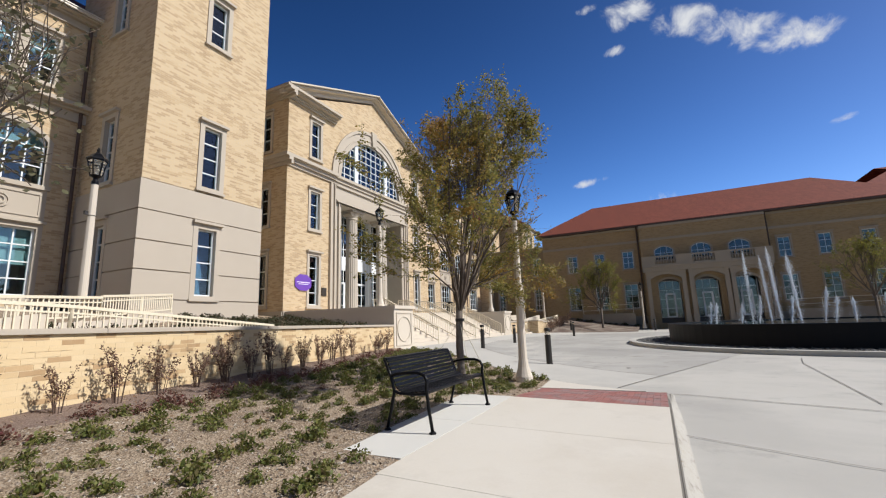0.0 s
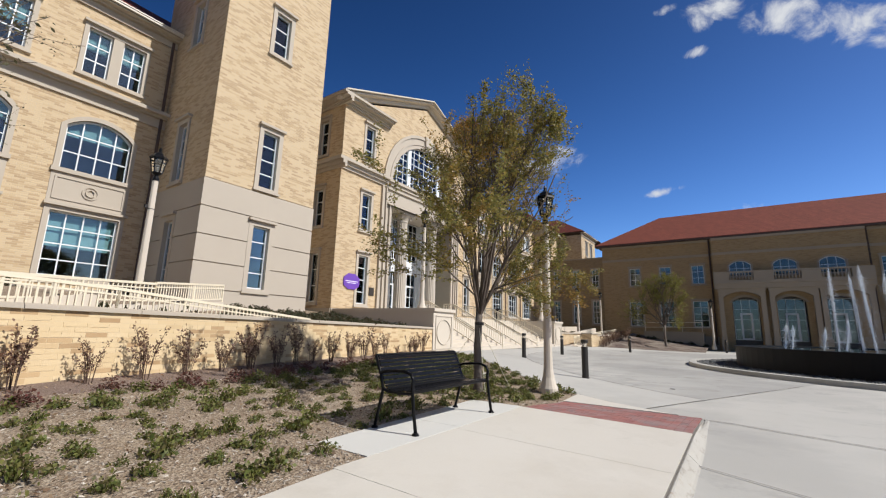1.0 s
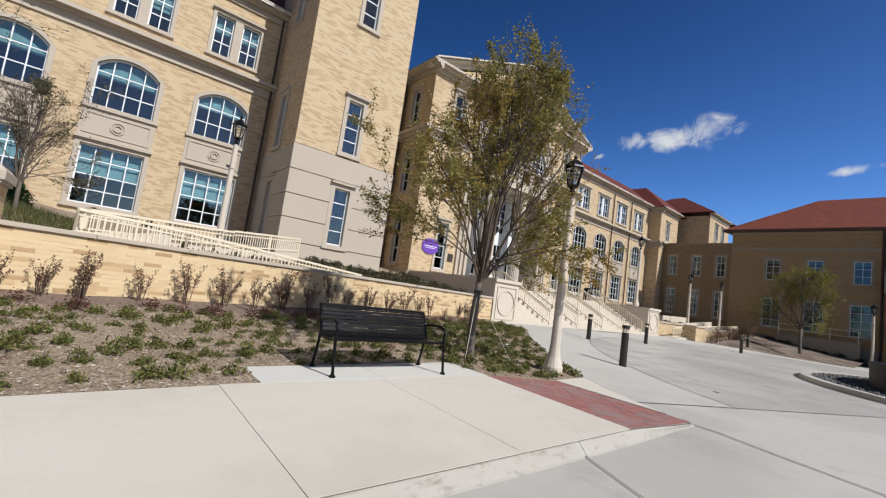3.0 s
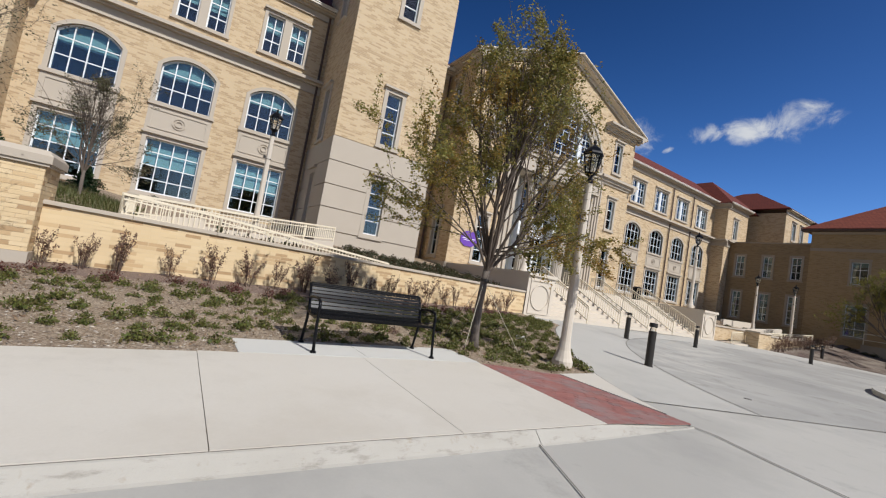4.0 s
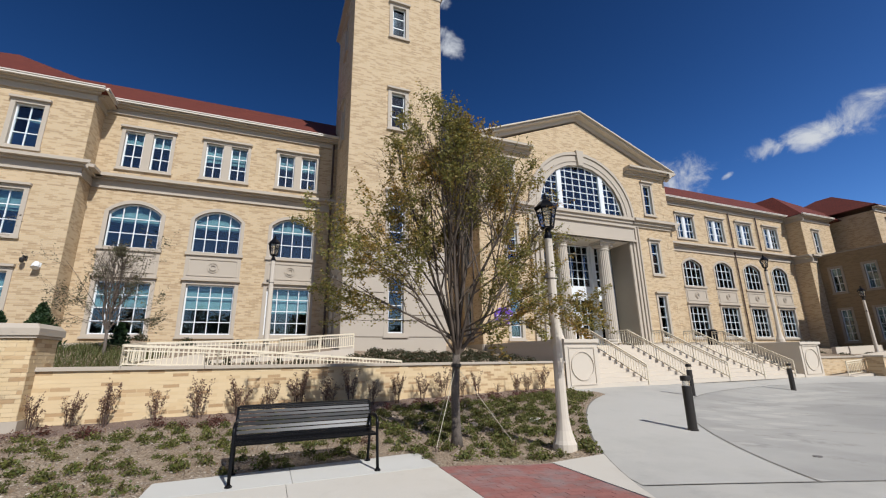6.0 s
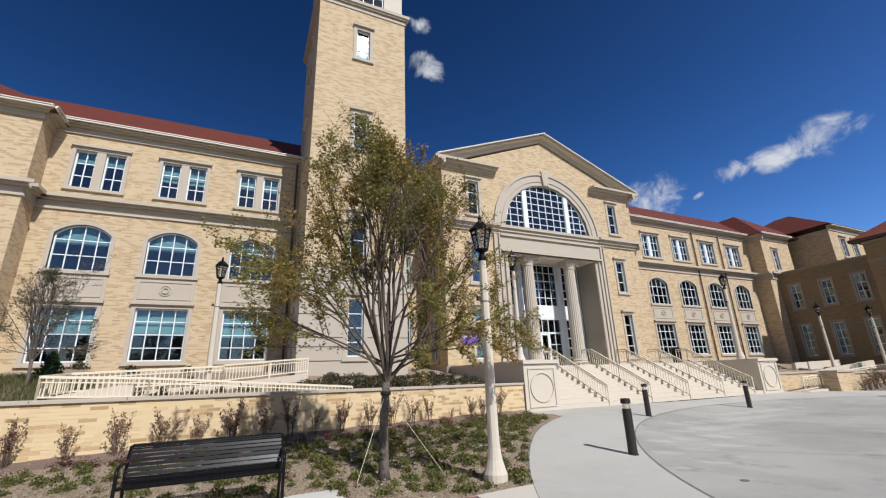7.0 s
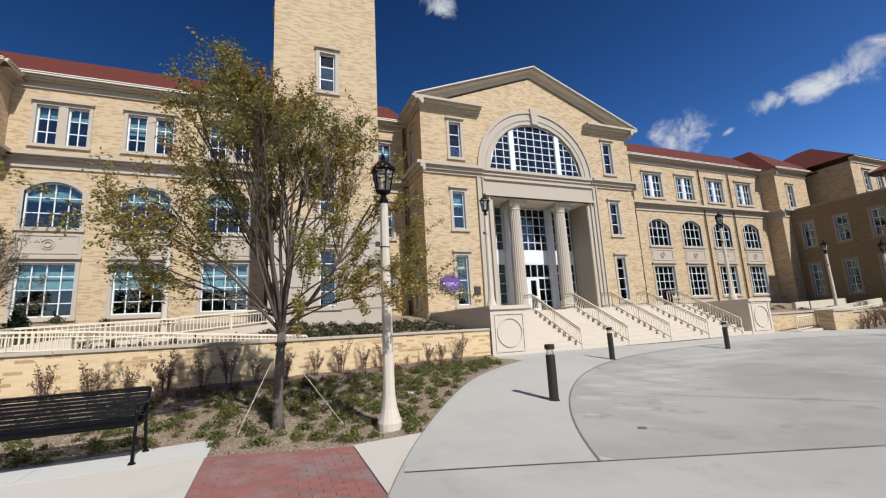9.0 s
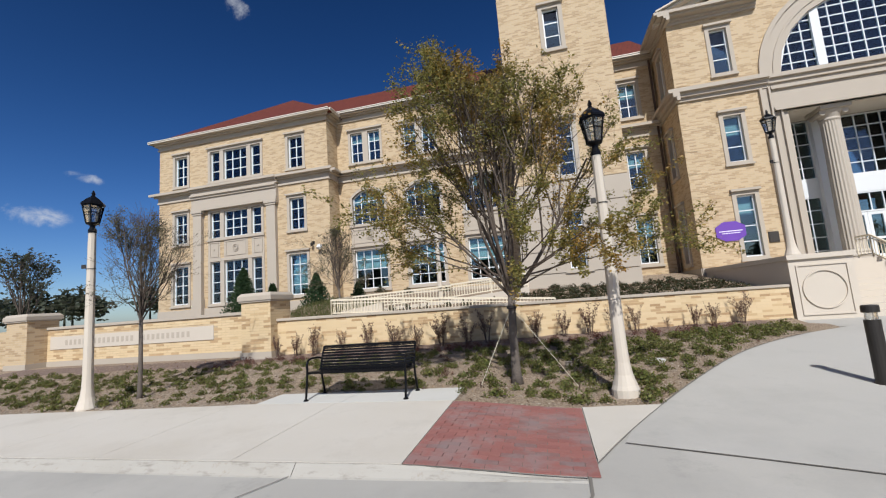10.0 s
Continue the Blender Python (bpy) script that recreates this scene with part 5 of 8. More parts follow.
for zs in (((10.4, 10.55, 0.06), (10.55, 10.68, 0.12)), ((12.1, 12.35, 0.15),)):
    mould("stone_band", rb, FS, -13.2, -1.0, zs, 0.0, SD)
    mould("stone_band", rb, FS, 11.8, 28.0, zs, 0.0, SD)
    mould("stone_band", rb, FSC, -1.0, 11.8, zs, 0.0, SD)
for u0, u1 in ((-13.2, -1.0), (11.8, 28.0)):
    bm = bmesh.new()
    FS.box(bm, u0, u1, -0.4, 1.3, -0.05, 0.08)
    part("plinth", bm, SD, rb)
bm = bmesh.new()
FSC.box(bm, -1.0, 11.8, 6.95, 7.15, -0.1, 1.45)
FSC.box(bm, -1.0, 11.8, 6.45, 6.95, 0.5, 1.3)
part("balcony_slab", bm, SD, rb)
bm = bmesh.new()
FSC.box(bm, -1.0, 11.8, 8.12, 8.28, 1.18, 1.42)
FSC.box(bm, -1.0, 11.8, 7.15, 7.30, 1.2, 1.42)
edge = -1.0
for a in (0.5, 4.38, 8.1, 12.0):
    FSC.box(bm, edge, min(a - 0.1, 11.8), 7.30, 8.12, 1.22, 1.38)
    edge = a + 2.1
part("balcony_parapet", bm, SD, rb)
BALM = bmesh.new()
lathe(BALM, 0, 0, [(0.06, 0), (0.045, 0.08), (0.075, 0.3), (0.04, 0.65), (0.06, 0.82)], 8)
bal_me = bpy.data.meshes.new("balcony_baluster")
BALM.to_mesh(bal_me)
BALM.free()
bal_me.materials.append(SD)
for a in (0.5, 4.38, 8.1):
    for i in range(8):
        shared("balcony_baluster", bal_me, Matrix.Translation((a + 0.04 + 0.27 * i, RY - 0.6 - 1.3, 7.30)), rb)
for a in (-0.7, 3.0, 3.75, 7.2, 7.75, 11.2):
    bm = bmesh.new()
    FSC.box(bm, a, a + 0.42, -0.4, 6.45, 0.6, 1.1)
    FSC.box(bm, a - 0.06, a + 0.48, -0.4, 1.3, 0.54, 1.16)
    FSC.box(bm, a - 0.06, a + 0.48, 6.2, 6.45, 0.54, 1.16)
    part("porch_pier", bm, SD, rb)
for u0, u1 in ((-0.28, 3.0), (4.17, 7.2), (8.17, 11.2)):
    bm = bmesh.new()
    FSC.prism(bm, [*arc_line(u0, u1, 5.55, 6.12), (u1, 6.46), (u0, 6.46)], 0.62, 1.08)
    part("porch_arch", bm, SD, rb)
bm = bmesh.new()
hip_roof(bm, -13.2, 24.6, RY, RY + 12.6, 12.6, 17.2, 0.75, 'x')
part("roof", bm, M_ROOF_B, rb, "red tile hipped roof")
bm = bmesh.new()
hip_roof(bm, 18.6, 34.0, RY + 0.5, RY + 18, 12.6, 17.9, 0.75, 'x')
part("roof", bm, M_ROOF_B, rb)
bm = bmesh.new()
FS.box(bm, -13.9, 28.0, 12.35, 12.52, -0.3, 0.8)
part("gutter", bm, M_PIPE, rb)
for x in (-1.25, 11.95):
    bm = bmesh.new()
    tube(bm, [(x, RY - 0.12, 0.4), (x, RY - 0.12, 12.4)], [0.09, 0.09], 8)
    part("downpipe", bm, M_PIPE, rb)
bm = bmesh.new()
FS.box(bm, -12.8, 27.6, 0.3, 12.2, -3.2, -3.0)
FS.box(bm, -12.8, 27.6, 6.0, 6.2, -3.0, -0.9)
part("interior", bm, M_INT, rb)
# the whole block is set out on the hall's bay, then brought to its own smaller module
PIVOT = Vector((4.4, 7.8, 1.8))
rb.matrix_basis = Matrix.Translation(PIVOT) @ Matrix.Scale(0.883, 4) @ Matrix.Translation(-PIVOT) @ rb.matrix_basis

# ---- ground ----
CX, CY, RIN, ROUT = 7.4, 26.25, 15.8, 18.1          # the round court


def smooth(a, b, v):
    t = max(0.0, min(1.0, (v - a) / (b - a)))
    return t * t * (3 - 2 * t)


def ground_z(x, y):
    """The court rises a little towards the front steps."""
    r = math.hypot(x - CX, y - CY)
    return 0.34 * smooth(13.0, 18.5, r) * smooth(1.0, -7.0, x) * smooth(9.3, 13.2, y) * smooth(45, 33, y)


def wall_x(y):
    """The front of the planter wall."""
    return -6.47 - 0.218 * (y - 1.25)


def arc_x(y, r=ROUT):
    return CX - math.sqrt(max(0.0, r * r - (CY - y) ** 2))


def walk_edge(y):
    """The planting bed's edge along the sidewalk, the pad, the ramp and the court."""
    if y < 4.4:
        return -1.93 + 0.07 * (4.4 - y)
    if y < 7.87:
        return -2.64
    if y < 10.72:
        return -1.88
    return arc_x(y)


def walk_z(y, x=-1.9):
    """The sidewalk's height: it falls towards the kerb, then down the ramp to the court."""
    high = 0.15 - 0.02 * (x + 1.93)
    return high - (high - 0.01) * smooth(7.6, 9.9, y)


def sheet(name, xs, ys, z, material, label, kind="structure", cat="ground"):
    bm = bmesh.new()
    grid = [[bm.verts.new((x, y, z(x, y))) for y in ys] for x in xs]
    for i in range(len(xs) - 1):
        for j in range(len(ys) - 1):
            bm.faces.new((grid[i][j], grid[i + 1][j], grid[i + 1][j + 1], grid[i][j + 1]))
    ob = part(name, bm, material, None, "", True)
    return tagged(ob, label, cat, kind=kind)


sheet("ground", [-1500, -400, -120, -60, -40, 60, 150, 400, 1500], [-1500, -400, -120, -60, 70, 150, 400, 1500], lambda x, y: -0.06 - 0.001 * max(0, abs(x) - 60), M_LAWN, "wide grassy ground reaching the horizon")
road = sheet("road", [float(v) for v in np.arange(-14, 46.01, 1.0)], [float(v) for v in np.arange(-60, 52.01, 1.0)], ground_z, M_ROADC, "pale concrete roadway and round court with stains", cat="road")


def ribbon(bm, pts, w, lift=0.004, z=ground_z):
    """A thin strip that lies along a line on the ground."""
    for (x0, y0), (x1, y1) in zip(pts, pts[1:]):
        d = Vector((x1 - x0, y1 - y0, 0)).normalized()
        s = Vector((-d.y, d.x, 0)) * w / 2
        a, b = Vector((x0, y0, z(x0, y0) + lift)), Vector((x1, y1, z(x1, y1) + lift))
        v = [bm.verts.new(q) for q in (a - s, b - s, b + s, a + s)]
        bm.faces.new(v)


def ring_pts(r, a0, a1, n=80):
    return [(CX + r * math.cos(radians(a0 + (a1 - a0) * i / n)), CY + r * math.sin(radians(a0 + (a1 - a0) * i / n))) for i in range(n + 1)]


# the paler ring walk between the two arcs
bm = bmesh.new()
inner = ring_pts(RIN, 243.6, 100, 150)
outer = []
for i, (x, y) in enumerate(ring_pts(1.0, 243.6, 100, 150)):
    q = ROUT + 2.3 * smooth(214.0, 211.0, 243.6 - i * 143.6 / 150)
    outer.append((CX + (x - CX) * q, CY + (y - CY) * q))
inner[0], outer[0] = (0.42, 12.33), (-0.48, 10.04)
mids = [[(a[0] + (b[0] - a[0]) * k / 5, a[1] + (b[1] - a[1]) * k / 5) for k in range(6)] for a, b in zip(inner, outer)]
rows_v = [[bm.verts.new((x, y, ground_z(x, y) + 0.006)) for x, y in r] for r in mids]
for a, b in zip(rows_v, rows_v[1:]):
    for k in range(5):
        bm.faces.new((a[k], b[k], b[k + 1], a[k + 1]))
tagged(part("pavement", bm, M_RINGC, None, "", True), "pale concrete walk curving round the court", "pavement", kind="structure")
# the darker inner court round the fountain
bm = bmesh.new()
rows_v = []
for i in range(97):
    q = []
    for r in np.linspace(8.0, RIN - 0.01, 24):
        last = math.atan2(12.33 + 0.93 * (RIN - r) - CY, 0.42 + 0.37 * (RIN - r) - CX) + 2 * math.pi
        a = radians(100) + (last - radians(100)) * i / 96
        q.append((CX + r * math.cos(a), CY + r * math.sin(a)))
    rows_v.append([bm.verts.new((x, y, ground_z(x, y) + 0.005)) for x, y in q])
for a, b in zip(rows_v, rows_v[1:]):
    for k in range(23):
        bm.faces.new((a[k], a[k + 1], b[k + 1], b[k]))
tagged(part("pavement", bm, M_DISCC, None, "", True), "grey stained concrete of the inner court", "pavement", kind="structure")
for name, pts, w in (("court_joint", ring_pts(RIN, 243.5, 100), 0.028), ("court_joint", ring_pts(ROUT, 247, 218), 0.028),
                     ("court_joint", [(-0.48, 10.04), (0.42, 12.33), (1.28, 14.5), (2.11, 16.57), (2.3, 17.05)], 0.02),
                     ("court_joint", [(-3.0, 15.2), (1.2, 18.6), (4.0, 20.6)], 0.016),
                     ("court_joint", [(0.28, 9.605), (0.75, 9.59), (1.4, 9.35), (3.2, 8.8), (8.0, 7.6), (18, 6.0)], 0.026),
                     ("court_joint", [(0.53, 6.70), (1.9, 6.05), (3.6, 5.6), (9, 4.2)], 0.014),
                     ("court_joint", [(3.2, 9.4), (3.75, 15.4), (4.1, 17.0)], 0.018),
                     ("court_joint", [(0.62, -1.0), (9, -1.8)], 0.02),
                     ("court_joint", [(-5.1, 16.9), (-1.5, 21.0)], 0.014)):
    bm = bmesh.new()
    fine = []
    for (x0, y0), (x1, y1) in zip(pts, pts[1:]):
        n = max(1, int(math.hypot(x1 - x0, y1 - y0) / 0.5))
        fine += [(x0 + (x1 - x0) * k / n, y0 + (y1 - y0) * k / n) for k in range(n)]
    fine.append(pts[-1])
    ribbon(bm, fine, w, 0.012)
    part(name, bm, M_JOINT, road)

# sidewalk slabs, pad, kerb
sidewalk = thing("pavement", (-0.7, 0, 0), "pale sandy concrete sidewalk in large slabs with saw joints", "pavement", kind="structure")
KX = 0.405                                          # where the slabs meet the kerb
bm = bmesh.new()
hexa(bm, [(-1.9, -40, -0.05), (KX + 0.015, -40, -0.05), (KX + 0.015, 7.84, -0.05), (-1.9, 7.84, -0.05), (-1.9, -40, 0.135), (KX + 0.015, -40, 0.088), (KX + 0.015, 7.84, 0.088), (-1.9, 7.84, 0.135)])
part("joint_bed", bm, M_JOINT, sidewalk)
ycuts = [-40, -32, -26, -20, -15, -10, -6.5, -3.0, 0.0, 2.0, 3.975, 5.90, 7.86]
for a, b in zip(ycuts, ycuts[1:]):
    bm = bmesh.new()
    xa, xb = walk_edge(a + 0.001) if b <= 4.4 else -1.93, walk_edge(b - 0.001) if b <= 4.4 else -1.93
    g = 0.003
    hexa(bm, [(xa, a + g, 0.0), (KX, a + g, 0.0), (KX, b - g, 0.0), (xb, b - g, 0.0),
              (xa, a + g, walk_z(0, xa)), (KX, a + g, walk_z(0, KX)), (KX, b - g, walk_z(0, KX)), (xb, b - g, walk_z(0, xb))])
    part("slab", bm, M_WALKC, sidewalk)
for a, b, x0, x1 in ((4.39, 5.975, -2.66, -2.75), (5.981, 7.87, -2.75, -2.85)):
    bm = bmesh.new()
    hexa(bm, [(x0, a, 0), (-1.936, a, 0), (-1.936, b, 0), (x1, b, 0), (x0, a, 0.153), (-1.936, a, 0.153), (-1.936, b, 0.153), (x1, b, 0.153)])
    part("bench_pad", bm, M_PAD, sidewalk, "newer whiter concrete bench pad")
# the ramp's concrete beyond the pavers
bm = bmesh.new()
tri = [(-1.90, 9.705), *[(arc_x(y), y) for y in (9.705, 9.9, 10.1, 10.3, 10.5, 10.74)]]
lo, hi = [bm.verts.new((x, y, -0.05)) for x, y in tri], [bm.verts.new((x, y, max(walk_z(y), ground_z(x, y)) + 0.012)) for x, y in tri]
bm.faces.new(hi)
for i in range(len(tri)):
    bm.faces.new((lo[i], lo[(i + 1) % len(tri)], hi[(i + 1) % len(tri)], hi[i]))
part("ramp_slab", bm, M_WALKC, sidewalk)

kerb = thing("kerb", (0.45, 0, 0), "worn concrete kerb and gutter dropping to the ramp", "kerb", kind="structure")
kcuts = [-40, -30, -20, -12, -6, -2.4, 0.4, 6.72, 9.58]
for a, b in zip(kcuts, kcuts[1:]):
    bm = bmesh.new()
    n = int((b - a) / 0.08) if b > 0 else 4
    prof_rows = []
    for i in range(n + 1):
        y = a + 0.004 + (b - a - 0.008) * i / n
        h = walk_z(y, KX) + 0.002
        w = 0.010 * noise.noise((y * 2.1, 4.0, 0)) + 0.007 * noise.noise((y * 9.0, 8.0, 0))
        t = -0.05 * smooth(7.0, 9.6, y)
        prof = [(KX + 0.020, -0.05), (KX + 0.020, h - 0.006), (KX + 0.034, h), (0.452 + w + t, h - 0.006 + 0.3 * w), (0.474 + w + t, h - 0.03), (0.505 + 0.6 * w + t, max(0.012, 0.45 * h)), (0.540 + t, 0.012), (0.560 + t, 0.001), (0.560 + t, -0.05)]
        prof_rows.append([bm.verts.new((x, y, max(z, -0.05) if k not in (6, 7) else z)) for k, (x, z) in enumerate(prof)])
    for p, q in zip(prof_rows, prof_rows[1:]):
        for k in range(8):
            bm.faces.new((p[k], q[k], q[k + 1], p[k + 1]))
    bm.faces.new(prof_rows[0])
    bm.faces.new(prof_rows[-1][::-1])
    part("kerb_stone", bm, M_KERBC, kerb)
    bm = bmesh.new()
    strip = [[bm.verts.new((x, a + (b - a) * i / n, walk_z(a + (b - a) * i / n, KX) - 0.008)) for x in (KX - 0.004, KX + 0.024)] for i in range(n + 1)]
    for p, q in zip(strip, strip[1:]):
        bm.faces.new((p[0], p[1], q[1], q[0]))
    part("joint_filler", bm, M_JOINT, kerb)

bm = bmesh.new()
lathe(bm, -0.45, 13.6, [(0.065, ground_z(-0.45, 13.6) - 0.02), (0.065, ground_z(-0.45, 13.6) + 0.013), (0.055, ground_z(-0.45, 13.6) + 0.016)], 20)
tagged(part("drain_cover", bm, M_GRATE), "small round grey drain cover set in the court", "drain cover")

# the planting bed
random.seed(5)


def bed_z(x, y):
    e, w = walk_edge(y), wall_x(y)
    k = max(0.0, min(1.0, (e - x) / max(0.3, e - w)))
    under = ground_z(x, y) + 0.03 * min(1.0, 8 * k)
    low = 0.14 if y < 8 else max(walk_z(y), ground_z(e, y)) - 0.015
    return max(under, low + (0.44 - low) * (k ** 1.2)) + 0.035 * noise.noise((x * 1.3, y * 1.3, 2.0)) * min(1.0, 4 * k) + 0.012 * noise.noise((x * 6, y * 6, 1.0)) * min(1, 6 * k)


bm = bmesh.new()
ys = sorted({*[float(v) for v in np.arange(-36, 0, 0.5)], *[float(v) for v in np.arange(0, 16.12, 0.16)], 4.386, 4.401, 7.869, 7.871, 10.72})
prev = None
NB = 44
for y in ys:
    e, w = walk_edge(y), wall_x(y) - 0.15 if y > 0.2 else -7.2
    if e < w + 0.05:
        break
    row = []
    for i in range(NB + 1):
        x = e + (w - e) * i / NB
        row.append(bm.verts.new((x, y, bed_z(x, y) if y > 0 else bed_z(x, max(y, 0.0)) + 0.0)))
    if prev:
        for i in range(NB):
            bm.faces.new((prev[i], prev[i + 1], row[i + 1], row[i]))
    prev = row
tagged(part("planting_bed", bm, M_SOIL, None, "", True), "sandy mulched planting bed sloping up to the wall", "planting bed", kind="structure")

# darker bark mulch along the foot of the wall
bm = bmesh.new()
prev = None
for y in np.arange(-8.0, 15.2, 0.12):
    y = float(y)
    w = wall_x(y) if y > 1.4 else -6.15
    wide = min(0.95 + 0.75 * smooth(7.0, 9.5, y) + 0.30 * noise.noise((y * 0.9, 3.0, 0)) + 0.16 * noise.noise((y * 4.0, 7.0, 0)), walk_edge(y) - w - 0.15)
    row = [bm.verts.new((w + wide * i / 6, y, bed_z(w + wide * i / 6, max(y, 0.0)) + (0.014 if i < 6 else -0.02))) for i in range(7)]
    if prev:
        for i in range(6):
            bm.faces.new((prev[i], row[i], row[i + 1], prev[i + 1]))
    prev = row
tagged(part("bark_mulch", bm, M_MULCH, None, "", True), "dark red-brown bark mulch along the wall", "mulch", kind="stuff")

# wood chips and pebbles strewn over it
bm = bmesh.new()
for k in range(5200):
    y = random.uniform(-3, 15) if k % 3 else random.uniform(0.5, 6)
    e, w = walk_edge(y) - 0.05, wall_x(max(y, 0.3))
    if e < w:
        continue
    x = e + (w - e) * random.random() ** 1.4
    s, t = random.uniform(0.008, 0.03), random.uniform(0.004, 0.010)
    a = random.uniform(0, math.pi)
    c, q = Vector((x, y, bed_z(x, max(y, 0.0)) + 0.004)), Vector((math.cos(a), math.sin(a), random.uniform(-0.2, 0.3)))
    p = Vector((-math.sin(a), math.cos(a), 0)) * t
    v = [bm.verts.new(c + o) for o in (-q * s - p, q * s - p, q * s + p, -q * s + p)]
    tip = bm.verts.new(c + Vector((0, 0, t * 1.3)))
    for i in range(4):
        bm.faces.new((v[i], v[(i + 1) % 4], tip))
chip = Mat("wood_chip", (0.3, 0.24, 0.17), 0.95)
chip.color(chip.ramp(chip.island(), [(0.0, (0.13, 0.095, 0.07)), (0.5, (0.30, 0.245, 0.185)), (1.0, (0.50, 0.44, 0.36))]))
tagged(part("mulch_chips", bm, chip.m), "loose wood chips and pebbles on the bed", "mulch", kind="stuff")

# ---- terrace behind the wall ----
def terrace_z(x, y):
    k = max(0.0, min(1.0, (wall_x(y) - 0.4 - x) / 8.5))
    z = 1.22 + 0.98 * k
    return z - 0.75 * k * smooth(0.6, -2.0, y) + 0.25 * smooth(2.6, 0.2, y) * smooth(-2.0, 0.2, y) * smooth(-8, -10, x) + 0.03 * noise.noise((x, y, 5.0))


bm = bmesh.new()
prev = None
for y in [float(v) for v in np.arange(-14, 16.2, 0.4)]:
    w = (wall_x(y) if y > 0.9 else -6.8) - 0.3
    row = [bm.verts.new((w + (-19.2 - w) * i / 24, y, terrace_z(w + (-19.2 - w) * i / 24, y))) for i in range(25)]
    if prev:
        for i in range(24):
            bm.faces.new((prev[i], prev[i + 1], row[i + 1], row[i]))
    prev = row
tagged(part("terrace", bm, M_SOIL, None, "", True), "raised planted terrace between wall and hall", "terrace", kind="structure")
sheet("terrace", [-19.2, -16, -13, -10.2], [32.7, 36, 40, 44, 48, 51.7], lambda x, y: 1.18 + 0.09 * (-10.2 - x), M_SOIL, "planted ground beside the far ramps", cat="terrace")
sheet("planting_bed", [11.0, 12, 16, 22, 28], [44.0, 46, 48, 50.8], lambda x, y: 0.12 + 0.03 * (y - 42), M_SOIL, "mulched bed before the tiled-roof building", cat="planting bed")


def far_edge(x):
    return CY + math.sqrt(18.7 ** 2 - (x - CX) ** 2)


def far_bed_z(x, y):
    """The mulched bed climbs from the court to the foot of the tan building."""
    e = far_edge(x)
    return ground_z(x, e) - 0.02 + max(0.0, min(1.0, (y - e) / (51.3 - e))) * (0.45 - 0.10 * (x + 1.2)) + 0.05 * noise.noise((x * 0.8, y * 0.8, 3.0)) * smooth(0.0, 0.6, y - e) + 0.035 * smooth(0.0, 0.3, y - e)


bm = bmesh.new()
grid = []
for i in range(29):
    x = -8.3 + 7.1 * i / 28
    e = far_edge(x)
    grid.append([bm.verts.new((x, e + (51.3 - e) * j / 24, far_bed_z(x, e + (51.3 - e) * j / 24))) for j in range(25)])
for p, q in zip(grid, grid[1:]):
    for j in range(24):
        bm.faces.new((p[j], q[j], q[j + 1], p[j + 1]))
tagged(part("planting_bed", bm, M_FARMULCH, None, "", True), "dark mulched bed climbing to the tan building", "planting bed", kind="structure")

# ---- planter wall with its piers ----
D = Vector((-0.213, 0.977, 0)).normalized()
FW = Face((wall_x(0), 0, 0.13), D + Vector((0, 0, -0.0088)), (D.y, -D.x, 0))
S0, S1 = 1.55, 16.50
planter = thing("planter_wall", (wall_x(8), 8, 0.4), "low blond brick planter wall with stone coping", "wall", kind="structure")
bm = bmesh.new()
FW.box(bm, S0 - 0.2, S1, 0.0, 1.34, -0.34, -0.0035)
part("mortar_core", bm, M_MORTAR, planter)
bm = bmesh.new()
k = 0
cap_cut = [S0 - 0.2 + (S1 - S0 + 0.2) * i / 10 for i in range(11)]
for a, b in zip(cap_cut, cap_cut[1:]):
    bm = bmesh.new()
    FW.box(bm, a + 0.004, b - 0.004, 1.34, 1.395, -0.40, 0.05)
    FW.box(bm, a + 0.004, b - 0.004, 1.395, 1.415, -0.385, 0.035)
    part("coping", bm, M_STONE, planter)

# the sign wall and its piers
sign_wall = thing("sign_wall", (-6.9, -3.5, 0.4), "blond brick boundary wall with a carved stone name panel", "wall", kind="structure")
FSW = FX(-6.85)
bm = bmesh.new()
FSW.box(bm, -8.02, 0.58, 0.62, 1.73, -0.4, 0.0)
part("wall", bm, M_BRICK, sign_wall)
bm = bmesh.new()
FSW.box(bm, -8.02, 0.58, 0.2, 0.62, -0.42, 0.03)
part("stone_base", bm, M_STONE, sign_wall)
bm = bmesh.new()
FSW.box(bm, -8.02, 0.58, 1.73, 1.82, -0.46, 0.05)
part("coping", bm, M_STONE, sign_wall)
bm = bmesh.new()
FSW.box(bm, -7.85, -0.96, 1.03, 1.47, -0.05, 0.025)
plate = part("name_panel", bm, M_LIME, sign_wall, "long pale stone panel with carved lettering")
bm = bmesh.new()
u = -7.15
random.seed(11)
for word in (5, 9, 10):
    for i in range(word):
        FSW.box(bm, u, u + 0.11, 1.16, 1.34, 0.025, 0.030)
        u += 0.20
    u += 0.28
part("lettering", bm, M_STONE, plate)
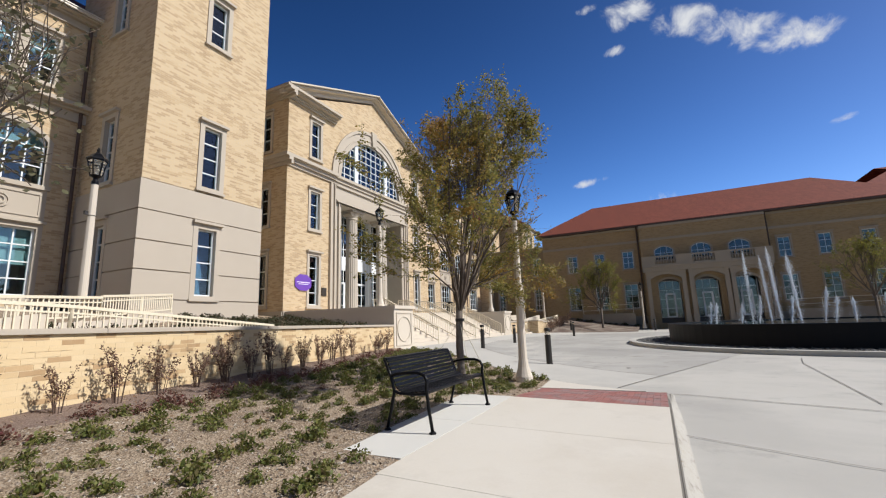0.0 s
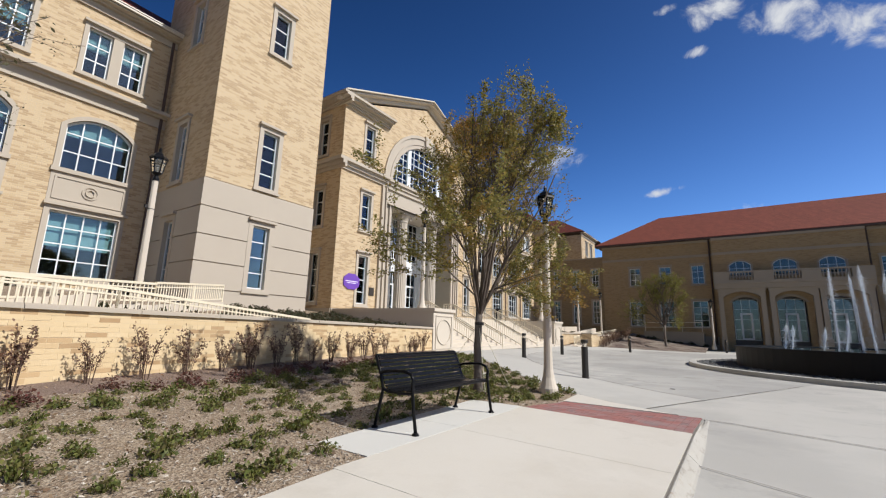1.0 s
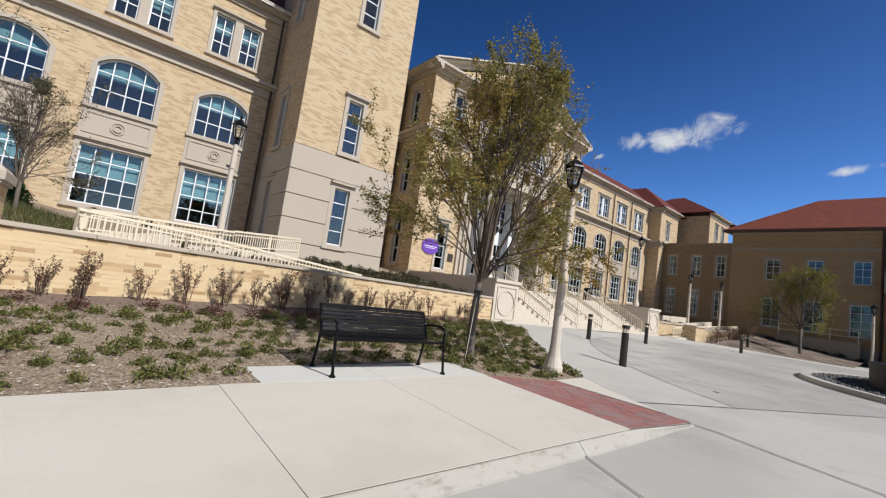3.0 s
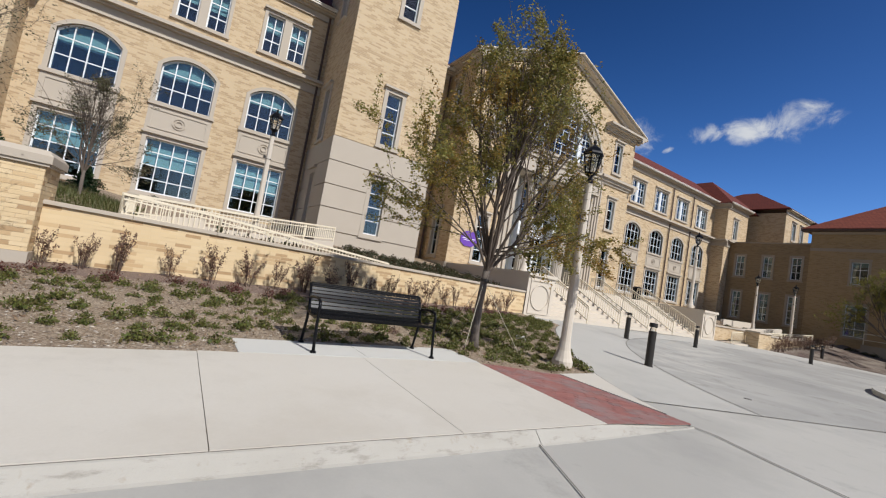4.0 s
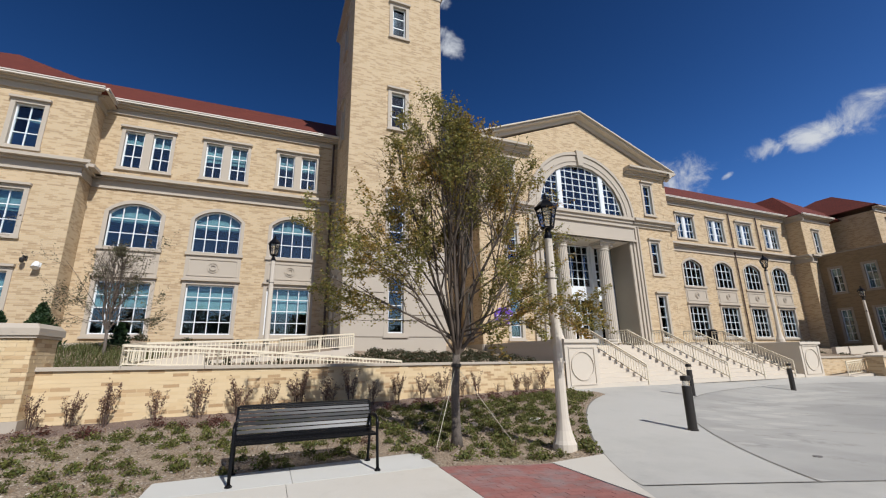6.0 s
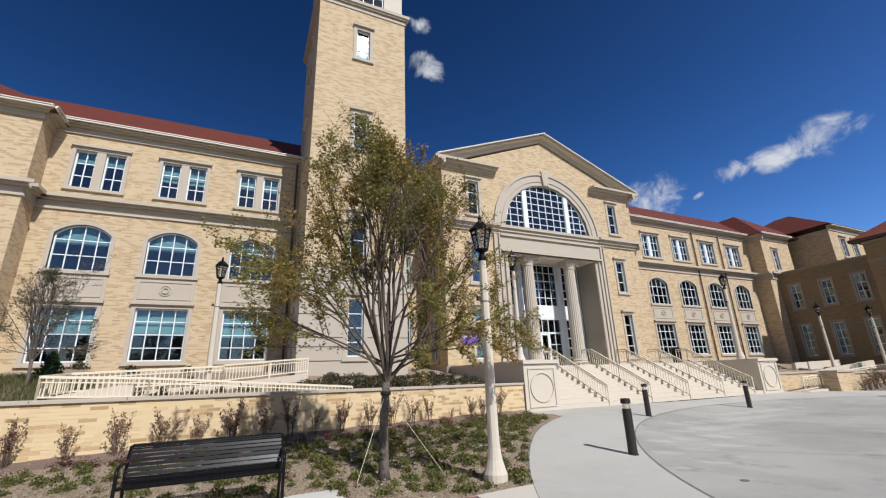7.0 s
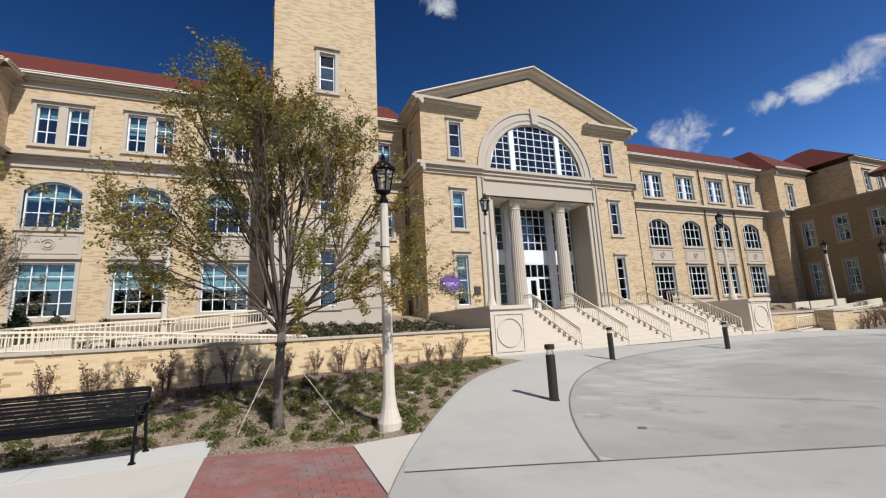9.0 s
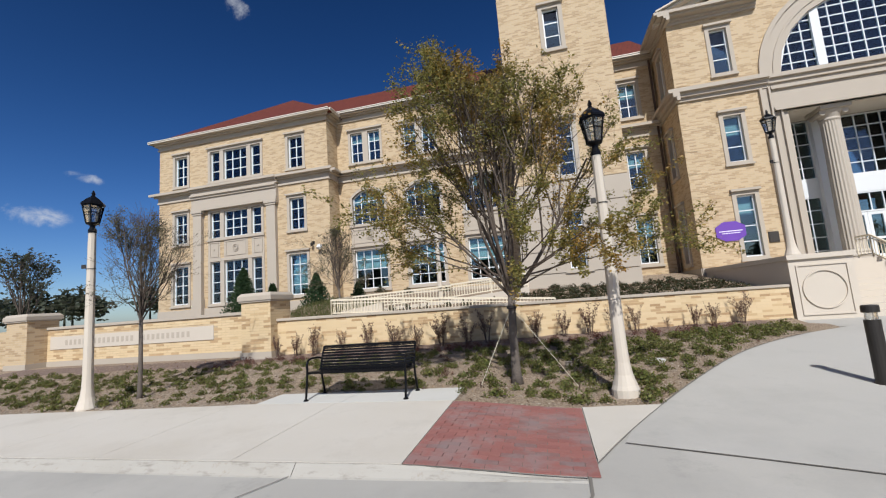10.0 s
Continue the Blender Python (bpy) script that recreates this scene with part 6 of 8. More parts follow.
for y0, y1, x0 in ((0.58, 1.56, -6.22), (-9.0, -8.02, -6.22)):
    pier = thing("wall_pier", (x0 - 0.5, (y0 + y1) / 2, 0.3), "square brick pier with a heavy stone cap", "pier", "piers of the boundary wall", kind="structure")
    bm = bmesh.new()
    box(bm, x0 - 0.98, x0, y0, y1, 0.62, 2.06)
    part("shaft", bm, M_BRICK, pier)
    bm = bmesh.new()
    box(bm, x0 - 1.01, x0 + 0.03, y0 - 0.03, y1 + 0.03, 0.2, 0.62)
    part("base", bm, M_STONE, pier)
    bm = bmesh.new()
    box(bm, x0 - 1.03, x0 + 0.05, y0 - 0.05, y1 + 0.05, 2.06, 2.11)
    box(bm, x0 - 1.06, x0 + 0.08, y0 - 0.08, y1 + 0.08, 2.11, 2.24)
    hexa(bm, [(x0 - 1.06, y0 - 0.08, 2.24), (x0 + 0.08, y0 - 0.08, 2.24), (x0 + 0.08, y1 + 0.08, 2.24), (x0 - 1.06, y1 + 0.08, 2.24),
              (x0 - 0.98, y0 + 0.0, 2.33), (x0, y0 + 0.0, 2.33), (x0, y1 - 0.0, 2.33), (x0 - 0.98, y1 - 0.0, 2.33)])
    part("cap", bm, M_STONE, pier)
    if y0 > 0:
        near_pier = pier
bm = bmesh.new()
FSW.box(bm, -30, -9.0, 0.2, 1.78, -0.4, 0.0)
tagged(part("boundary_wall", bm, M_BRICK), "blond brick boundary wall running on", "wall", kind="structure")

# ---- ramp with its rails ----
ramp = thing("ramp", (-9.5, 6, 1.2), "cream concrete wheelchair ramp behind the planter wall", "ramp", kind="structure")
bm = bmesh.new()
hexa(bm, [(-9.35, 2.4, 1.0), (-8.0, 2.4, 1.0), (-9.75, 11.0, 0.9), (-11.1, 11.0, 0.9), (-9.35, 2.4, 1.22), (-8.0, 2.4, 1.22), (-9.75, 11.0, 0.96), (-11.1, 11.0, 0.96)])
part("ramp_slab", bm, M_LIME, ramp)
bm = bmesh.new()
hexa(bm, [(-10.6, 2.4, 1.0), (-9.4, 2.4, 1.0), (-11.6, 8.6, 1.2), (-12.8, 8.6, 1.2), (-10.6, 2.4, 1.24), (-9.4, 2.4, 1.24), (-11.6, 8.6, 1.55), (-12.8, 8.6, 1.55)])
part("ramp_slab", bm, M_LIME, ramp)
bm = bmesh.new()
hexa(bm, [(-8.4, 2.75, 1.2), (-8.25, 2.75, 1.2), (-8.5, 4.1, 1.2), (-8.65, 4.1, 1.2), (-8.4, 2.75, 1.58), (-8.25, 2.75, 1.58), (-8.5, 4.1, 1.80), (-8.65, 4.1, 1.80)])
part("low_wall", bm, M_LIME, ramp)
RL = "cream painted metal ramp railing with upright bars"
for p0, p1, h, n in (((-8.15, 2.45, 1.46), (-8.55, 4.4, 1.38), 0.52, 3), ((-8.55, 4.4, 1.38), (-9.55, 9.6, 0.98), 0.52, 5),
                     ((-9.4, 2.6, 1.55), (-10.9, 5.9, 1.72), 0.52, 3), ((-10.9, 5.9, 1.72), (-12.9, 8.65, 2.0), 0.55, 3), ((-8.15, 2.45, 1.46), (-9.4, 2.6, 1.55), 0.52, 2)):
    railing("ramp_railing", p0, p1, h, 0.11, n, RL, "ramp railings")
    d = (Vector(p1) - Vector(p0)).normalized()
    s = Vector((-d.y, d.x, 0)).normalized() * 0.06
    a, b = Vector(p0), Vector(p1)
    drop = Vector((0, 0, 0.55))
    bm = bmesh.new()
    hexa(bm, [a - s - drop, a + s - drop, b + s - drop, b - s - drop, a - s, a + s, b + s, b - s])
    part("ramp_kerb", bm, M_LIME, ramp)

# far ramp by the end of the hall
far_wall = thing("far_ramp_wall", (-8, 37, 0.2), "low blond brick ramp walls with stone caps", "wall", kind="structure")
bm = bmesh.new()
box(bm, -10.25, -9.85, 32.66, 47.6, 0.0, 1.24)
part("wall", bm, M_BRICK, far_wall)
bm = bmesh.new()
box(bm, -8.95, -8.25, 35.1, 36.9, 0.0, 1.26)
part("pier", bm, M_BRICK, far_wall)
bm = bmesh.new()
box(bm, -8.75, -8.35, 36.9, 47.6, 0.0, 1.14)
part("wall", bm, M_BRICK, far_wall)
for x0, x1, y0, y1, z in ((-10.31, -9.79, 32.66, 47.6, 1.24), (-9.02, -8.18, 35.03, 36.97, 1.26), (-8.81, -8.29, 36.97, 47.6, 1.14)):
    bm = bmesh.new()
    box(bm, x0, x1, y0, y1, z, z + 0.09)
    part("coping", bm, M_STONE, far_wall)
bm = bmesh.new()
hexa(bm, [(-9.85, 33.2, 0.0), (-8.75, 33.2, 0.0), (-8.75, 47.6, 0.0), (-9.85, 47.6, 0.0), (-9.85, 33.2, 0.35), (-8.75, 33.2, 0.35), (-8.75, 47.6, 1.05), (-9.85, 47.6, 1.05)])
part("ramp_slab", bm, M_LIME, far_wall)
for (x0, y0, z0), (x1, y1, z1) in (((-10.7, 38.0, 1.30), (-11.0, 46.5, 1.85)), ((-12.6, 40.0, 1.85), (-12.9, 46.5, 1.98))):
    bm = bmesh.new()
    hexa(bm, [(x0 - 0.12, y0, 1.0), (x0 + 0.12, y0, 1.0), (x1 + 0.12, y1, 1.0), (x1 - 0.12, y1, 1.0), (x0 - 0.12, y0, z0), (x0 + 0.12, y0, z0), (x1 + 0.12, y1, z1), (x1 - 0.12, y1, z1)])
    part("ramp_wall", bm, M_LIME, far_wall)
railing("ramp_railing", (-9.1, 33.5, 0.34), (-9.1, 37.0, 0.52), 0.72, 0.15, 3, RL, "ramp railings")
railing("ramp_railing", (-9.1, 37.0, 0.52), (-9.1, 47.3, 1.02), 0.75, 0.2, 6, RL, "ramp railings")


def pipe_rail(p0, p1, h, posts):
    """A plain two-bar handrail."""
    p0, p1 = Vector(p0), Vector(p1)
    t = thing("pipe_handrail", p0, "plain pale two-bar handrail on the ramp wall", "railing", "far handrails")
    for z in (h, h * 0.45):
        bm = bmesh.new()
        tube(bm, [p0 + Vector((0, 0, z)), p1 + Vector((0, 0, z))], [0.026, 0.026], 8)
        part("rail", bm, M_RAIL, t)
    for i in range(posts):
        q = p0.lerp(p1, i / (posts - 1))
        bm = bmesh.new()
        tube(bm, [q - Vector((0, 0, 0.04)), q + Vector((0, 0, h))], [0.03, 0.03], 8)
        part("post", bm, M_RAIL, t)


for x0, x1, z in ((-6.9, -1.6, 1.66), (11.9, 17.9, 1.5)):
    bm = bmesh.new()
    box(bm, x0, x1, 50.0, 50.3, 0.1, z)
    box(bm, x0, x1, 50.3, 51.3, 0.1, z - 0.12)
    box(bm, x0 - 0.04, x1 + 0.04, 49.96, 50.34, z, z + 0.07)
    tagged(part("ramp_wall", bm, M_STONE_D), "low tan stone ramp wall along the building", "wall", kind="structure")
    pipe_rail((x0 + 0.1, 50.15, z + 0.07), (x1 - 0.1, 50.15, z + 0.12), 0.88, 4)

# ---- lamps ----
def street_lamp(name, loc, label):
    t = thing(name, (0, 0, 0), label, "street lamp", "lamps round the court")
    bm = bmesh.new()
    lathe(bm, 0, 0, [(0.20, -0.12), (0.20, 0.03), (0.175, 0.09), (0.13, 0.24), (0.105, 0.42), (0.098, 0.62), (0.094, 1.0), (0.072, 3.66)], 16, 0.004)
    part("post", bm, M_LIME, t, "tapered pale concrete post")
    bm = bmesh.new()
    for z in (2.86,):
        lathe(bm, 0, 0, [(0.086, z), (0.086, z + 0.014)], 16)
    box(bm, -0.03, 0.03, -0.16, -0.09, 2.88, 2.96)
    part("strap", bm, M_BRONZE, t)
    bm = bmesh.new()
    lathe(bm, 0, 0, [(0.078, 3.64), (0.078, 3.70), (0.05, 3.76), (0.05, 3.80), (0.12, 3.84), (0.125, 3.865)], 12)
    part("collar", bm, M_BLACK, t)
    lantern = bmesh.new()
    for k in range(6):
        a = k * math.pi / 3
        beam(lantern, (0.118 * math.cos(a), 0.118 * math.sin(a), 3.86), (0.19 * math.cos(a), 0.19 * math.sin(a), 4.24), 0.022, 0.022)
        b = a + math.pi / 3
        beam(lantern, (0.19 * math.cos(a), 0.19 * math.sin(a), 4.24), (0.19 * math.cos(b), 0.19 * math.sin(b), 4.24), 0.03, 0.035)
        beam(lantern, (0.158 * math.cos(a), 0.158 * math.sin(a), 4.08), (0.158 * math.cos(b), 0.158 * math.sin(b), 4.08), 0.012, 0.014)
    lathe(lantern, 0, 0, [(0.225, 4.25), (0.215, 4.29), (0.12, 4.39), (0.05, 4.44), (0.03, 4.48), (0.04, 4.51), (0.012, 4.58)], 6)
    head = part("lantern", lantern, M_BLACK, t, "black six-sided lantern")
    bm = bmesh.new()
    lathe(bm, 0, 0, [(0.108, 3.865), (0.178, 4.235)], 6)
    part("lantern_glass", bm, M_LGLASS, head)
    t.location = loc
    return t


lamp = street_lamp("street_lamp", (-2.44, 10.38, 0.12), "black lantern on a pale concrete post by the court")
for x, y, z, s, r in ((-1.86, 0.74, 0.14, 0.93, 40), (-10.85, 5.5, 1.32, 0.96, 10), (-11.28, 42.0, 1.22, 1.0, 25), (-10.45, 47.0, 1.16, 1.0, 5), (-11.0, 17.0, 2.26, 1.06, 15), (-11.0, 31.85, 2.26, 1.06, 15), (-0.75, 48.2, 0.28, 1.0, 0)):
    q = copy_thing(lamp, pose(x, y, z, 0, 0, r))
    q.scale = (s, s, s)

# ---- bollards ----
bollard = thing("bollard", (0, 0, 0), "dark bronze round bollard light with a louvred head", "bollard", "bollards round the court")
bm = bmesh.new()
lathe(bm, 0, 0, [(0.105, -0.2), (0.105, 0.02), (0.09, 0.03), (0.09, 0.86)], 20)
part("shaft", bm, M_BRONZE, bollard)
bm = bmesh.new()
lathe(bm, 0, 0, [(0.07, 0.86), (0.07, 0.97)], 16)
part("lens", bm, M_LGLASS, bollard)
bm = bmesh.new()
lathe(bm, 0, 0, [(0.092, 0.96), (0.098, 0.97), (0.098, 1.045), (0.085, 1.06)], 20)
part("cap", bm, M_BRONZE, bollard)
bollard.location = (-2.6, 13.66, ground_z(-2.6, 13.66))
for x, y in ((-6.85, 19.15), (-7.3, 25.5), (-5.3, 34.0), (-6.6, 40.5), (0.2, 45.6)):
    copy_thing(bollard, pose(x, y, ground_z(x, y)))

# ---- bench ----
bench = thing("park_bench", (-2.35, 6.16, 0.153), "glossy black steel slatted park bench on a concrete pad", "bench")
BY0, BY1, BZ = 5.27, 7.05, 0.153


def bench_curve(k):
    """Side line of seat and back, from the front edge of the seat to the rolled top."""
    pts = [(-2.14, 0.43), (-2.13, 0.455), (-2.18, 0.462), (-2.30, 0.448), (-2.42, 0.438), (-2.50, 0.450), (-2.555, 0.50), (-2.60, 0.60), (-2.635, 0.70), (-2.67, 0.79), (-2.70, 0.835), (-2.745, 0.845)]
    s = k * (len(pts) - 1)
    i = min(int(s), len(pts) - 2)
    f = s - i
    return pts[i][0] + (pts[i + 1][0] - pts[i][0]) * f, BZ + pts[i][1] + (pts[i + 1][1] - pts[i][1]) * f


for i in range(22):
    x0, z0 = bench_curve((i + 0.08) / 22)
    x1, z1 = bench_curve((i + 0.80) / 22)
    nx, nz = z1 - z0, -(x1 - x0)
    q = math.hypot(nx, nz) or 1
    nx, nz = nx / q * 0.006, nz / q * 0.006
    bm = bmesh.new()
    hexa(bm, [(x0 - nx, BY0 + 0.01, z0 - nz), (x0 - nx, BY1 - 0.01, z0 - nz), (x1 - nx, BY1 - 0.01, z1 - nz), (x1 - nx, BY0 + 0.01, z1 - nz),
              (x0 + nx, BY0 + 0.01, z0 + nz), (x0 + nx, BY1 - 0.01, z0 + nz), (x1 + nx, BY1 - 0.01, z1 + nz), (x1 + nx, BY0 + 0.01, z1 + nz)])
    part("slat", bm, M_BLACK, bench)
for y in (BY0, BY1):
    bm = bmesh.new()
    tube(bm, [(-2.06, y, BZ + 0.02), (-2.10, y, BZ + 0.25), (-2.13, y, BZ + 0.50), (-2.12, y, BZ + 0.58), (-2.15, y, BZ + 0.645), (-2.24, y, BZ + 0.675), (-2.40, y, BZ + 0.672), (-2.55, y, BZ + 0.655), (-2.62, y, BZ + 0.63)], [0.02] * 9, 8)
    part("armrest", bm, M_BLACK, bench, smooth=True)
    bm = bmesh.new()
    tube(bm, [(-2.68, y, BZ + 0.02), (-2.62, y, BZ + 0.25), (-2.575, y, BZ + 0.45), (-2.62, y, BZ + 0.62), (-2.72, y, BZ + 0.83)], [0.02] * 5, 8)
    part("back_leg", bm, M_BLACK, bench, smooth=True)
    bm = bmesh.new()
    tube(bm, [(-2.13, y, BZ + 0.435), (-2.30, y, BZ + 0.425), (-2.50, y, BZ + 0.43), (-2.575, y, BZ + 0.46)], [0.018] * 4, 8)
    part("seat_rail", bm, M_BLACK, bench)
    for x in (-2.06, -2.68):
        bm = bmesh.new()
        lathe(bm, x, y, [(0.042, BZ - 0.001), (0.042, BZ + 0.012), (0.026, BZ + 0.03)], 12)
        part("foot", bm, M_BLACK, bench)
bm = bmesh.new()
beam(bm, (-2.33, BY0, BZ + 0.41), (-2.33, BY1, BZ + 0.41), 0.04, 0.02)
part("crossbar", bm, M_BLACK, bench)

# ---- plants ----


def leaf_quad(bm, p, size, rng, long=1.7, droop=0.3):
    a = rng.uniform(0, 2 * math.pi)
    e = rng.uniform(-0.5, 0.9) - droop
    d = Vector((math.cos(a) * math.cos(e), math.sin(a) * math.cos(e), math.sin(e)))
    s = d.cross(Vector((rng.uniform(-1, 1), rng.uniform(-1, 1), rng.uniform(-0.2, 1))))
    s = s.normalized() * size * 0.5 if s.length > 1e-3 else Vector((size * 0.5, 0, 0))
    q = p + d * size * long * 0.5
    v = [bm.verts.new(x) for x in (p, q + s, p + d * size * long, q - s)]
    bm.faces.new(v)


def clump_mesh(name, seed, material, r, h, n, size):
    rng = random.Random(seed)
    bm = bmesh.new()
    for _ in range(n):
        a, q = rng.uniform(0, 2 * math.pi), math.sqrt(rng.random())
        lump = 0.75 + 0.35 * math.sin(3 * a + seed) + 0.15 * math.sin(5 * a + 2 * seed)
        rr = r * q * lump
        p = Vector((rr * math.cos(a), rr * math.sin(a), h * (1 - q * q * 0.75) * rng.uniform(0.25, 1.0)))
        leaf_quad(bm, p, size * rng.uniform(0.6, 1.3), rng, 1.6, 0.0)
    for i in range(9):
        a = 2 * math.pi * i / 9 + rng.uniform(-0.2, 0.2)
        q = r * (0.75 + 0.35 * math.sin(3 * a + seed))
        tube(bm, [(0, 0, 0), (q * 0.5 * math.cos(a), q * 0.5 * math.sin(a), h * 0.5), (q * math.cos(a), q * math.sin(a), h * 0.3)], [0.005, 0.004, 0.002], 3, False)
    me = bpy.data.meshes.new(name)
    bm.to_mesh(me)
    bm.free()
    me.materials.append(material)
    return me


cover = [clump_mesh("ground_cover", s, M_GREEN, 0.16, 0.12, 160, 0.024) for s in range(5)]
thin = [clump_mesh("ground_cover", 20 + s, M_GREEN, 0.15, 0.08, 90, 0.025) for s in range(3)]
rusty = [clump_mesh("ground_cover", 40 + s, M_RUST, 0.16, 0.09, 85, 0.024) for s in range(2)]
rng = random.Random(3)
count = 0
y = 15.0
rest_cover = bmesh.new()
while y > -9.0:
    e, w = walk_edge(y) - 0.20, wall_x(max(y, 0.3)) + 1.15
    x = e - rng.uniform(0, 0.3)
    while x > w:
        px, py = x + rng.uniform(-0.16, 0.16), y + rng.uniform(-0.21, 0.21)
        if not (abs(px + 3.23) < 0.35 and abs(py - 8.72) < 0.35) and px < walk_edge(py) - 0.12 and not (abs(px + 2.44) < 0.3 and abs(py - 10.38) < 0.3):
            near = py > 7.5
            me = rng.choice(cover + cover + (cover if near else thin + rusty[:1]))
            s = rng.uniform(0.5, 1.15) * (1.2 if near else 1.0)
            m = Matrix.LocRotScale((px, py, bed_z(px, max(py, 0.0)) - 0.01), Euler((0, 0, rng.uniform(0, 6.3))), (s, s * rng.uniform(0.7, 1.2), min(s, 1.1) * rng.uniform(1.0, 1.6)))
            if count < 297:
                ob = new("ground_cover_plant", me)
                ob.matrix_basis = m
                tagged(ob, "small sprawling green ground cover plant in mulch" if me.materials[0] is M_GREEN else "small dry russet ground cover plant in mulch", "plant", "ground cover plants")
            else:
                k = len(rest_cover.verts)
                rest_cover.from_mesh(me)
                rest_cover.verts.ensure_lookup_table()
                for v in rest_cover.verts[k:]:
                    v.co = m @ v.co
            count += 1
        x -= rng.uniform(0.29, 0.44) if y < 9 else rng.uniform(0.26, 0.36)
    y -= 0.37 if y < 9 else 0.31
tagged(part("ground_cover_rest", rest_cover, M_GREEN), "more sprawling green ground cover beyond the lamp", "plant", kind="stuff")


def shrub_mesh(seed, h, material, n=9, leaf=0.027, spread=0.30, per=50):
    """An upright twiggy shrub: thin canes with small leaves."""
    rng = random.Random(seed)
    tw, lf = bmesh.new(), bmesh.new()
    for _ in range(n):
        a, q = rng.uniform(0, 2 * math.pi), rng.uniform(0.25, 1.0)
        base = Vector((0.04 * math.cos(a), 0.04 * math.sin(a), -0.02))
        tip = Vector((spread * q * math.cos(a), spread * q * math.sin(a), h * rng.uniform(0.6, 1.08)))
        mid = base.lerp(tip, 0.5) + Vector((-0.05 * math.cos(a) * q, -0.05 * math.sin(a) * q, 0.03))
        tube(tw, [base, mid, tip], [0.007, 0.005, 0.002], 4, False)
        for i in range(per):
            f = rng.uniform(0.3, 1.0) ** 0.8
            p = base.lerp(mid, f * 2) if f < 0.5 else mid.lerp(tip, f * 2 - 1)
            p = p + Vector((rng.gauss(0, 0.022), rng.gauss(0, 0.022), rng.gauss(0, 0.02)))
            leaf_quad(lf, p, leaf * rng.uniform(0.6, 1.2), rng, 1.8, -0.4)
    out = []
    for nm, b, m in (("stem", tw, M_TWIG), ("foliage", lf, material)):
        me = bpy.data.meshes.new(nm)
        b.to_mesh(me)
        b.free()
        me.materials.append(m)
        out.append(me)
    return out


def plant_from(meshes, name, x, y, z, s, r, label, cat, group):
    t = new(name)
    t.empty_display_size = 0.1
    for me in meshes:
        ob = new(me.name, me)
        ob.parent = t
    t.matrix_basis = Matrix.LocRotScale((x, y, z), Euler((0, 0, r)), (s, s, s))
    return tagged(t, label, cat, group)


kinds = [shrub_mesh(100 + s, 0.78, M_RUST, 9 + s % 3 * 2) for s in range(5)]
rng = random.Random(8)
y = 1.75
while y < 15.0:
    x = wall_x(y) + rng.uniform(0.32, 0.48)
    plant_from(rng.choice(kinds), "nandina_shrub", x, y, bed_z(x, y) - 0.02, rng.choice((0.45, 0.8, 0.95, 1.05, 1.2)), rng.uniform(0, 6), "thin upright russet-leaved shrub against the brick wall", "shrub", "shrubs along the wall")
    y += rng.uniform(0.5, 0.85)

# a row of low maroon clumps in front of them
tufts = [clump_mesh("red_tuft", 60 + k, M_REDG, 0.21, 0.20, 150, 0.026) for k in range(3)]
y = 0.6
while y < 14.2:
    for off in (0.85, 1.25):
        x, yy = wall_x(y) + off + rng.uniform(-0.12, 0.12), y + rng.uniform(-0.12, 0.12)
        if x < walk_edge(yy) - 0.2 and rng.random() < 0.8:
            ob = new("maroon_plant", rng.choice(tufts))
            s = rng.uniform(0.7, 1.2)
            ob.matrix_basis = Matrix.LocRotScale((x, yy, bed_z(x, yy) - 0.01), Euler((0, 0, rng.uniform(0, 6))), (s, s, s))
            tagged(ob, "low leafy maroon clump in the mulch", "plant", "maroon clumps")
    y += 0.52

# hedge clumps on the terrace
hedge = [clump_mesh("hedge_clump", 70 + s, M_HEDGE, 0.42, 0.30, 260, 0.05) for s in range(4)]
y = 6.6
while y < 16.0:
    for off in (1.3, 2.3, 3.4, 4.5, 5.6):
        x = wall_x(y) - off + rng.uniform(-0.2, 0.2)
        if off > 3.5 and (y < 9.6 or x < -14.2):
            continue
        if x < -11.4 or y > 9.4:
            if y > 15.7 and x > -16.2:
                continue
            ob = new("hedge_plant", rng.choice(hedge))
            s = rng.uniform(0.7, 1.1)
            ob.matrix_basis = Matrix.LocRotScale((x, y, terrace_z(x, y) - 0.03), Euler((0, 0, rng.uniform(0, 6))), (s, s, s))
            tagged(ob, "dark low evergreen hedge plant on the terrace", "hedge", "terrace hedge plants")
    y += 0.62
for x, y in ((-16.4, 0.8), (-15.6, 2.6), (-17.2, 4.3), (-18.0, 7.9)):
    ob = new("hedge_plant", hedge[1])
    ob.matrix_basis = Matrix.LocRotScale((x, y, terrace_z(x, y) - 0.03), Euler((0, 0, x)), (0.8, 0.8, 1.2))
    tagged(ob, "dark low evergreen hedge plant on the terrace", "hedge", "terrace hedge plants")
for k in range(26):
    x, y = rng.uniform(-15.5, -10.6), rng.uniform(33.2, 50)
    ob = new("hedge_plant", hedge[k % 4])
    s = rng.uniform(0.6, 1.0)
    ob.matrix_basis = Matrix.LocRotScale((x, y, 1.14 + 0.09 * (-10.2 - x)), Euler((0, 0, k)), (s, s, s * 0.7))
    tagged(ob, "dark low evergreen hedge plant on the terrace", "hedge", "far hedge plants")
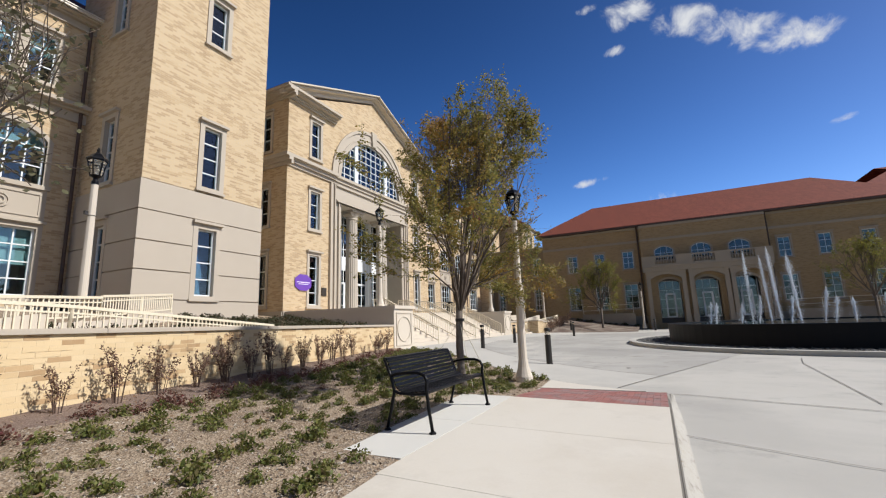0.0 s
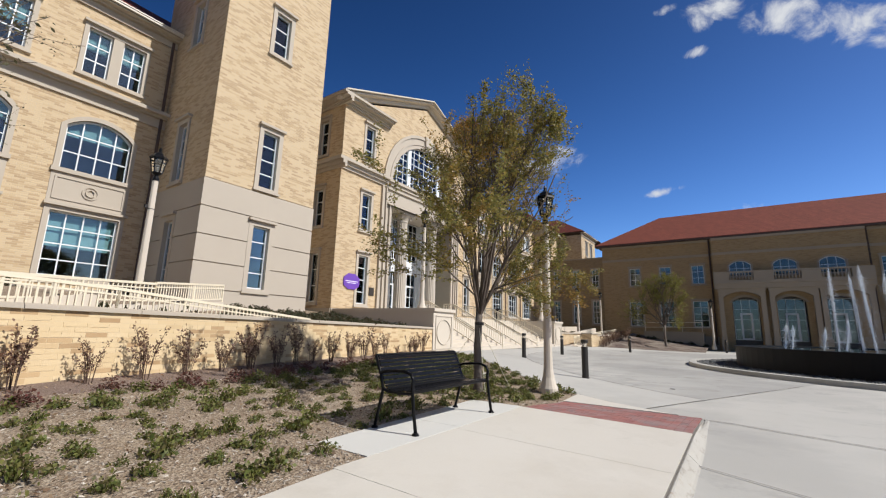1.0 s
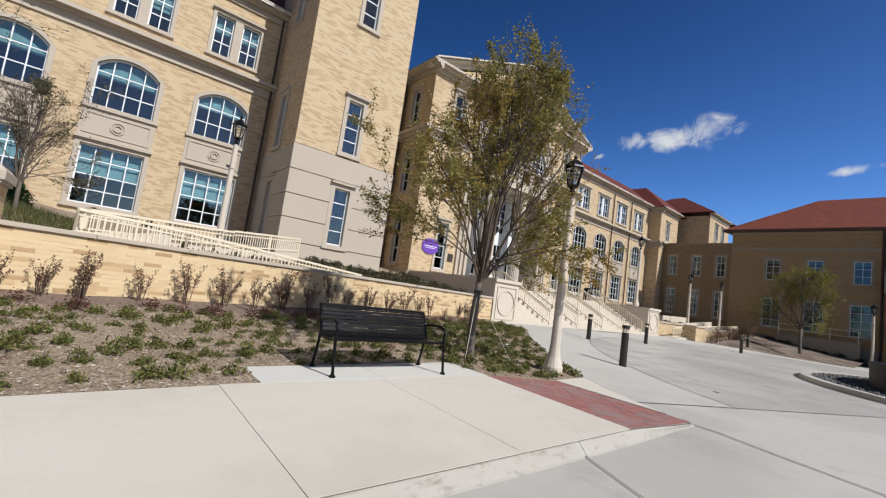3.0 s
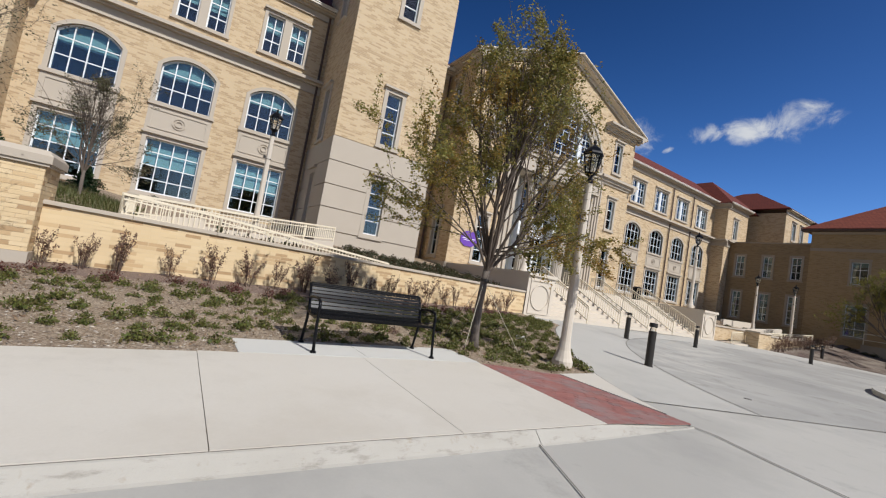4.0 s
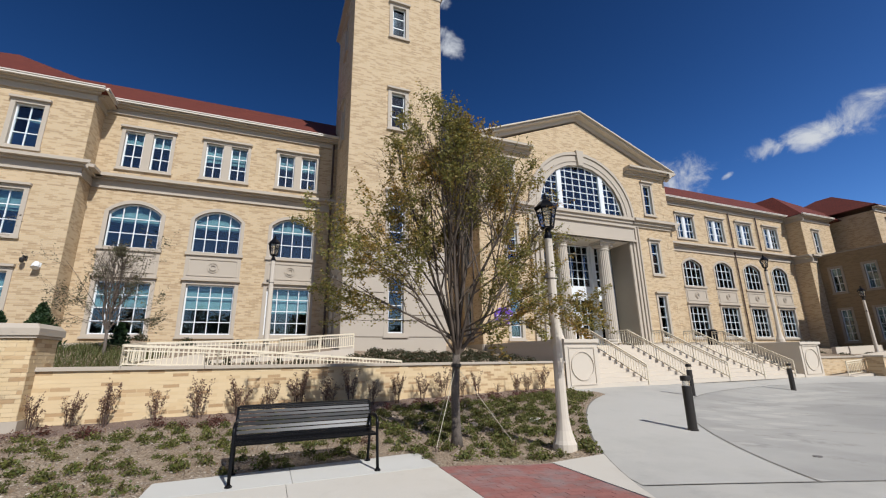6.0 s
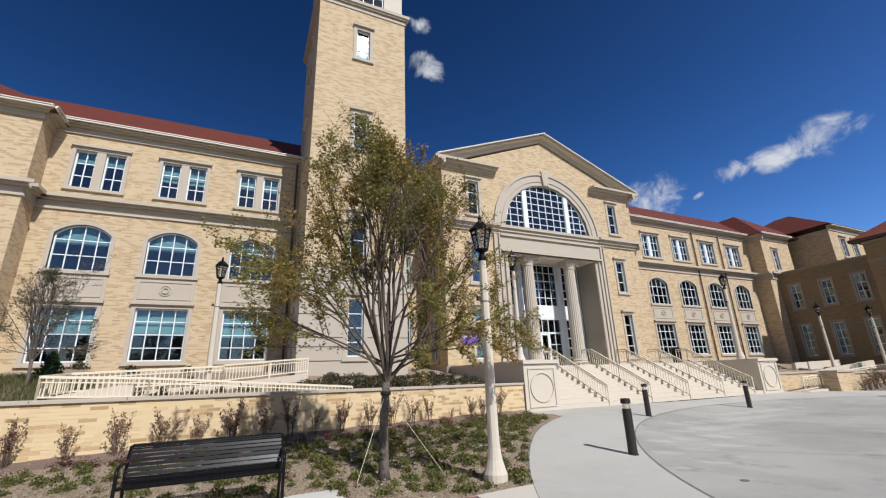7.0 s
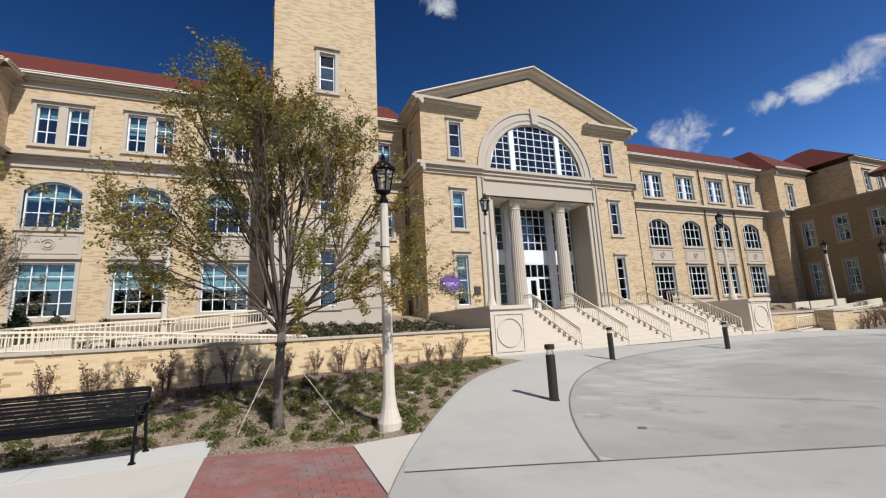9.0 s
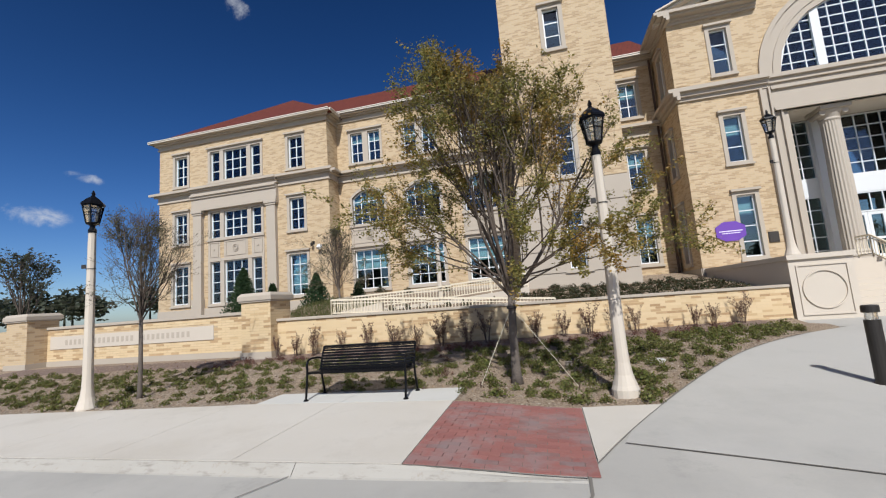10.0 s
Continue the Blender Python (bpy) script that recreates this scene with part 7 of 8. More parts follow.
for k in range(34):
    x = -7.4 + k * 0.82 + rng.uniform(-0.3, 0.3)
    y = rng.uniform(48.4, 49.4)
    if -1.2 < x < 11.0:
        continue
    ob = new("hedge_plant", hedge[k % 4])
    s = rng.uniform(0.7, 1.1)
    ob.matrix_basis = Matrix.LocRotScale((x, y, far_bed_z(x, y) - 0.02 if x < 0 else 0.10 + 0.03 * (y - 42)), Euler((0, 0, k)), (s, s, s))
    tagged(ob, "dark low evergreen hedge plant before the tan building", "hedge", "far hedge plants")
for k in range(18):
    y = 36.6 + k * 0.62
    ms = kinds[k % 5]
    plant_from(ms, "nandina_shrub", -7.9 + rng.uniform(-0.1, 0.1), y, far_bed_z(-7.9, y) - 0.02, rng.uniform(0.9, 1.3), k, "thin upright russet-leaved shrub by the far ramp wall", "shrub", "shrubs along the far wall")

# low growth between the two runs of the ramp
for k in range(15):
    f = k / 14
    x, y = -9.28 - 1.35 * f + rng.uniform(-0.1, 0.1), 3.0 + 4.6 * f + rng.uniform(-0.12, 0.12)
    ob = new("hedge_plant", hedge[k % 4])
    s = rng.uniform(0.75, 1.05)
    ob.matrix_basis = Matrix.LocRotScale((x, y, 1.12), Euler((0, 0, k)), (s * 0.8, s * 0.8, s * 1.9))
    tagged(ob, "dark twiggy hedge plant between the ramp railings", "hedge", "terrace hedge plants")

# dry leaves and bark chips lying on the beds
litter = bmesh.new()
r3 = random.Random(31)
for _ in range(5200):
    y = r3.uniform(-4.0, 14.5)
    w, e = wall_x(max(y, 0.3)) + 0.1, walk_edge(y) - 0.08
    if e - w < 0.3:
        continue
    x = w + (e - w) * r3.random() ** 1.35
    leaf_quad(litter, Vector((x, y, bed_z(x, max(y, 0.0)) + 0.012)), r3.uniform(0.012, 0.034), r3, 1.7, 0.0)
tagged(part("leaf_litter", litter, leaf_material("dry_leaf_litter", [(0.20, 0.12, 0.07), (0.40, 0.29, 0.18), (0.11, 0.065, 0.045), (0.52, 0.42, 0.30), (0.27, 0.15, 0.085)], 0.8)), "scattered dry leaves and bark chips on the mulch", "leaves", kind="stuff")

# turf bank left of the ramp
bm = bmesh.new()
r2 = random.Random(9)
for _ in range(5200):
    x, y = r2.uniform(-12.5, -8.2), r2.uniform(0.2, 2.6)
    b = Vector((x, y, terrace_z(x, y)))
    a = r2.uniform(0, 6.283)
    tip = b + Vector((0.10 * math.cos(a), 0.10 * math.sin(a), r2.uniform(0.07, 0.22)))
    sd = Vector((-math.sin(a), math.cos(a), 0)) * 0.008
    bm.faces.new([bm.verts.new(v) for v in (b - sd, b + sd, tip)])
tagged(part("long_grass", bm, leaf_material("grass_blade", [(0.07, 0.10, 0.024), (0.125, 0.14, 0.04), (0.19, 0.165, 0.065), (0.10, 0.115, 0.03)])), "long green grass on the terrace bank", "grass", kind="stuff")


def conifer(x, y, z, h, r, seed):
    rng = random.Random(seed)
    t = thing("evergreen_shrub", (x, y, z), "dense dark green cone-shaped evergreen shrub", "shrub", "evergreen shrubs")
    bm = bmesh.new()
    tube(bm, [(x, y, z - 0.05), (x, y, z + h * 0.6)], [0.05, 0.02], 6)
    part("trunk", bm, M_BARK, t)
    bm = bmesh.new()
    for _ in range(int(2600 * h * r) + 600):
        f = rng.random() ** 1.3
        a = rng.uniform(0, 6.283)
        q = r * (1 - f) ** 0.8 * (0.75 + 0.3 * math.sin(4 * a + seed + 7 * f)) * rng.uniform(0.5, 1.08)
        leaf_quad(bm, Vector((x + q * math.cos(a), y + q * math.sin(a), z + 0.05 + f * h)), 0.06, rng, 2.0, -0.4)
    part("foliage", bm, M_PINE, t)


conifer(-8.7, -0.15, 1.25, 1.4, 0.6, 1)
conifer(-13.6, -1.3, 1.42, 2.0, 0.95, 3)
conifer(-14.8, -6.35, 1.5, 2.7, 1.15, 4)
conifer(-13.5, 0.9, 1.9, 0.9, 0.45, 5)


def tree(name, base, h_fork, limbs, seed, label, leaf_mat, leaves, leaf_size, trunk_r, spread, height, levels=3, group="trees", lean=(0, 0), wide=None, off=(0.0, 0.0), boughs=(), bare=0.5, steep=0.55, low=0.0, gaps=0.4):
    """A young street tree: a tapered trunk, steep limbs that part into twigs inside an uneven crown, and many small leaves along the twigs.
    boughs: (turn, rise, length) of long sparse limbs that leave the crown; bare: metres above the fork with few leaves; gaps: how far the leaves gather in clusters."""
    rng = random.Random(seed)
    t = thing(name, base, label, "tree", group)
    b = Vector(base)
    fork = b + Vector((lean[0], lean[1], h_fork))
    wood, lf = bmesh.new(), bmesh.new()
    m1 = b.lerp(fork, 0.5) + Vector((rng.uniform(-0.03, 0.03), rng.uniform(-0.03, 0.03), 0))
    tr = bmesh.new()
    tube(tr, [b + Vector((0, 0, -0.1)), b + Vector((0, 0, 0.10)), b.lerp(m1, 0.5), m1, fork + Vector((0, 0, 0.12))], [trunk_r * 1.55, trunk_r * 1.12, trunk_r, trunk_r * 0.95, trunk_r * 0.85], 14)
    part("trunk", tr, M_BARK, t, "grey-brown bark trunk", True)
    twigs = []
    rx, ry = wide or (spread, spread)
    foot = h_fork + low
    rv = (height - foot) / 2
    mid = b + Vector((off[0], off[1], foot + rv))

    def depth(q):
        """Below one inside the crown; its outline is lobed."""
        e = q - mid
        a = math.atan2(e.y / ry, e.x / rx)
        k = 0.93 + 0.06 * math.sin(3 * a + seed) + 0.06 * math.sin(5 * a + 1.7 * seed + e.z * 2.2) + 0.24 * noise.noise(q * 0.95 + Vector((seed, 0, 0)))
        w = 1.0 if e.z > 0 else 1.0 - 0.45 * (e.z / rv) ** 2
        return ((e.x / (rx * k * w)) ** 2 + (e.y / (ry * k * w)) ** 2 + (abs(e.z) / (rv * k)) ** 3.0) ** 0.5

    def grow(p, d, length, r, lev, free=False):
        pts, n = [p], 6 if lev < 2 else 4
        q, dd = p, d.copy()
        edge = 0.98 if lev < 2 else rng.choice((0.72, 0.85, 0.95, 1.02, 1.10, 1.24))
        for i in range(n):
            up = 0.06 if lev == 0 else 0.02
            dd = (dd + Vector((rng.gauss(0, 0.10), rng.gauss(0, 0.10), rng.gauss(up, 0.06)))).normalized()
            q = q + dd * length / n
            if not free and q.z > b.z + foot + 0.3 and depth(q) > edge:
                break
            pts.append(q)
        n = len(pts) - 1
        if n < 1:
            return
        rad = [max(0.0022, r * (1 - 0.66 * i / n)) for i in range(n + 1)]
        tube(wood, pts, rad, 6 if lev < 2 else 3, False)
        if lev >= levels - 1:
            twigs.append((pts, free, rng.random() ** 1.6))
        if lev < levels:
            for i in range((6 if lev == 0 else rng.choice((4, 5, 5, 6)))):
                k = rng.uniform(0.22, 1.0)
                j = min(int(k * n), n - 1)
                sp = pts[j].lerp(pts[j + 1], k * n - j)
                a = rng.uniform(0, 6.283)
                side = dd.cross(Vector((math.cos(a), math.sin(a), 0.3)))
                side = side.normalized() if side.length > 1e-3 else Vector((1, 0, 0))
                nd = (dd * 0.8 + side * rng.uniform(0.35, 0.75) + Vector((0, 0, 0.16 if not free else 0.02))).normalized()
                grow(sp, nd, length * rng.uniform(0.40, 0.62), rad[j] * 0.58, lev + 1, free)

    for i in range(limbs):
        a = 2 * math.pi * i / limbs + rng.uniform(-0.35, 0.35)
        q = (0.25, 0.75, 0.5, 1.0)[i % 4] * rng.uniform(0.85, 1.1)
        goal = mid + Vector((math.cos(a) * rx * q, math.sin(a) * ry * q, rv * (0.95 - steep * q)))
        s = fork + Vector((0, 0, rng.uniform(-0.16, 0.12)))
        grow(s, (goal - s).normalized(), (goal - s).length, trunk_r * rng.uniform(0.36, 0.56), 0)
    for a, el, ln in boughs:
        d = Vector((math.cos(radians(a)) * math.cos(radians(el)), math.sin(radians(a)) * math.cos(radians(el)), math.sin(radians(el))))
        grow(fork + Vector((0, 0, rng.uniform(-0.1, 0.5))), d, ln, trunk_r * 0.26, 1, True)
    part("branching", wood, M_LIMB, t, "many thin steep grey limbs", True)
    made = 0
    while made < leaves:
        pts, free, full = rng.choice(twigs)
        if rng.random() > (0.55 if free else 0.12 + full):
            continue
        k = rng.uniform(0.10, 1.0) * (len(pts) - 1)
        j = min(int(k), len(pts) - 2)
        p = pts[j].lerp(pts[j + 1], k - j)
        made += 1
        if not free and rng.random() > 0.22 + (p.z - fork.z - bare * 0.4) / max(bare, 0.05):
            continue
        if not free and noise.noise(p * 1.7 + Vector((0, 0, seed))) < gaps * rng.uniform(-0.5, 0.75):
            continue
        p = p + Vector((rng.gauss(0, 0.035), rng.gauss(0, 0.035), rng.gauss(0, 0.035)))
        leaf_quad(lf, p, leaf_size * rng.uniform(0.6, 1.3), rng, 1.8, 0.3)
    part("crown", lf, leaf_mat, t, "sparse small turning leaves")
    return t


tree("street_tree", (-3.23, 8.72, 0.19), 1.50, 15, 4, "young elm with sparse olive and rust leaves, staked in mulch", M_LEAF, 140000, 0.029, 0.078, 2.2, 5.7, 3, wide=(1.66, 2.3), off=(0.52, 0.0), lean=(-0.02, 0.05), bare=2.0, low=0.3, steep=0.36, gaps=0.6,
     boughs=((88, 14, 2.3), (98, 26, 2.5), (60, 10, 1.9), (-84, 18, 2.2), (-96, 30, 2.6), (-72, 38, 2.3), (35, 22, 1.7)))
tree("street_tree", (-2.53, 1.20, 0.19), 1.62, 10, 12, "small thin young tree with olive leaves in the bed", M_LEAF_G, 15000, 0.018, 0.042, 0.9, 4.0, 3, wide=(1.15, 0.62), off=(-0.1, -0.1), bare=0.15, boughs=((175, 12, 1.0), (-170, 40, 1.3), (10, 35, 1.0), (-120, 30, 0.9), (160, 62, 1.7)))
tree("street_tree", (-11.0, 1.25, 1.65), 0.75, 8, 21, "small grey-leaved tree behind the planter wall", M_LEAF_G, 11000, 0.030, 0.045, 0.9, 3.4, 3, wide=(0.75, 0.75), bare=0.2, boughs=((90, 30, 1.3), (-90, 35, 1.3), (70, 60, 2.0), (-110, 65, 2.2), (100, 10, 1.0), (-60, 15, 1.1)))
tree("street_tree", (-4.3, 44.6, far_bed_z(-4.3, 44.6)), 1.75, 11, 31, "young yellow-green tree before the tan building", M_LEAF_Y, 26000, 0.062, 0.10, 2.3, 6.7, 3, wide=(2.5, 2.5), bare=0.4, boughs=((0, 45, 3.2), (60, 30, 2.8), (180, 40, 3.2), (-150, 25, 2.8), (-30, 20, 2.6), (100, 60, 3.6)))
tree("street_tree", (15.4, 44.0, 0.2), 2.0, 9, 32, "young yellow-green tree before the tan building", M_LEAF_Y, 17000, 0.062, 0.10, 2.4, 6.9, 3, wide=(2.5, 2.5), bare=0.4, boughs=((10, 45, 3.2), (75, 30, 2.8), (170, 40, 3.2), (-160, 25, 2.8), (-20, 20, 2.6), (110, 60, 3.6)))

# guy ropes and tags of the staked tree
guys = thing("tree_guys", (-3.23, 8.72, 1.4), "pale guy ropes staking the young elm", "rope")
for x, y in ((-2.75, 8.15), (-3.0, 9.75), (-4.2, 8.7)):
    bm = bmesh.new()
    tube(bm, [(-3.24, 8.74, 1.45), (x, y, bed_z(x, y) + 0.02)], [0.005, 0.005], 5)
    part("rope", bm, M_ROPE, guys)
    bm = bmesh.new()
    tube(bm, [(x, y, bed_z(x, y) - 0.05), (x, y, bed_z(x, y) + 0.10)], [0.012, 0.012], 6)
    part("peg", bm, M_TWIG, guys)
bm = bmesh.new()
lathe(bm, -3.235, 8.745, [(0.092, 1.42), (0.092, 1.48)], 12)
part("strap", bm, M_BRONZE, guys)
bm = bmesh.new()
box(bm, -4.55, -4.40, 9.6, 9.72, bed_z(-4.5, 9.66) - 0.02, bed_z(-4.5, 9.66) + 0.12)
tagged(part("utility_box", bm, M_STONE_D), "small grey utility box in the bed", "utility box")
bm = bmesh.new()
lathe(bm, -4.6, 11.3, [(0.17, bed_z(-4.6, 11.3) - 0.05), (0.17, bed_z(-4.6, 11.3) + 0.035), (0.15, bed_z(-4.6, 11.3) + 0.045)], 18)
tagged(part("valve_cover", bm, M_PAD), "pale round valve cover in the bed", "cover")
# trash bin on the right of the landing
bm = bmesh.new()
lathe(bm, -14.0, 30.6, [(0.26, 2.05), (0.28, 2.2), (0.28, 2.85), (0.31, 2.9), (0.2, 3.0)], 16)
tagged(part("litter_bin", bm, M_BLACK), "round black litter bin on the landing", "bin")

# ---- fountain ----
FXC, FYC = 7.8, 26.0
fountain = thing("fountain", (FXC, FYC, 0), "round black granite fountain ringed by river rock and kerb", "fountain")


def ring_solid(bm, r0, r1, z0, z1, n=96):
    for i in range(n):
        a, b = 2 * math.pi * i / n, 2 * math.pi * (i + 1) / n
        p = [(FXC + r * math.cos(t), FYC + r * math.sin(t)) for r, t in ((r0, a), (r1, a), (r1, b), (r0, b))]
        hexa(bm, [(*q, z0) for q in p] + [(*q, z1) for q in p])


bm = bmesh.new()
ring_solid(bm, 8.55, 8.85, -0.05, 0.16)
part("kerb_ring", bm, M_ROADC, fountain)
bm = bmesh.new()
ring_solid(bm, 6.5, 6.9, -0.05, 0.90)
ring_solid(bm, 6.45, 6.94, 0.90, 0.95)
part("basin", bm, M_GRANITE, fountain, "polished black granite basin")
bm = bmesh.new()
ring_solid(bm, 0.02, 6.5, 0.3, 0.90, 64)
part("water", bm, M_POOL, fountain)
bm = bmesh.new()
ring_solid(bm, 6.9, 8.55, -0.05, 0.07)
part("rock_bed", bm, M_ROCK, fountain)
rng = random.Random(2)
bm = bmesh.new()
for _ in range(5200):
    a, r = rng.uniform(2.2, 5.6), rng.uniform(6.95, 8.5)
    s = rng.uniform(0.025, 0.075)
    m = Matrix.Translation((FXC + r * math.cos(a), FYC + r * math.sin(a), 0.07 + s * 0.4)) @ pose(0, 0, 0, rng.uniform(0, 90), rng.uniform(0, 90), rng.uniform(0, 90)) @ Matrix.Diagonal((s, s * 0.8, s * 0.6, 1))
    v = [bm.verts.new(m @ Vector(q)) for q in ((1, 0, 0), (-1, 0, 0), (0, 1, 0), (0, -1, 0), (0, 0, 1), (0, 0, -1))]
    for i, j, k in ((0, 2, 4), (2, 1, 4), (1, 3, 4), (3, 0, 4), (2, 0, 5), (1, 2, 5), (3, 1, 5), (0, 3, 5)):
        bm.faces.new((v[i], v[j], v[k]))
tagged(part("river_rock", bm, M_ROCK, fountain), kind="stuff")


def jet(x, y, h, w, lean, seed):
    """A water jet: a frothy core that breaks up at its ragged top and falls back as a loose veil that widens downwards."""
    rng = random.Random(seed)
    bm = bmesh.new()
    for _ in range(int(700 + 1150 * h)):
        kind = rng.random()
        f = rng.random() ** 0.8
        z = 0.92 + h * f
        wide, tall, big = w * (0.10 + 0.14 * f), 3.4, 1.0
        if kind > 0.62:
            f *= 0.97
            wide, tall, big = w * (0.30 + 0.62 * math.sin(3.0 * (1 - f))), 2.6, 0.62
            z = 0.92 + h * f
        elif f > 0.78:
            wide = w * (0.36 - 1.2 * (f - 0.78))
            z += 0.5 * h * (f - 0.78) * rng.random() ** 2
        pulse = 0.85 + 0.3 * math.sin(13.0 * f + seed)
        px = x + lean * f + rng.gauss(0, wide * pulse)
        py = y + rng.gauss(0, wide * pulse)
        s = rng.uniform(0.003, 0.010) * big * (1.15 - 0.4 * f)
        v = [bm.verts.new((px + a * s, py + b * s, z + c * s * tall)) for a, b, c in ((1, 0, 0), (-1, 0, 0), (0, 1, 0), (0, -1, 0), (0, 0, 1), (0, 0, -1))]
        for i, j, k in ((0, 2, 4), (2, 1, 4), (1, 3, 4), (3, 0, 4), (2, 0, 5), (1, 2, 5), (3, 1, 5), (0, 3, 5)):
            bm.faces.new((v[i], v[j], v[k]))
    part("water_jet", bm, M_WATER, fountain)


for i, (x, y, h, w, l) in enumerate(((4.53, 25.8, 3.25, 0.16, 0.0), (5.28, 25.8, 2.95, 0.17, -0.12), (5.65, 25.8, 3.25, 0.18, -0.16), (6.38, 25.8, 2.95, 0.20, -0.17),
                                     (2.62, 24.0, 0.95, 0.10, 0.1), (2.84, 24.0, 0.9, 0.11, 0.1), (3.82, 24.0, 0.82, 0.10, 0.1), (4.48, 24.0, 1.1, 0.13, 0.14), (5.62, 24.0, 1.05, 0.11, 0.14),
                                     (6.74, 24.0, 1.32, 0.12, 0.2), (7.09, 24.0, 0.95, 0.12, 0.15), (7.6, 23.6, 0.9, 0.13, 0.0), (8.6, 23.6, 1.0, 0.12, 0.0))):
    jet(x, y, h, w, l, 50 + i)

# ---- far trees on the left horizon and beyond ----
def far_wood(name, x0, y0, x1, y1, n, h0, h1, seed, size=0.55):
    rng = random.Random(seed)
    bm = bmesh.new()
    for i in range(n):
        f = (i + rng.random()) / n
        cx, cy = x0 + (x1 - x0) * f + rng.uniform(-6, 6), y0 + (y1 - y0) * f + rng.uniform(-6, 6)
        h, r = rng.uniform(h0, h1), rng.uniform(2.2, 4.0)
        tube(bm, [(cx, cy, -0.3), (cx, cy, h * 0.6)], [0.25, 0.12], 5)
        for _ in range(520):
            a, e = rng.uniform(0, 6.283), rng.uniform(-0.6, 1.5)
            q = rng.uniform(0.5, 1.0) * (0.8 + 0.3 * math.sin(3 * a + i) + 0.2 * math.sin(5 * e))
            p = Vector((cx + r * q * math.cos(a) * math.cos(e), cy + r * q * math.sin(a) * math.cos(e), h * 0.62 + h * 0.4 * q * math.sin(e)))
            leaf_quad(bm, p, size * rng.uniform(0.5, 1.2), rng, 1.4, 0.1)
    tagged(part(name, bm, M_FARLEAF), "grey-green far line of trees", "trees", kind="stuff")


far_wood("far_trees", -60, -62, -25, -75, 14, 6, 9, 5)
far_wood("far_trees", 60, -70, 90, 60, 26, 8, 13, 6, 0.8)
tree("street_tree", (-20.0, -31.0, 0.0), 2.2, 9, 41, "thin grey-green tree beyond the boundary wall", M_FARLEAF, 5000, 0.12, 0.14, 2.6, 8.5, 3)

# ---- single bricks and pavers ----
brick_me = box_mesh("brick", 0.290, 0.02, 0.066, M_PBRICK, 0.0)
rest = bmesh.new()
turn = math.atan2(D.y, D.x)
singles = 0
rows_n = 17
for r in range(rows_n):
    z = 0.06 + r * 0.0752
    off = 0.15 if r % 2 else 0.0
    u = S0 - off
    while u < S1 - 0.05:
        a, b = max(u, S0) + 0.004, min(u + 0.30, S1) - 0.004
        if b - a > 0.03 and z > 0.25:
            whole = b - a > 0.285
            if whole and 3.2 < u < 9.6 and singles < 300 and z > 0.38:
                c = FW.at((a + b) / 2, z, -0.010 + random.uniform(-0.002, 0.002))
                shared("brick", brick_me, Matrix.Translation(c) @ Matrix.Rotation(turn, 4, 'Z'), planter)
                singles += 1
            else:
                FW.box(rest, a, b, z, z + 0.066, -0.02, random.uniform(-0.002, 0.002))
        u += 0.30
tagged(part("bricks", rest, M_PBRICK_REST, planter), kind="stuff")

# single bricks of the sign wall and of the near pier
def brick_face(F, parent, u0, u1, z0, z1, keep=None):
    r = 0
    z = z0 + 0.004
    while z + 0.066 < z1 + 0.004:
        u = u0 - (0.15 if r % 2 else 0.0)
        while u < u1 - 0.02:
            a, b = max(u, u0) + 0.004, min(u + 0.30, u1) - 0.004
            if b - a > 0.05 and (keep is None or keep((a + b) / 2, z)):
                n = round(b - a, 2)
                if n not in BRICKS:
                    BRICKS[n] = box_mesh("brick", n, 0.02, 0.066, M_PBRICK, 0.0)
                way = F.at(1, 0, 0) - F.at(0, 0, 0)
                shared("brick", BRICKS[n], Matrix.Translation(F.at((a + b) / 2, z, -0.006 + random.uniform(-0.002, 0.002))) @ Matrix.Rotation(math.atan2(way.y, way.x), 4, 'Z'), parent)
            u += 0.30
        z += 0.0752
        r += 1


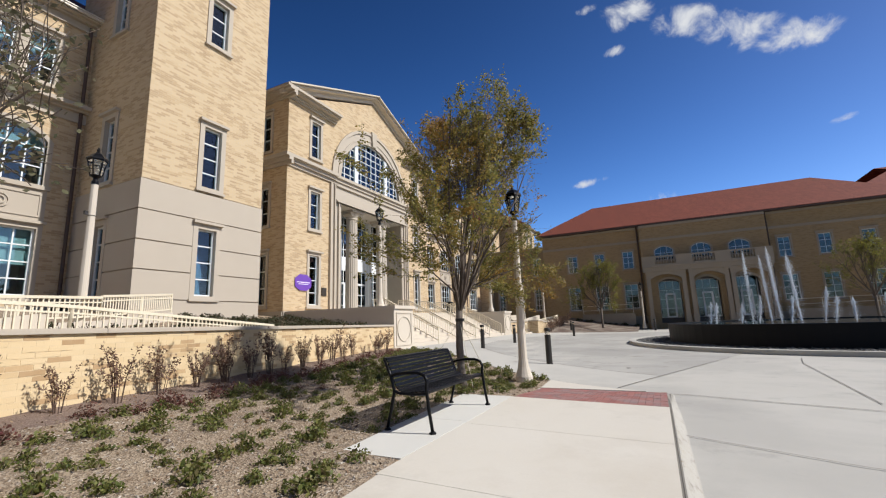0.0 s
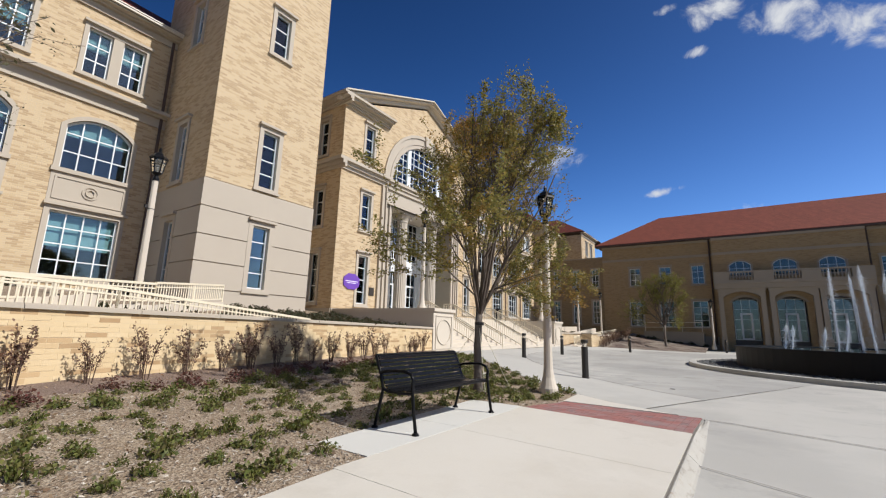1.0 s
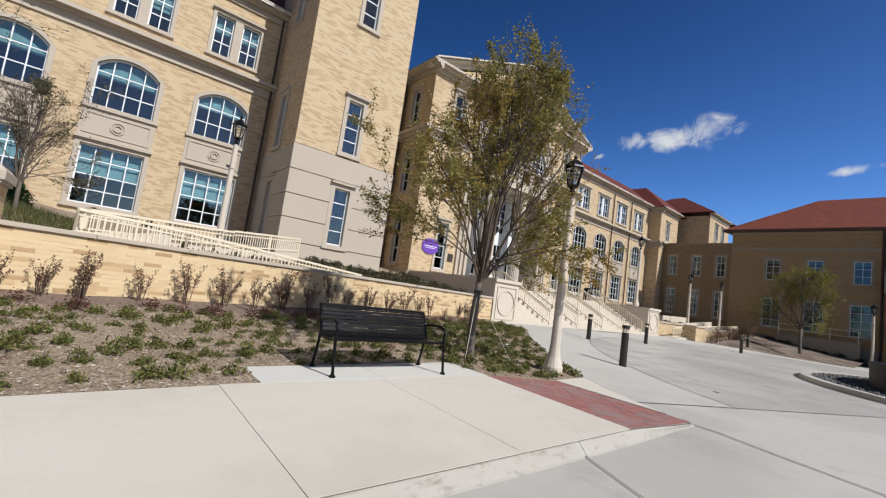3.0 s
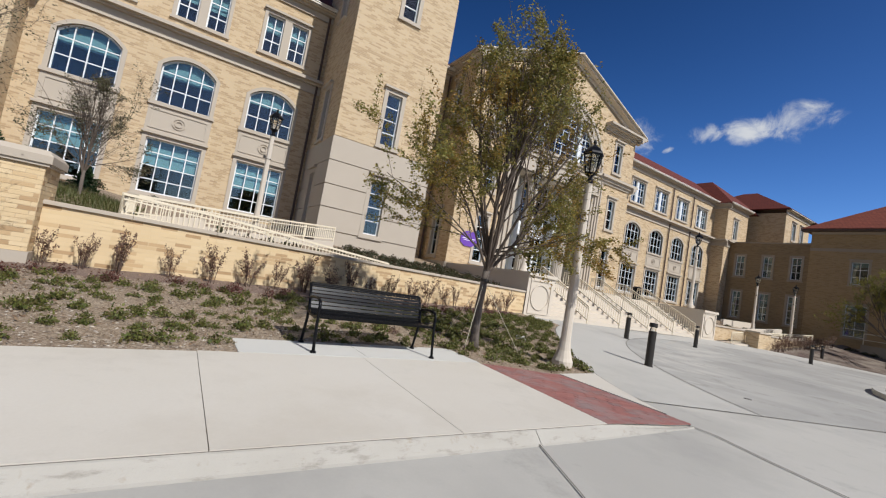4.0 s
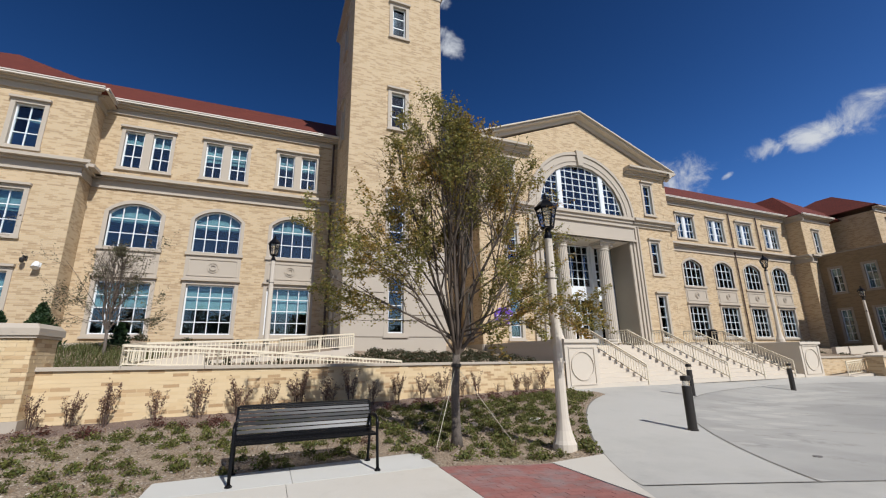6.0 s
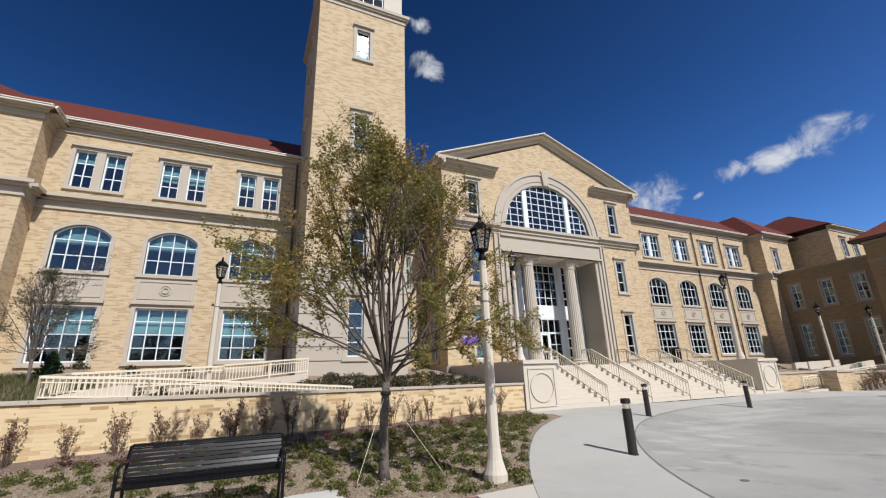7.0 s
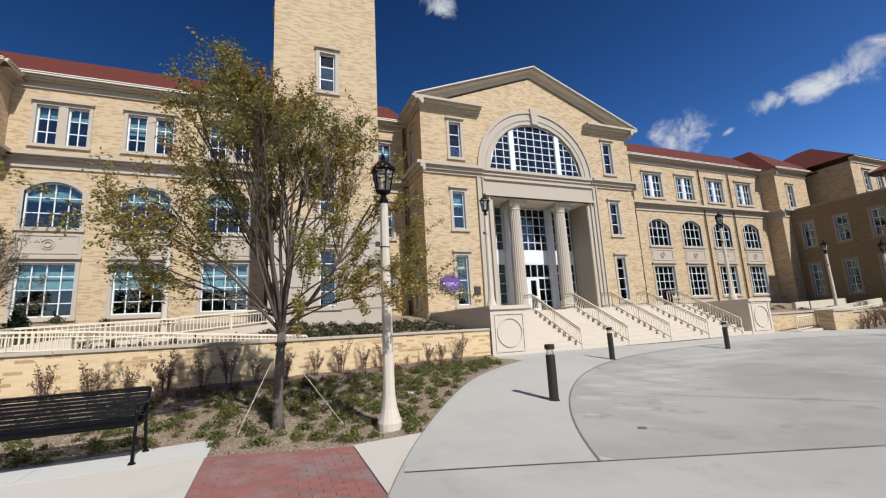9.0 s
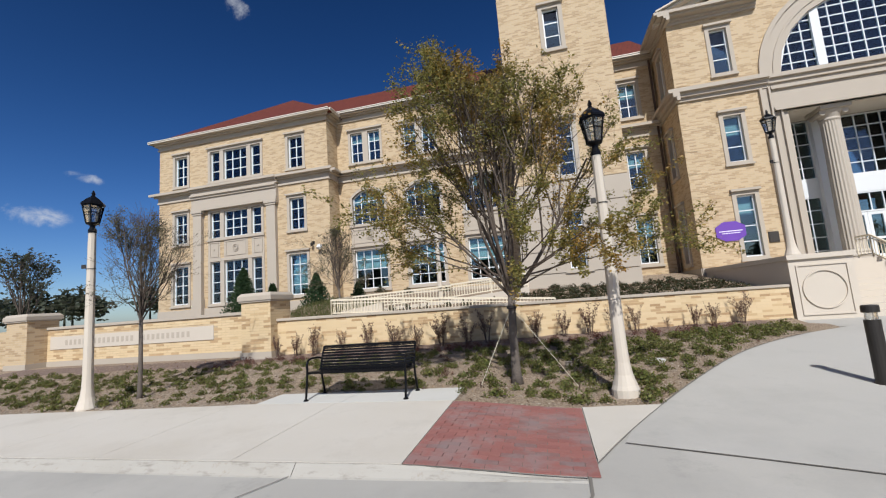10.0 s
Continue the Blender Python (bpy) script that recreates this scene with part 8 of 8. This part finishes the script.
BRICKS = {}
brick_face(FX(-6.85), sign_wall, -8.02, 0.56, 0.62, 1.73, lambda u, z: not (-7.85 < u < -0.96 and 0.98 < z < 1.46))
brick_face(FX(-6.22), near_pier, 0.58, 1.56, 0.62, 2.06)
brick_face(FYP(1.56), near_pier, 6.22, 7.20, 0.62, 2.06)

ramp_brick = thing("pavement", (-0.7, 8.7, 0.1), "red brick paver warning strip on the ramp", "pavement", kind="structure")
bm = bmesh.new()
PY0, PY1 = 7.865, 9.695
nz = 12
lowv = [[bm.verts.new((x, PY0 + (PY1 - PY0) * i / nz, walk_z(PY0 + (PY1 - PY0) * i / nz, x) - 0.006)) for x in (-1.90, KX)] for i in range(nz + 1)]
for a, b in zip(lowv, lowv[1:]):
    bm.faces.new((a[0], a[1], b[1], b[0]))
part("paver_bed", bm, M_JOINT, ramp_brick)
paver_me = box_mesh("paver", 0.100, 0.2235, 0.04, M_PAVER, -0.04)
nx, ny = 22, 8
pw, pl = 2.29 / nx, (PY1 - PY0) / ny
for i in range(nx):
    for j in range(ny + 1):
        yc = PY0 + pl * (j + 0.5) - (pl / 2 if i % 2 else 0)
        if yc < PY0 + pl * 0.3 or yc > PY1 - pl * 0.3:
            continue
        xc = -1.89 + pw * (i + 0.5)
        sl = math.atan2(walk_z(yc + 0.1, xc) - walk_z(yc - 0.1, xc), 0.2)
        shared("paver", paver_me, Matrix.Translation((xc, yc, walk_z(yc, xc) + 0.004 + random.uniform(-0.0015, 0.0015))) @ Matrix.Rotation(sl, 4, 'X') @ Matrix.Rotation(math.atan2(walk_z(yc, xc - 0.1) - walk_z(yc, xc + 0.1), 0.2), 4, 'Y'), ramp_brick)
half_me = box_mesh("paver", 0.100, 0.109, 0.04, M_PAVER, -0.04)
for i in range(1, nx, 2):
    for yc in (PY0 + pl / 4, PY1 - pl / 4):
        shared("paver", half_me, Matrix.Translation((-1.89 + pw * (i + 0.5), yc, walk_z(yc, -1.89 + pw * (i + 0.5)) + 0.004)), ramp_brick)
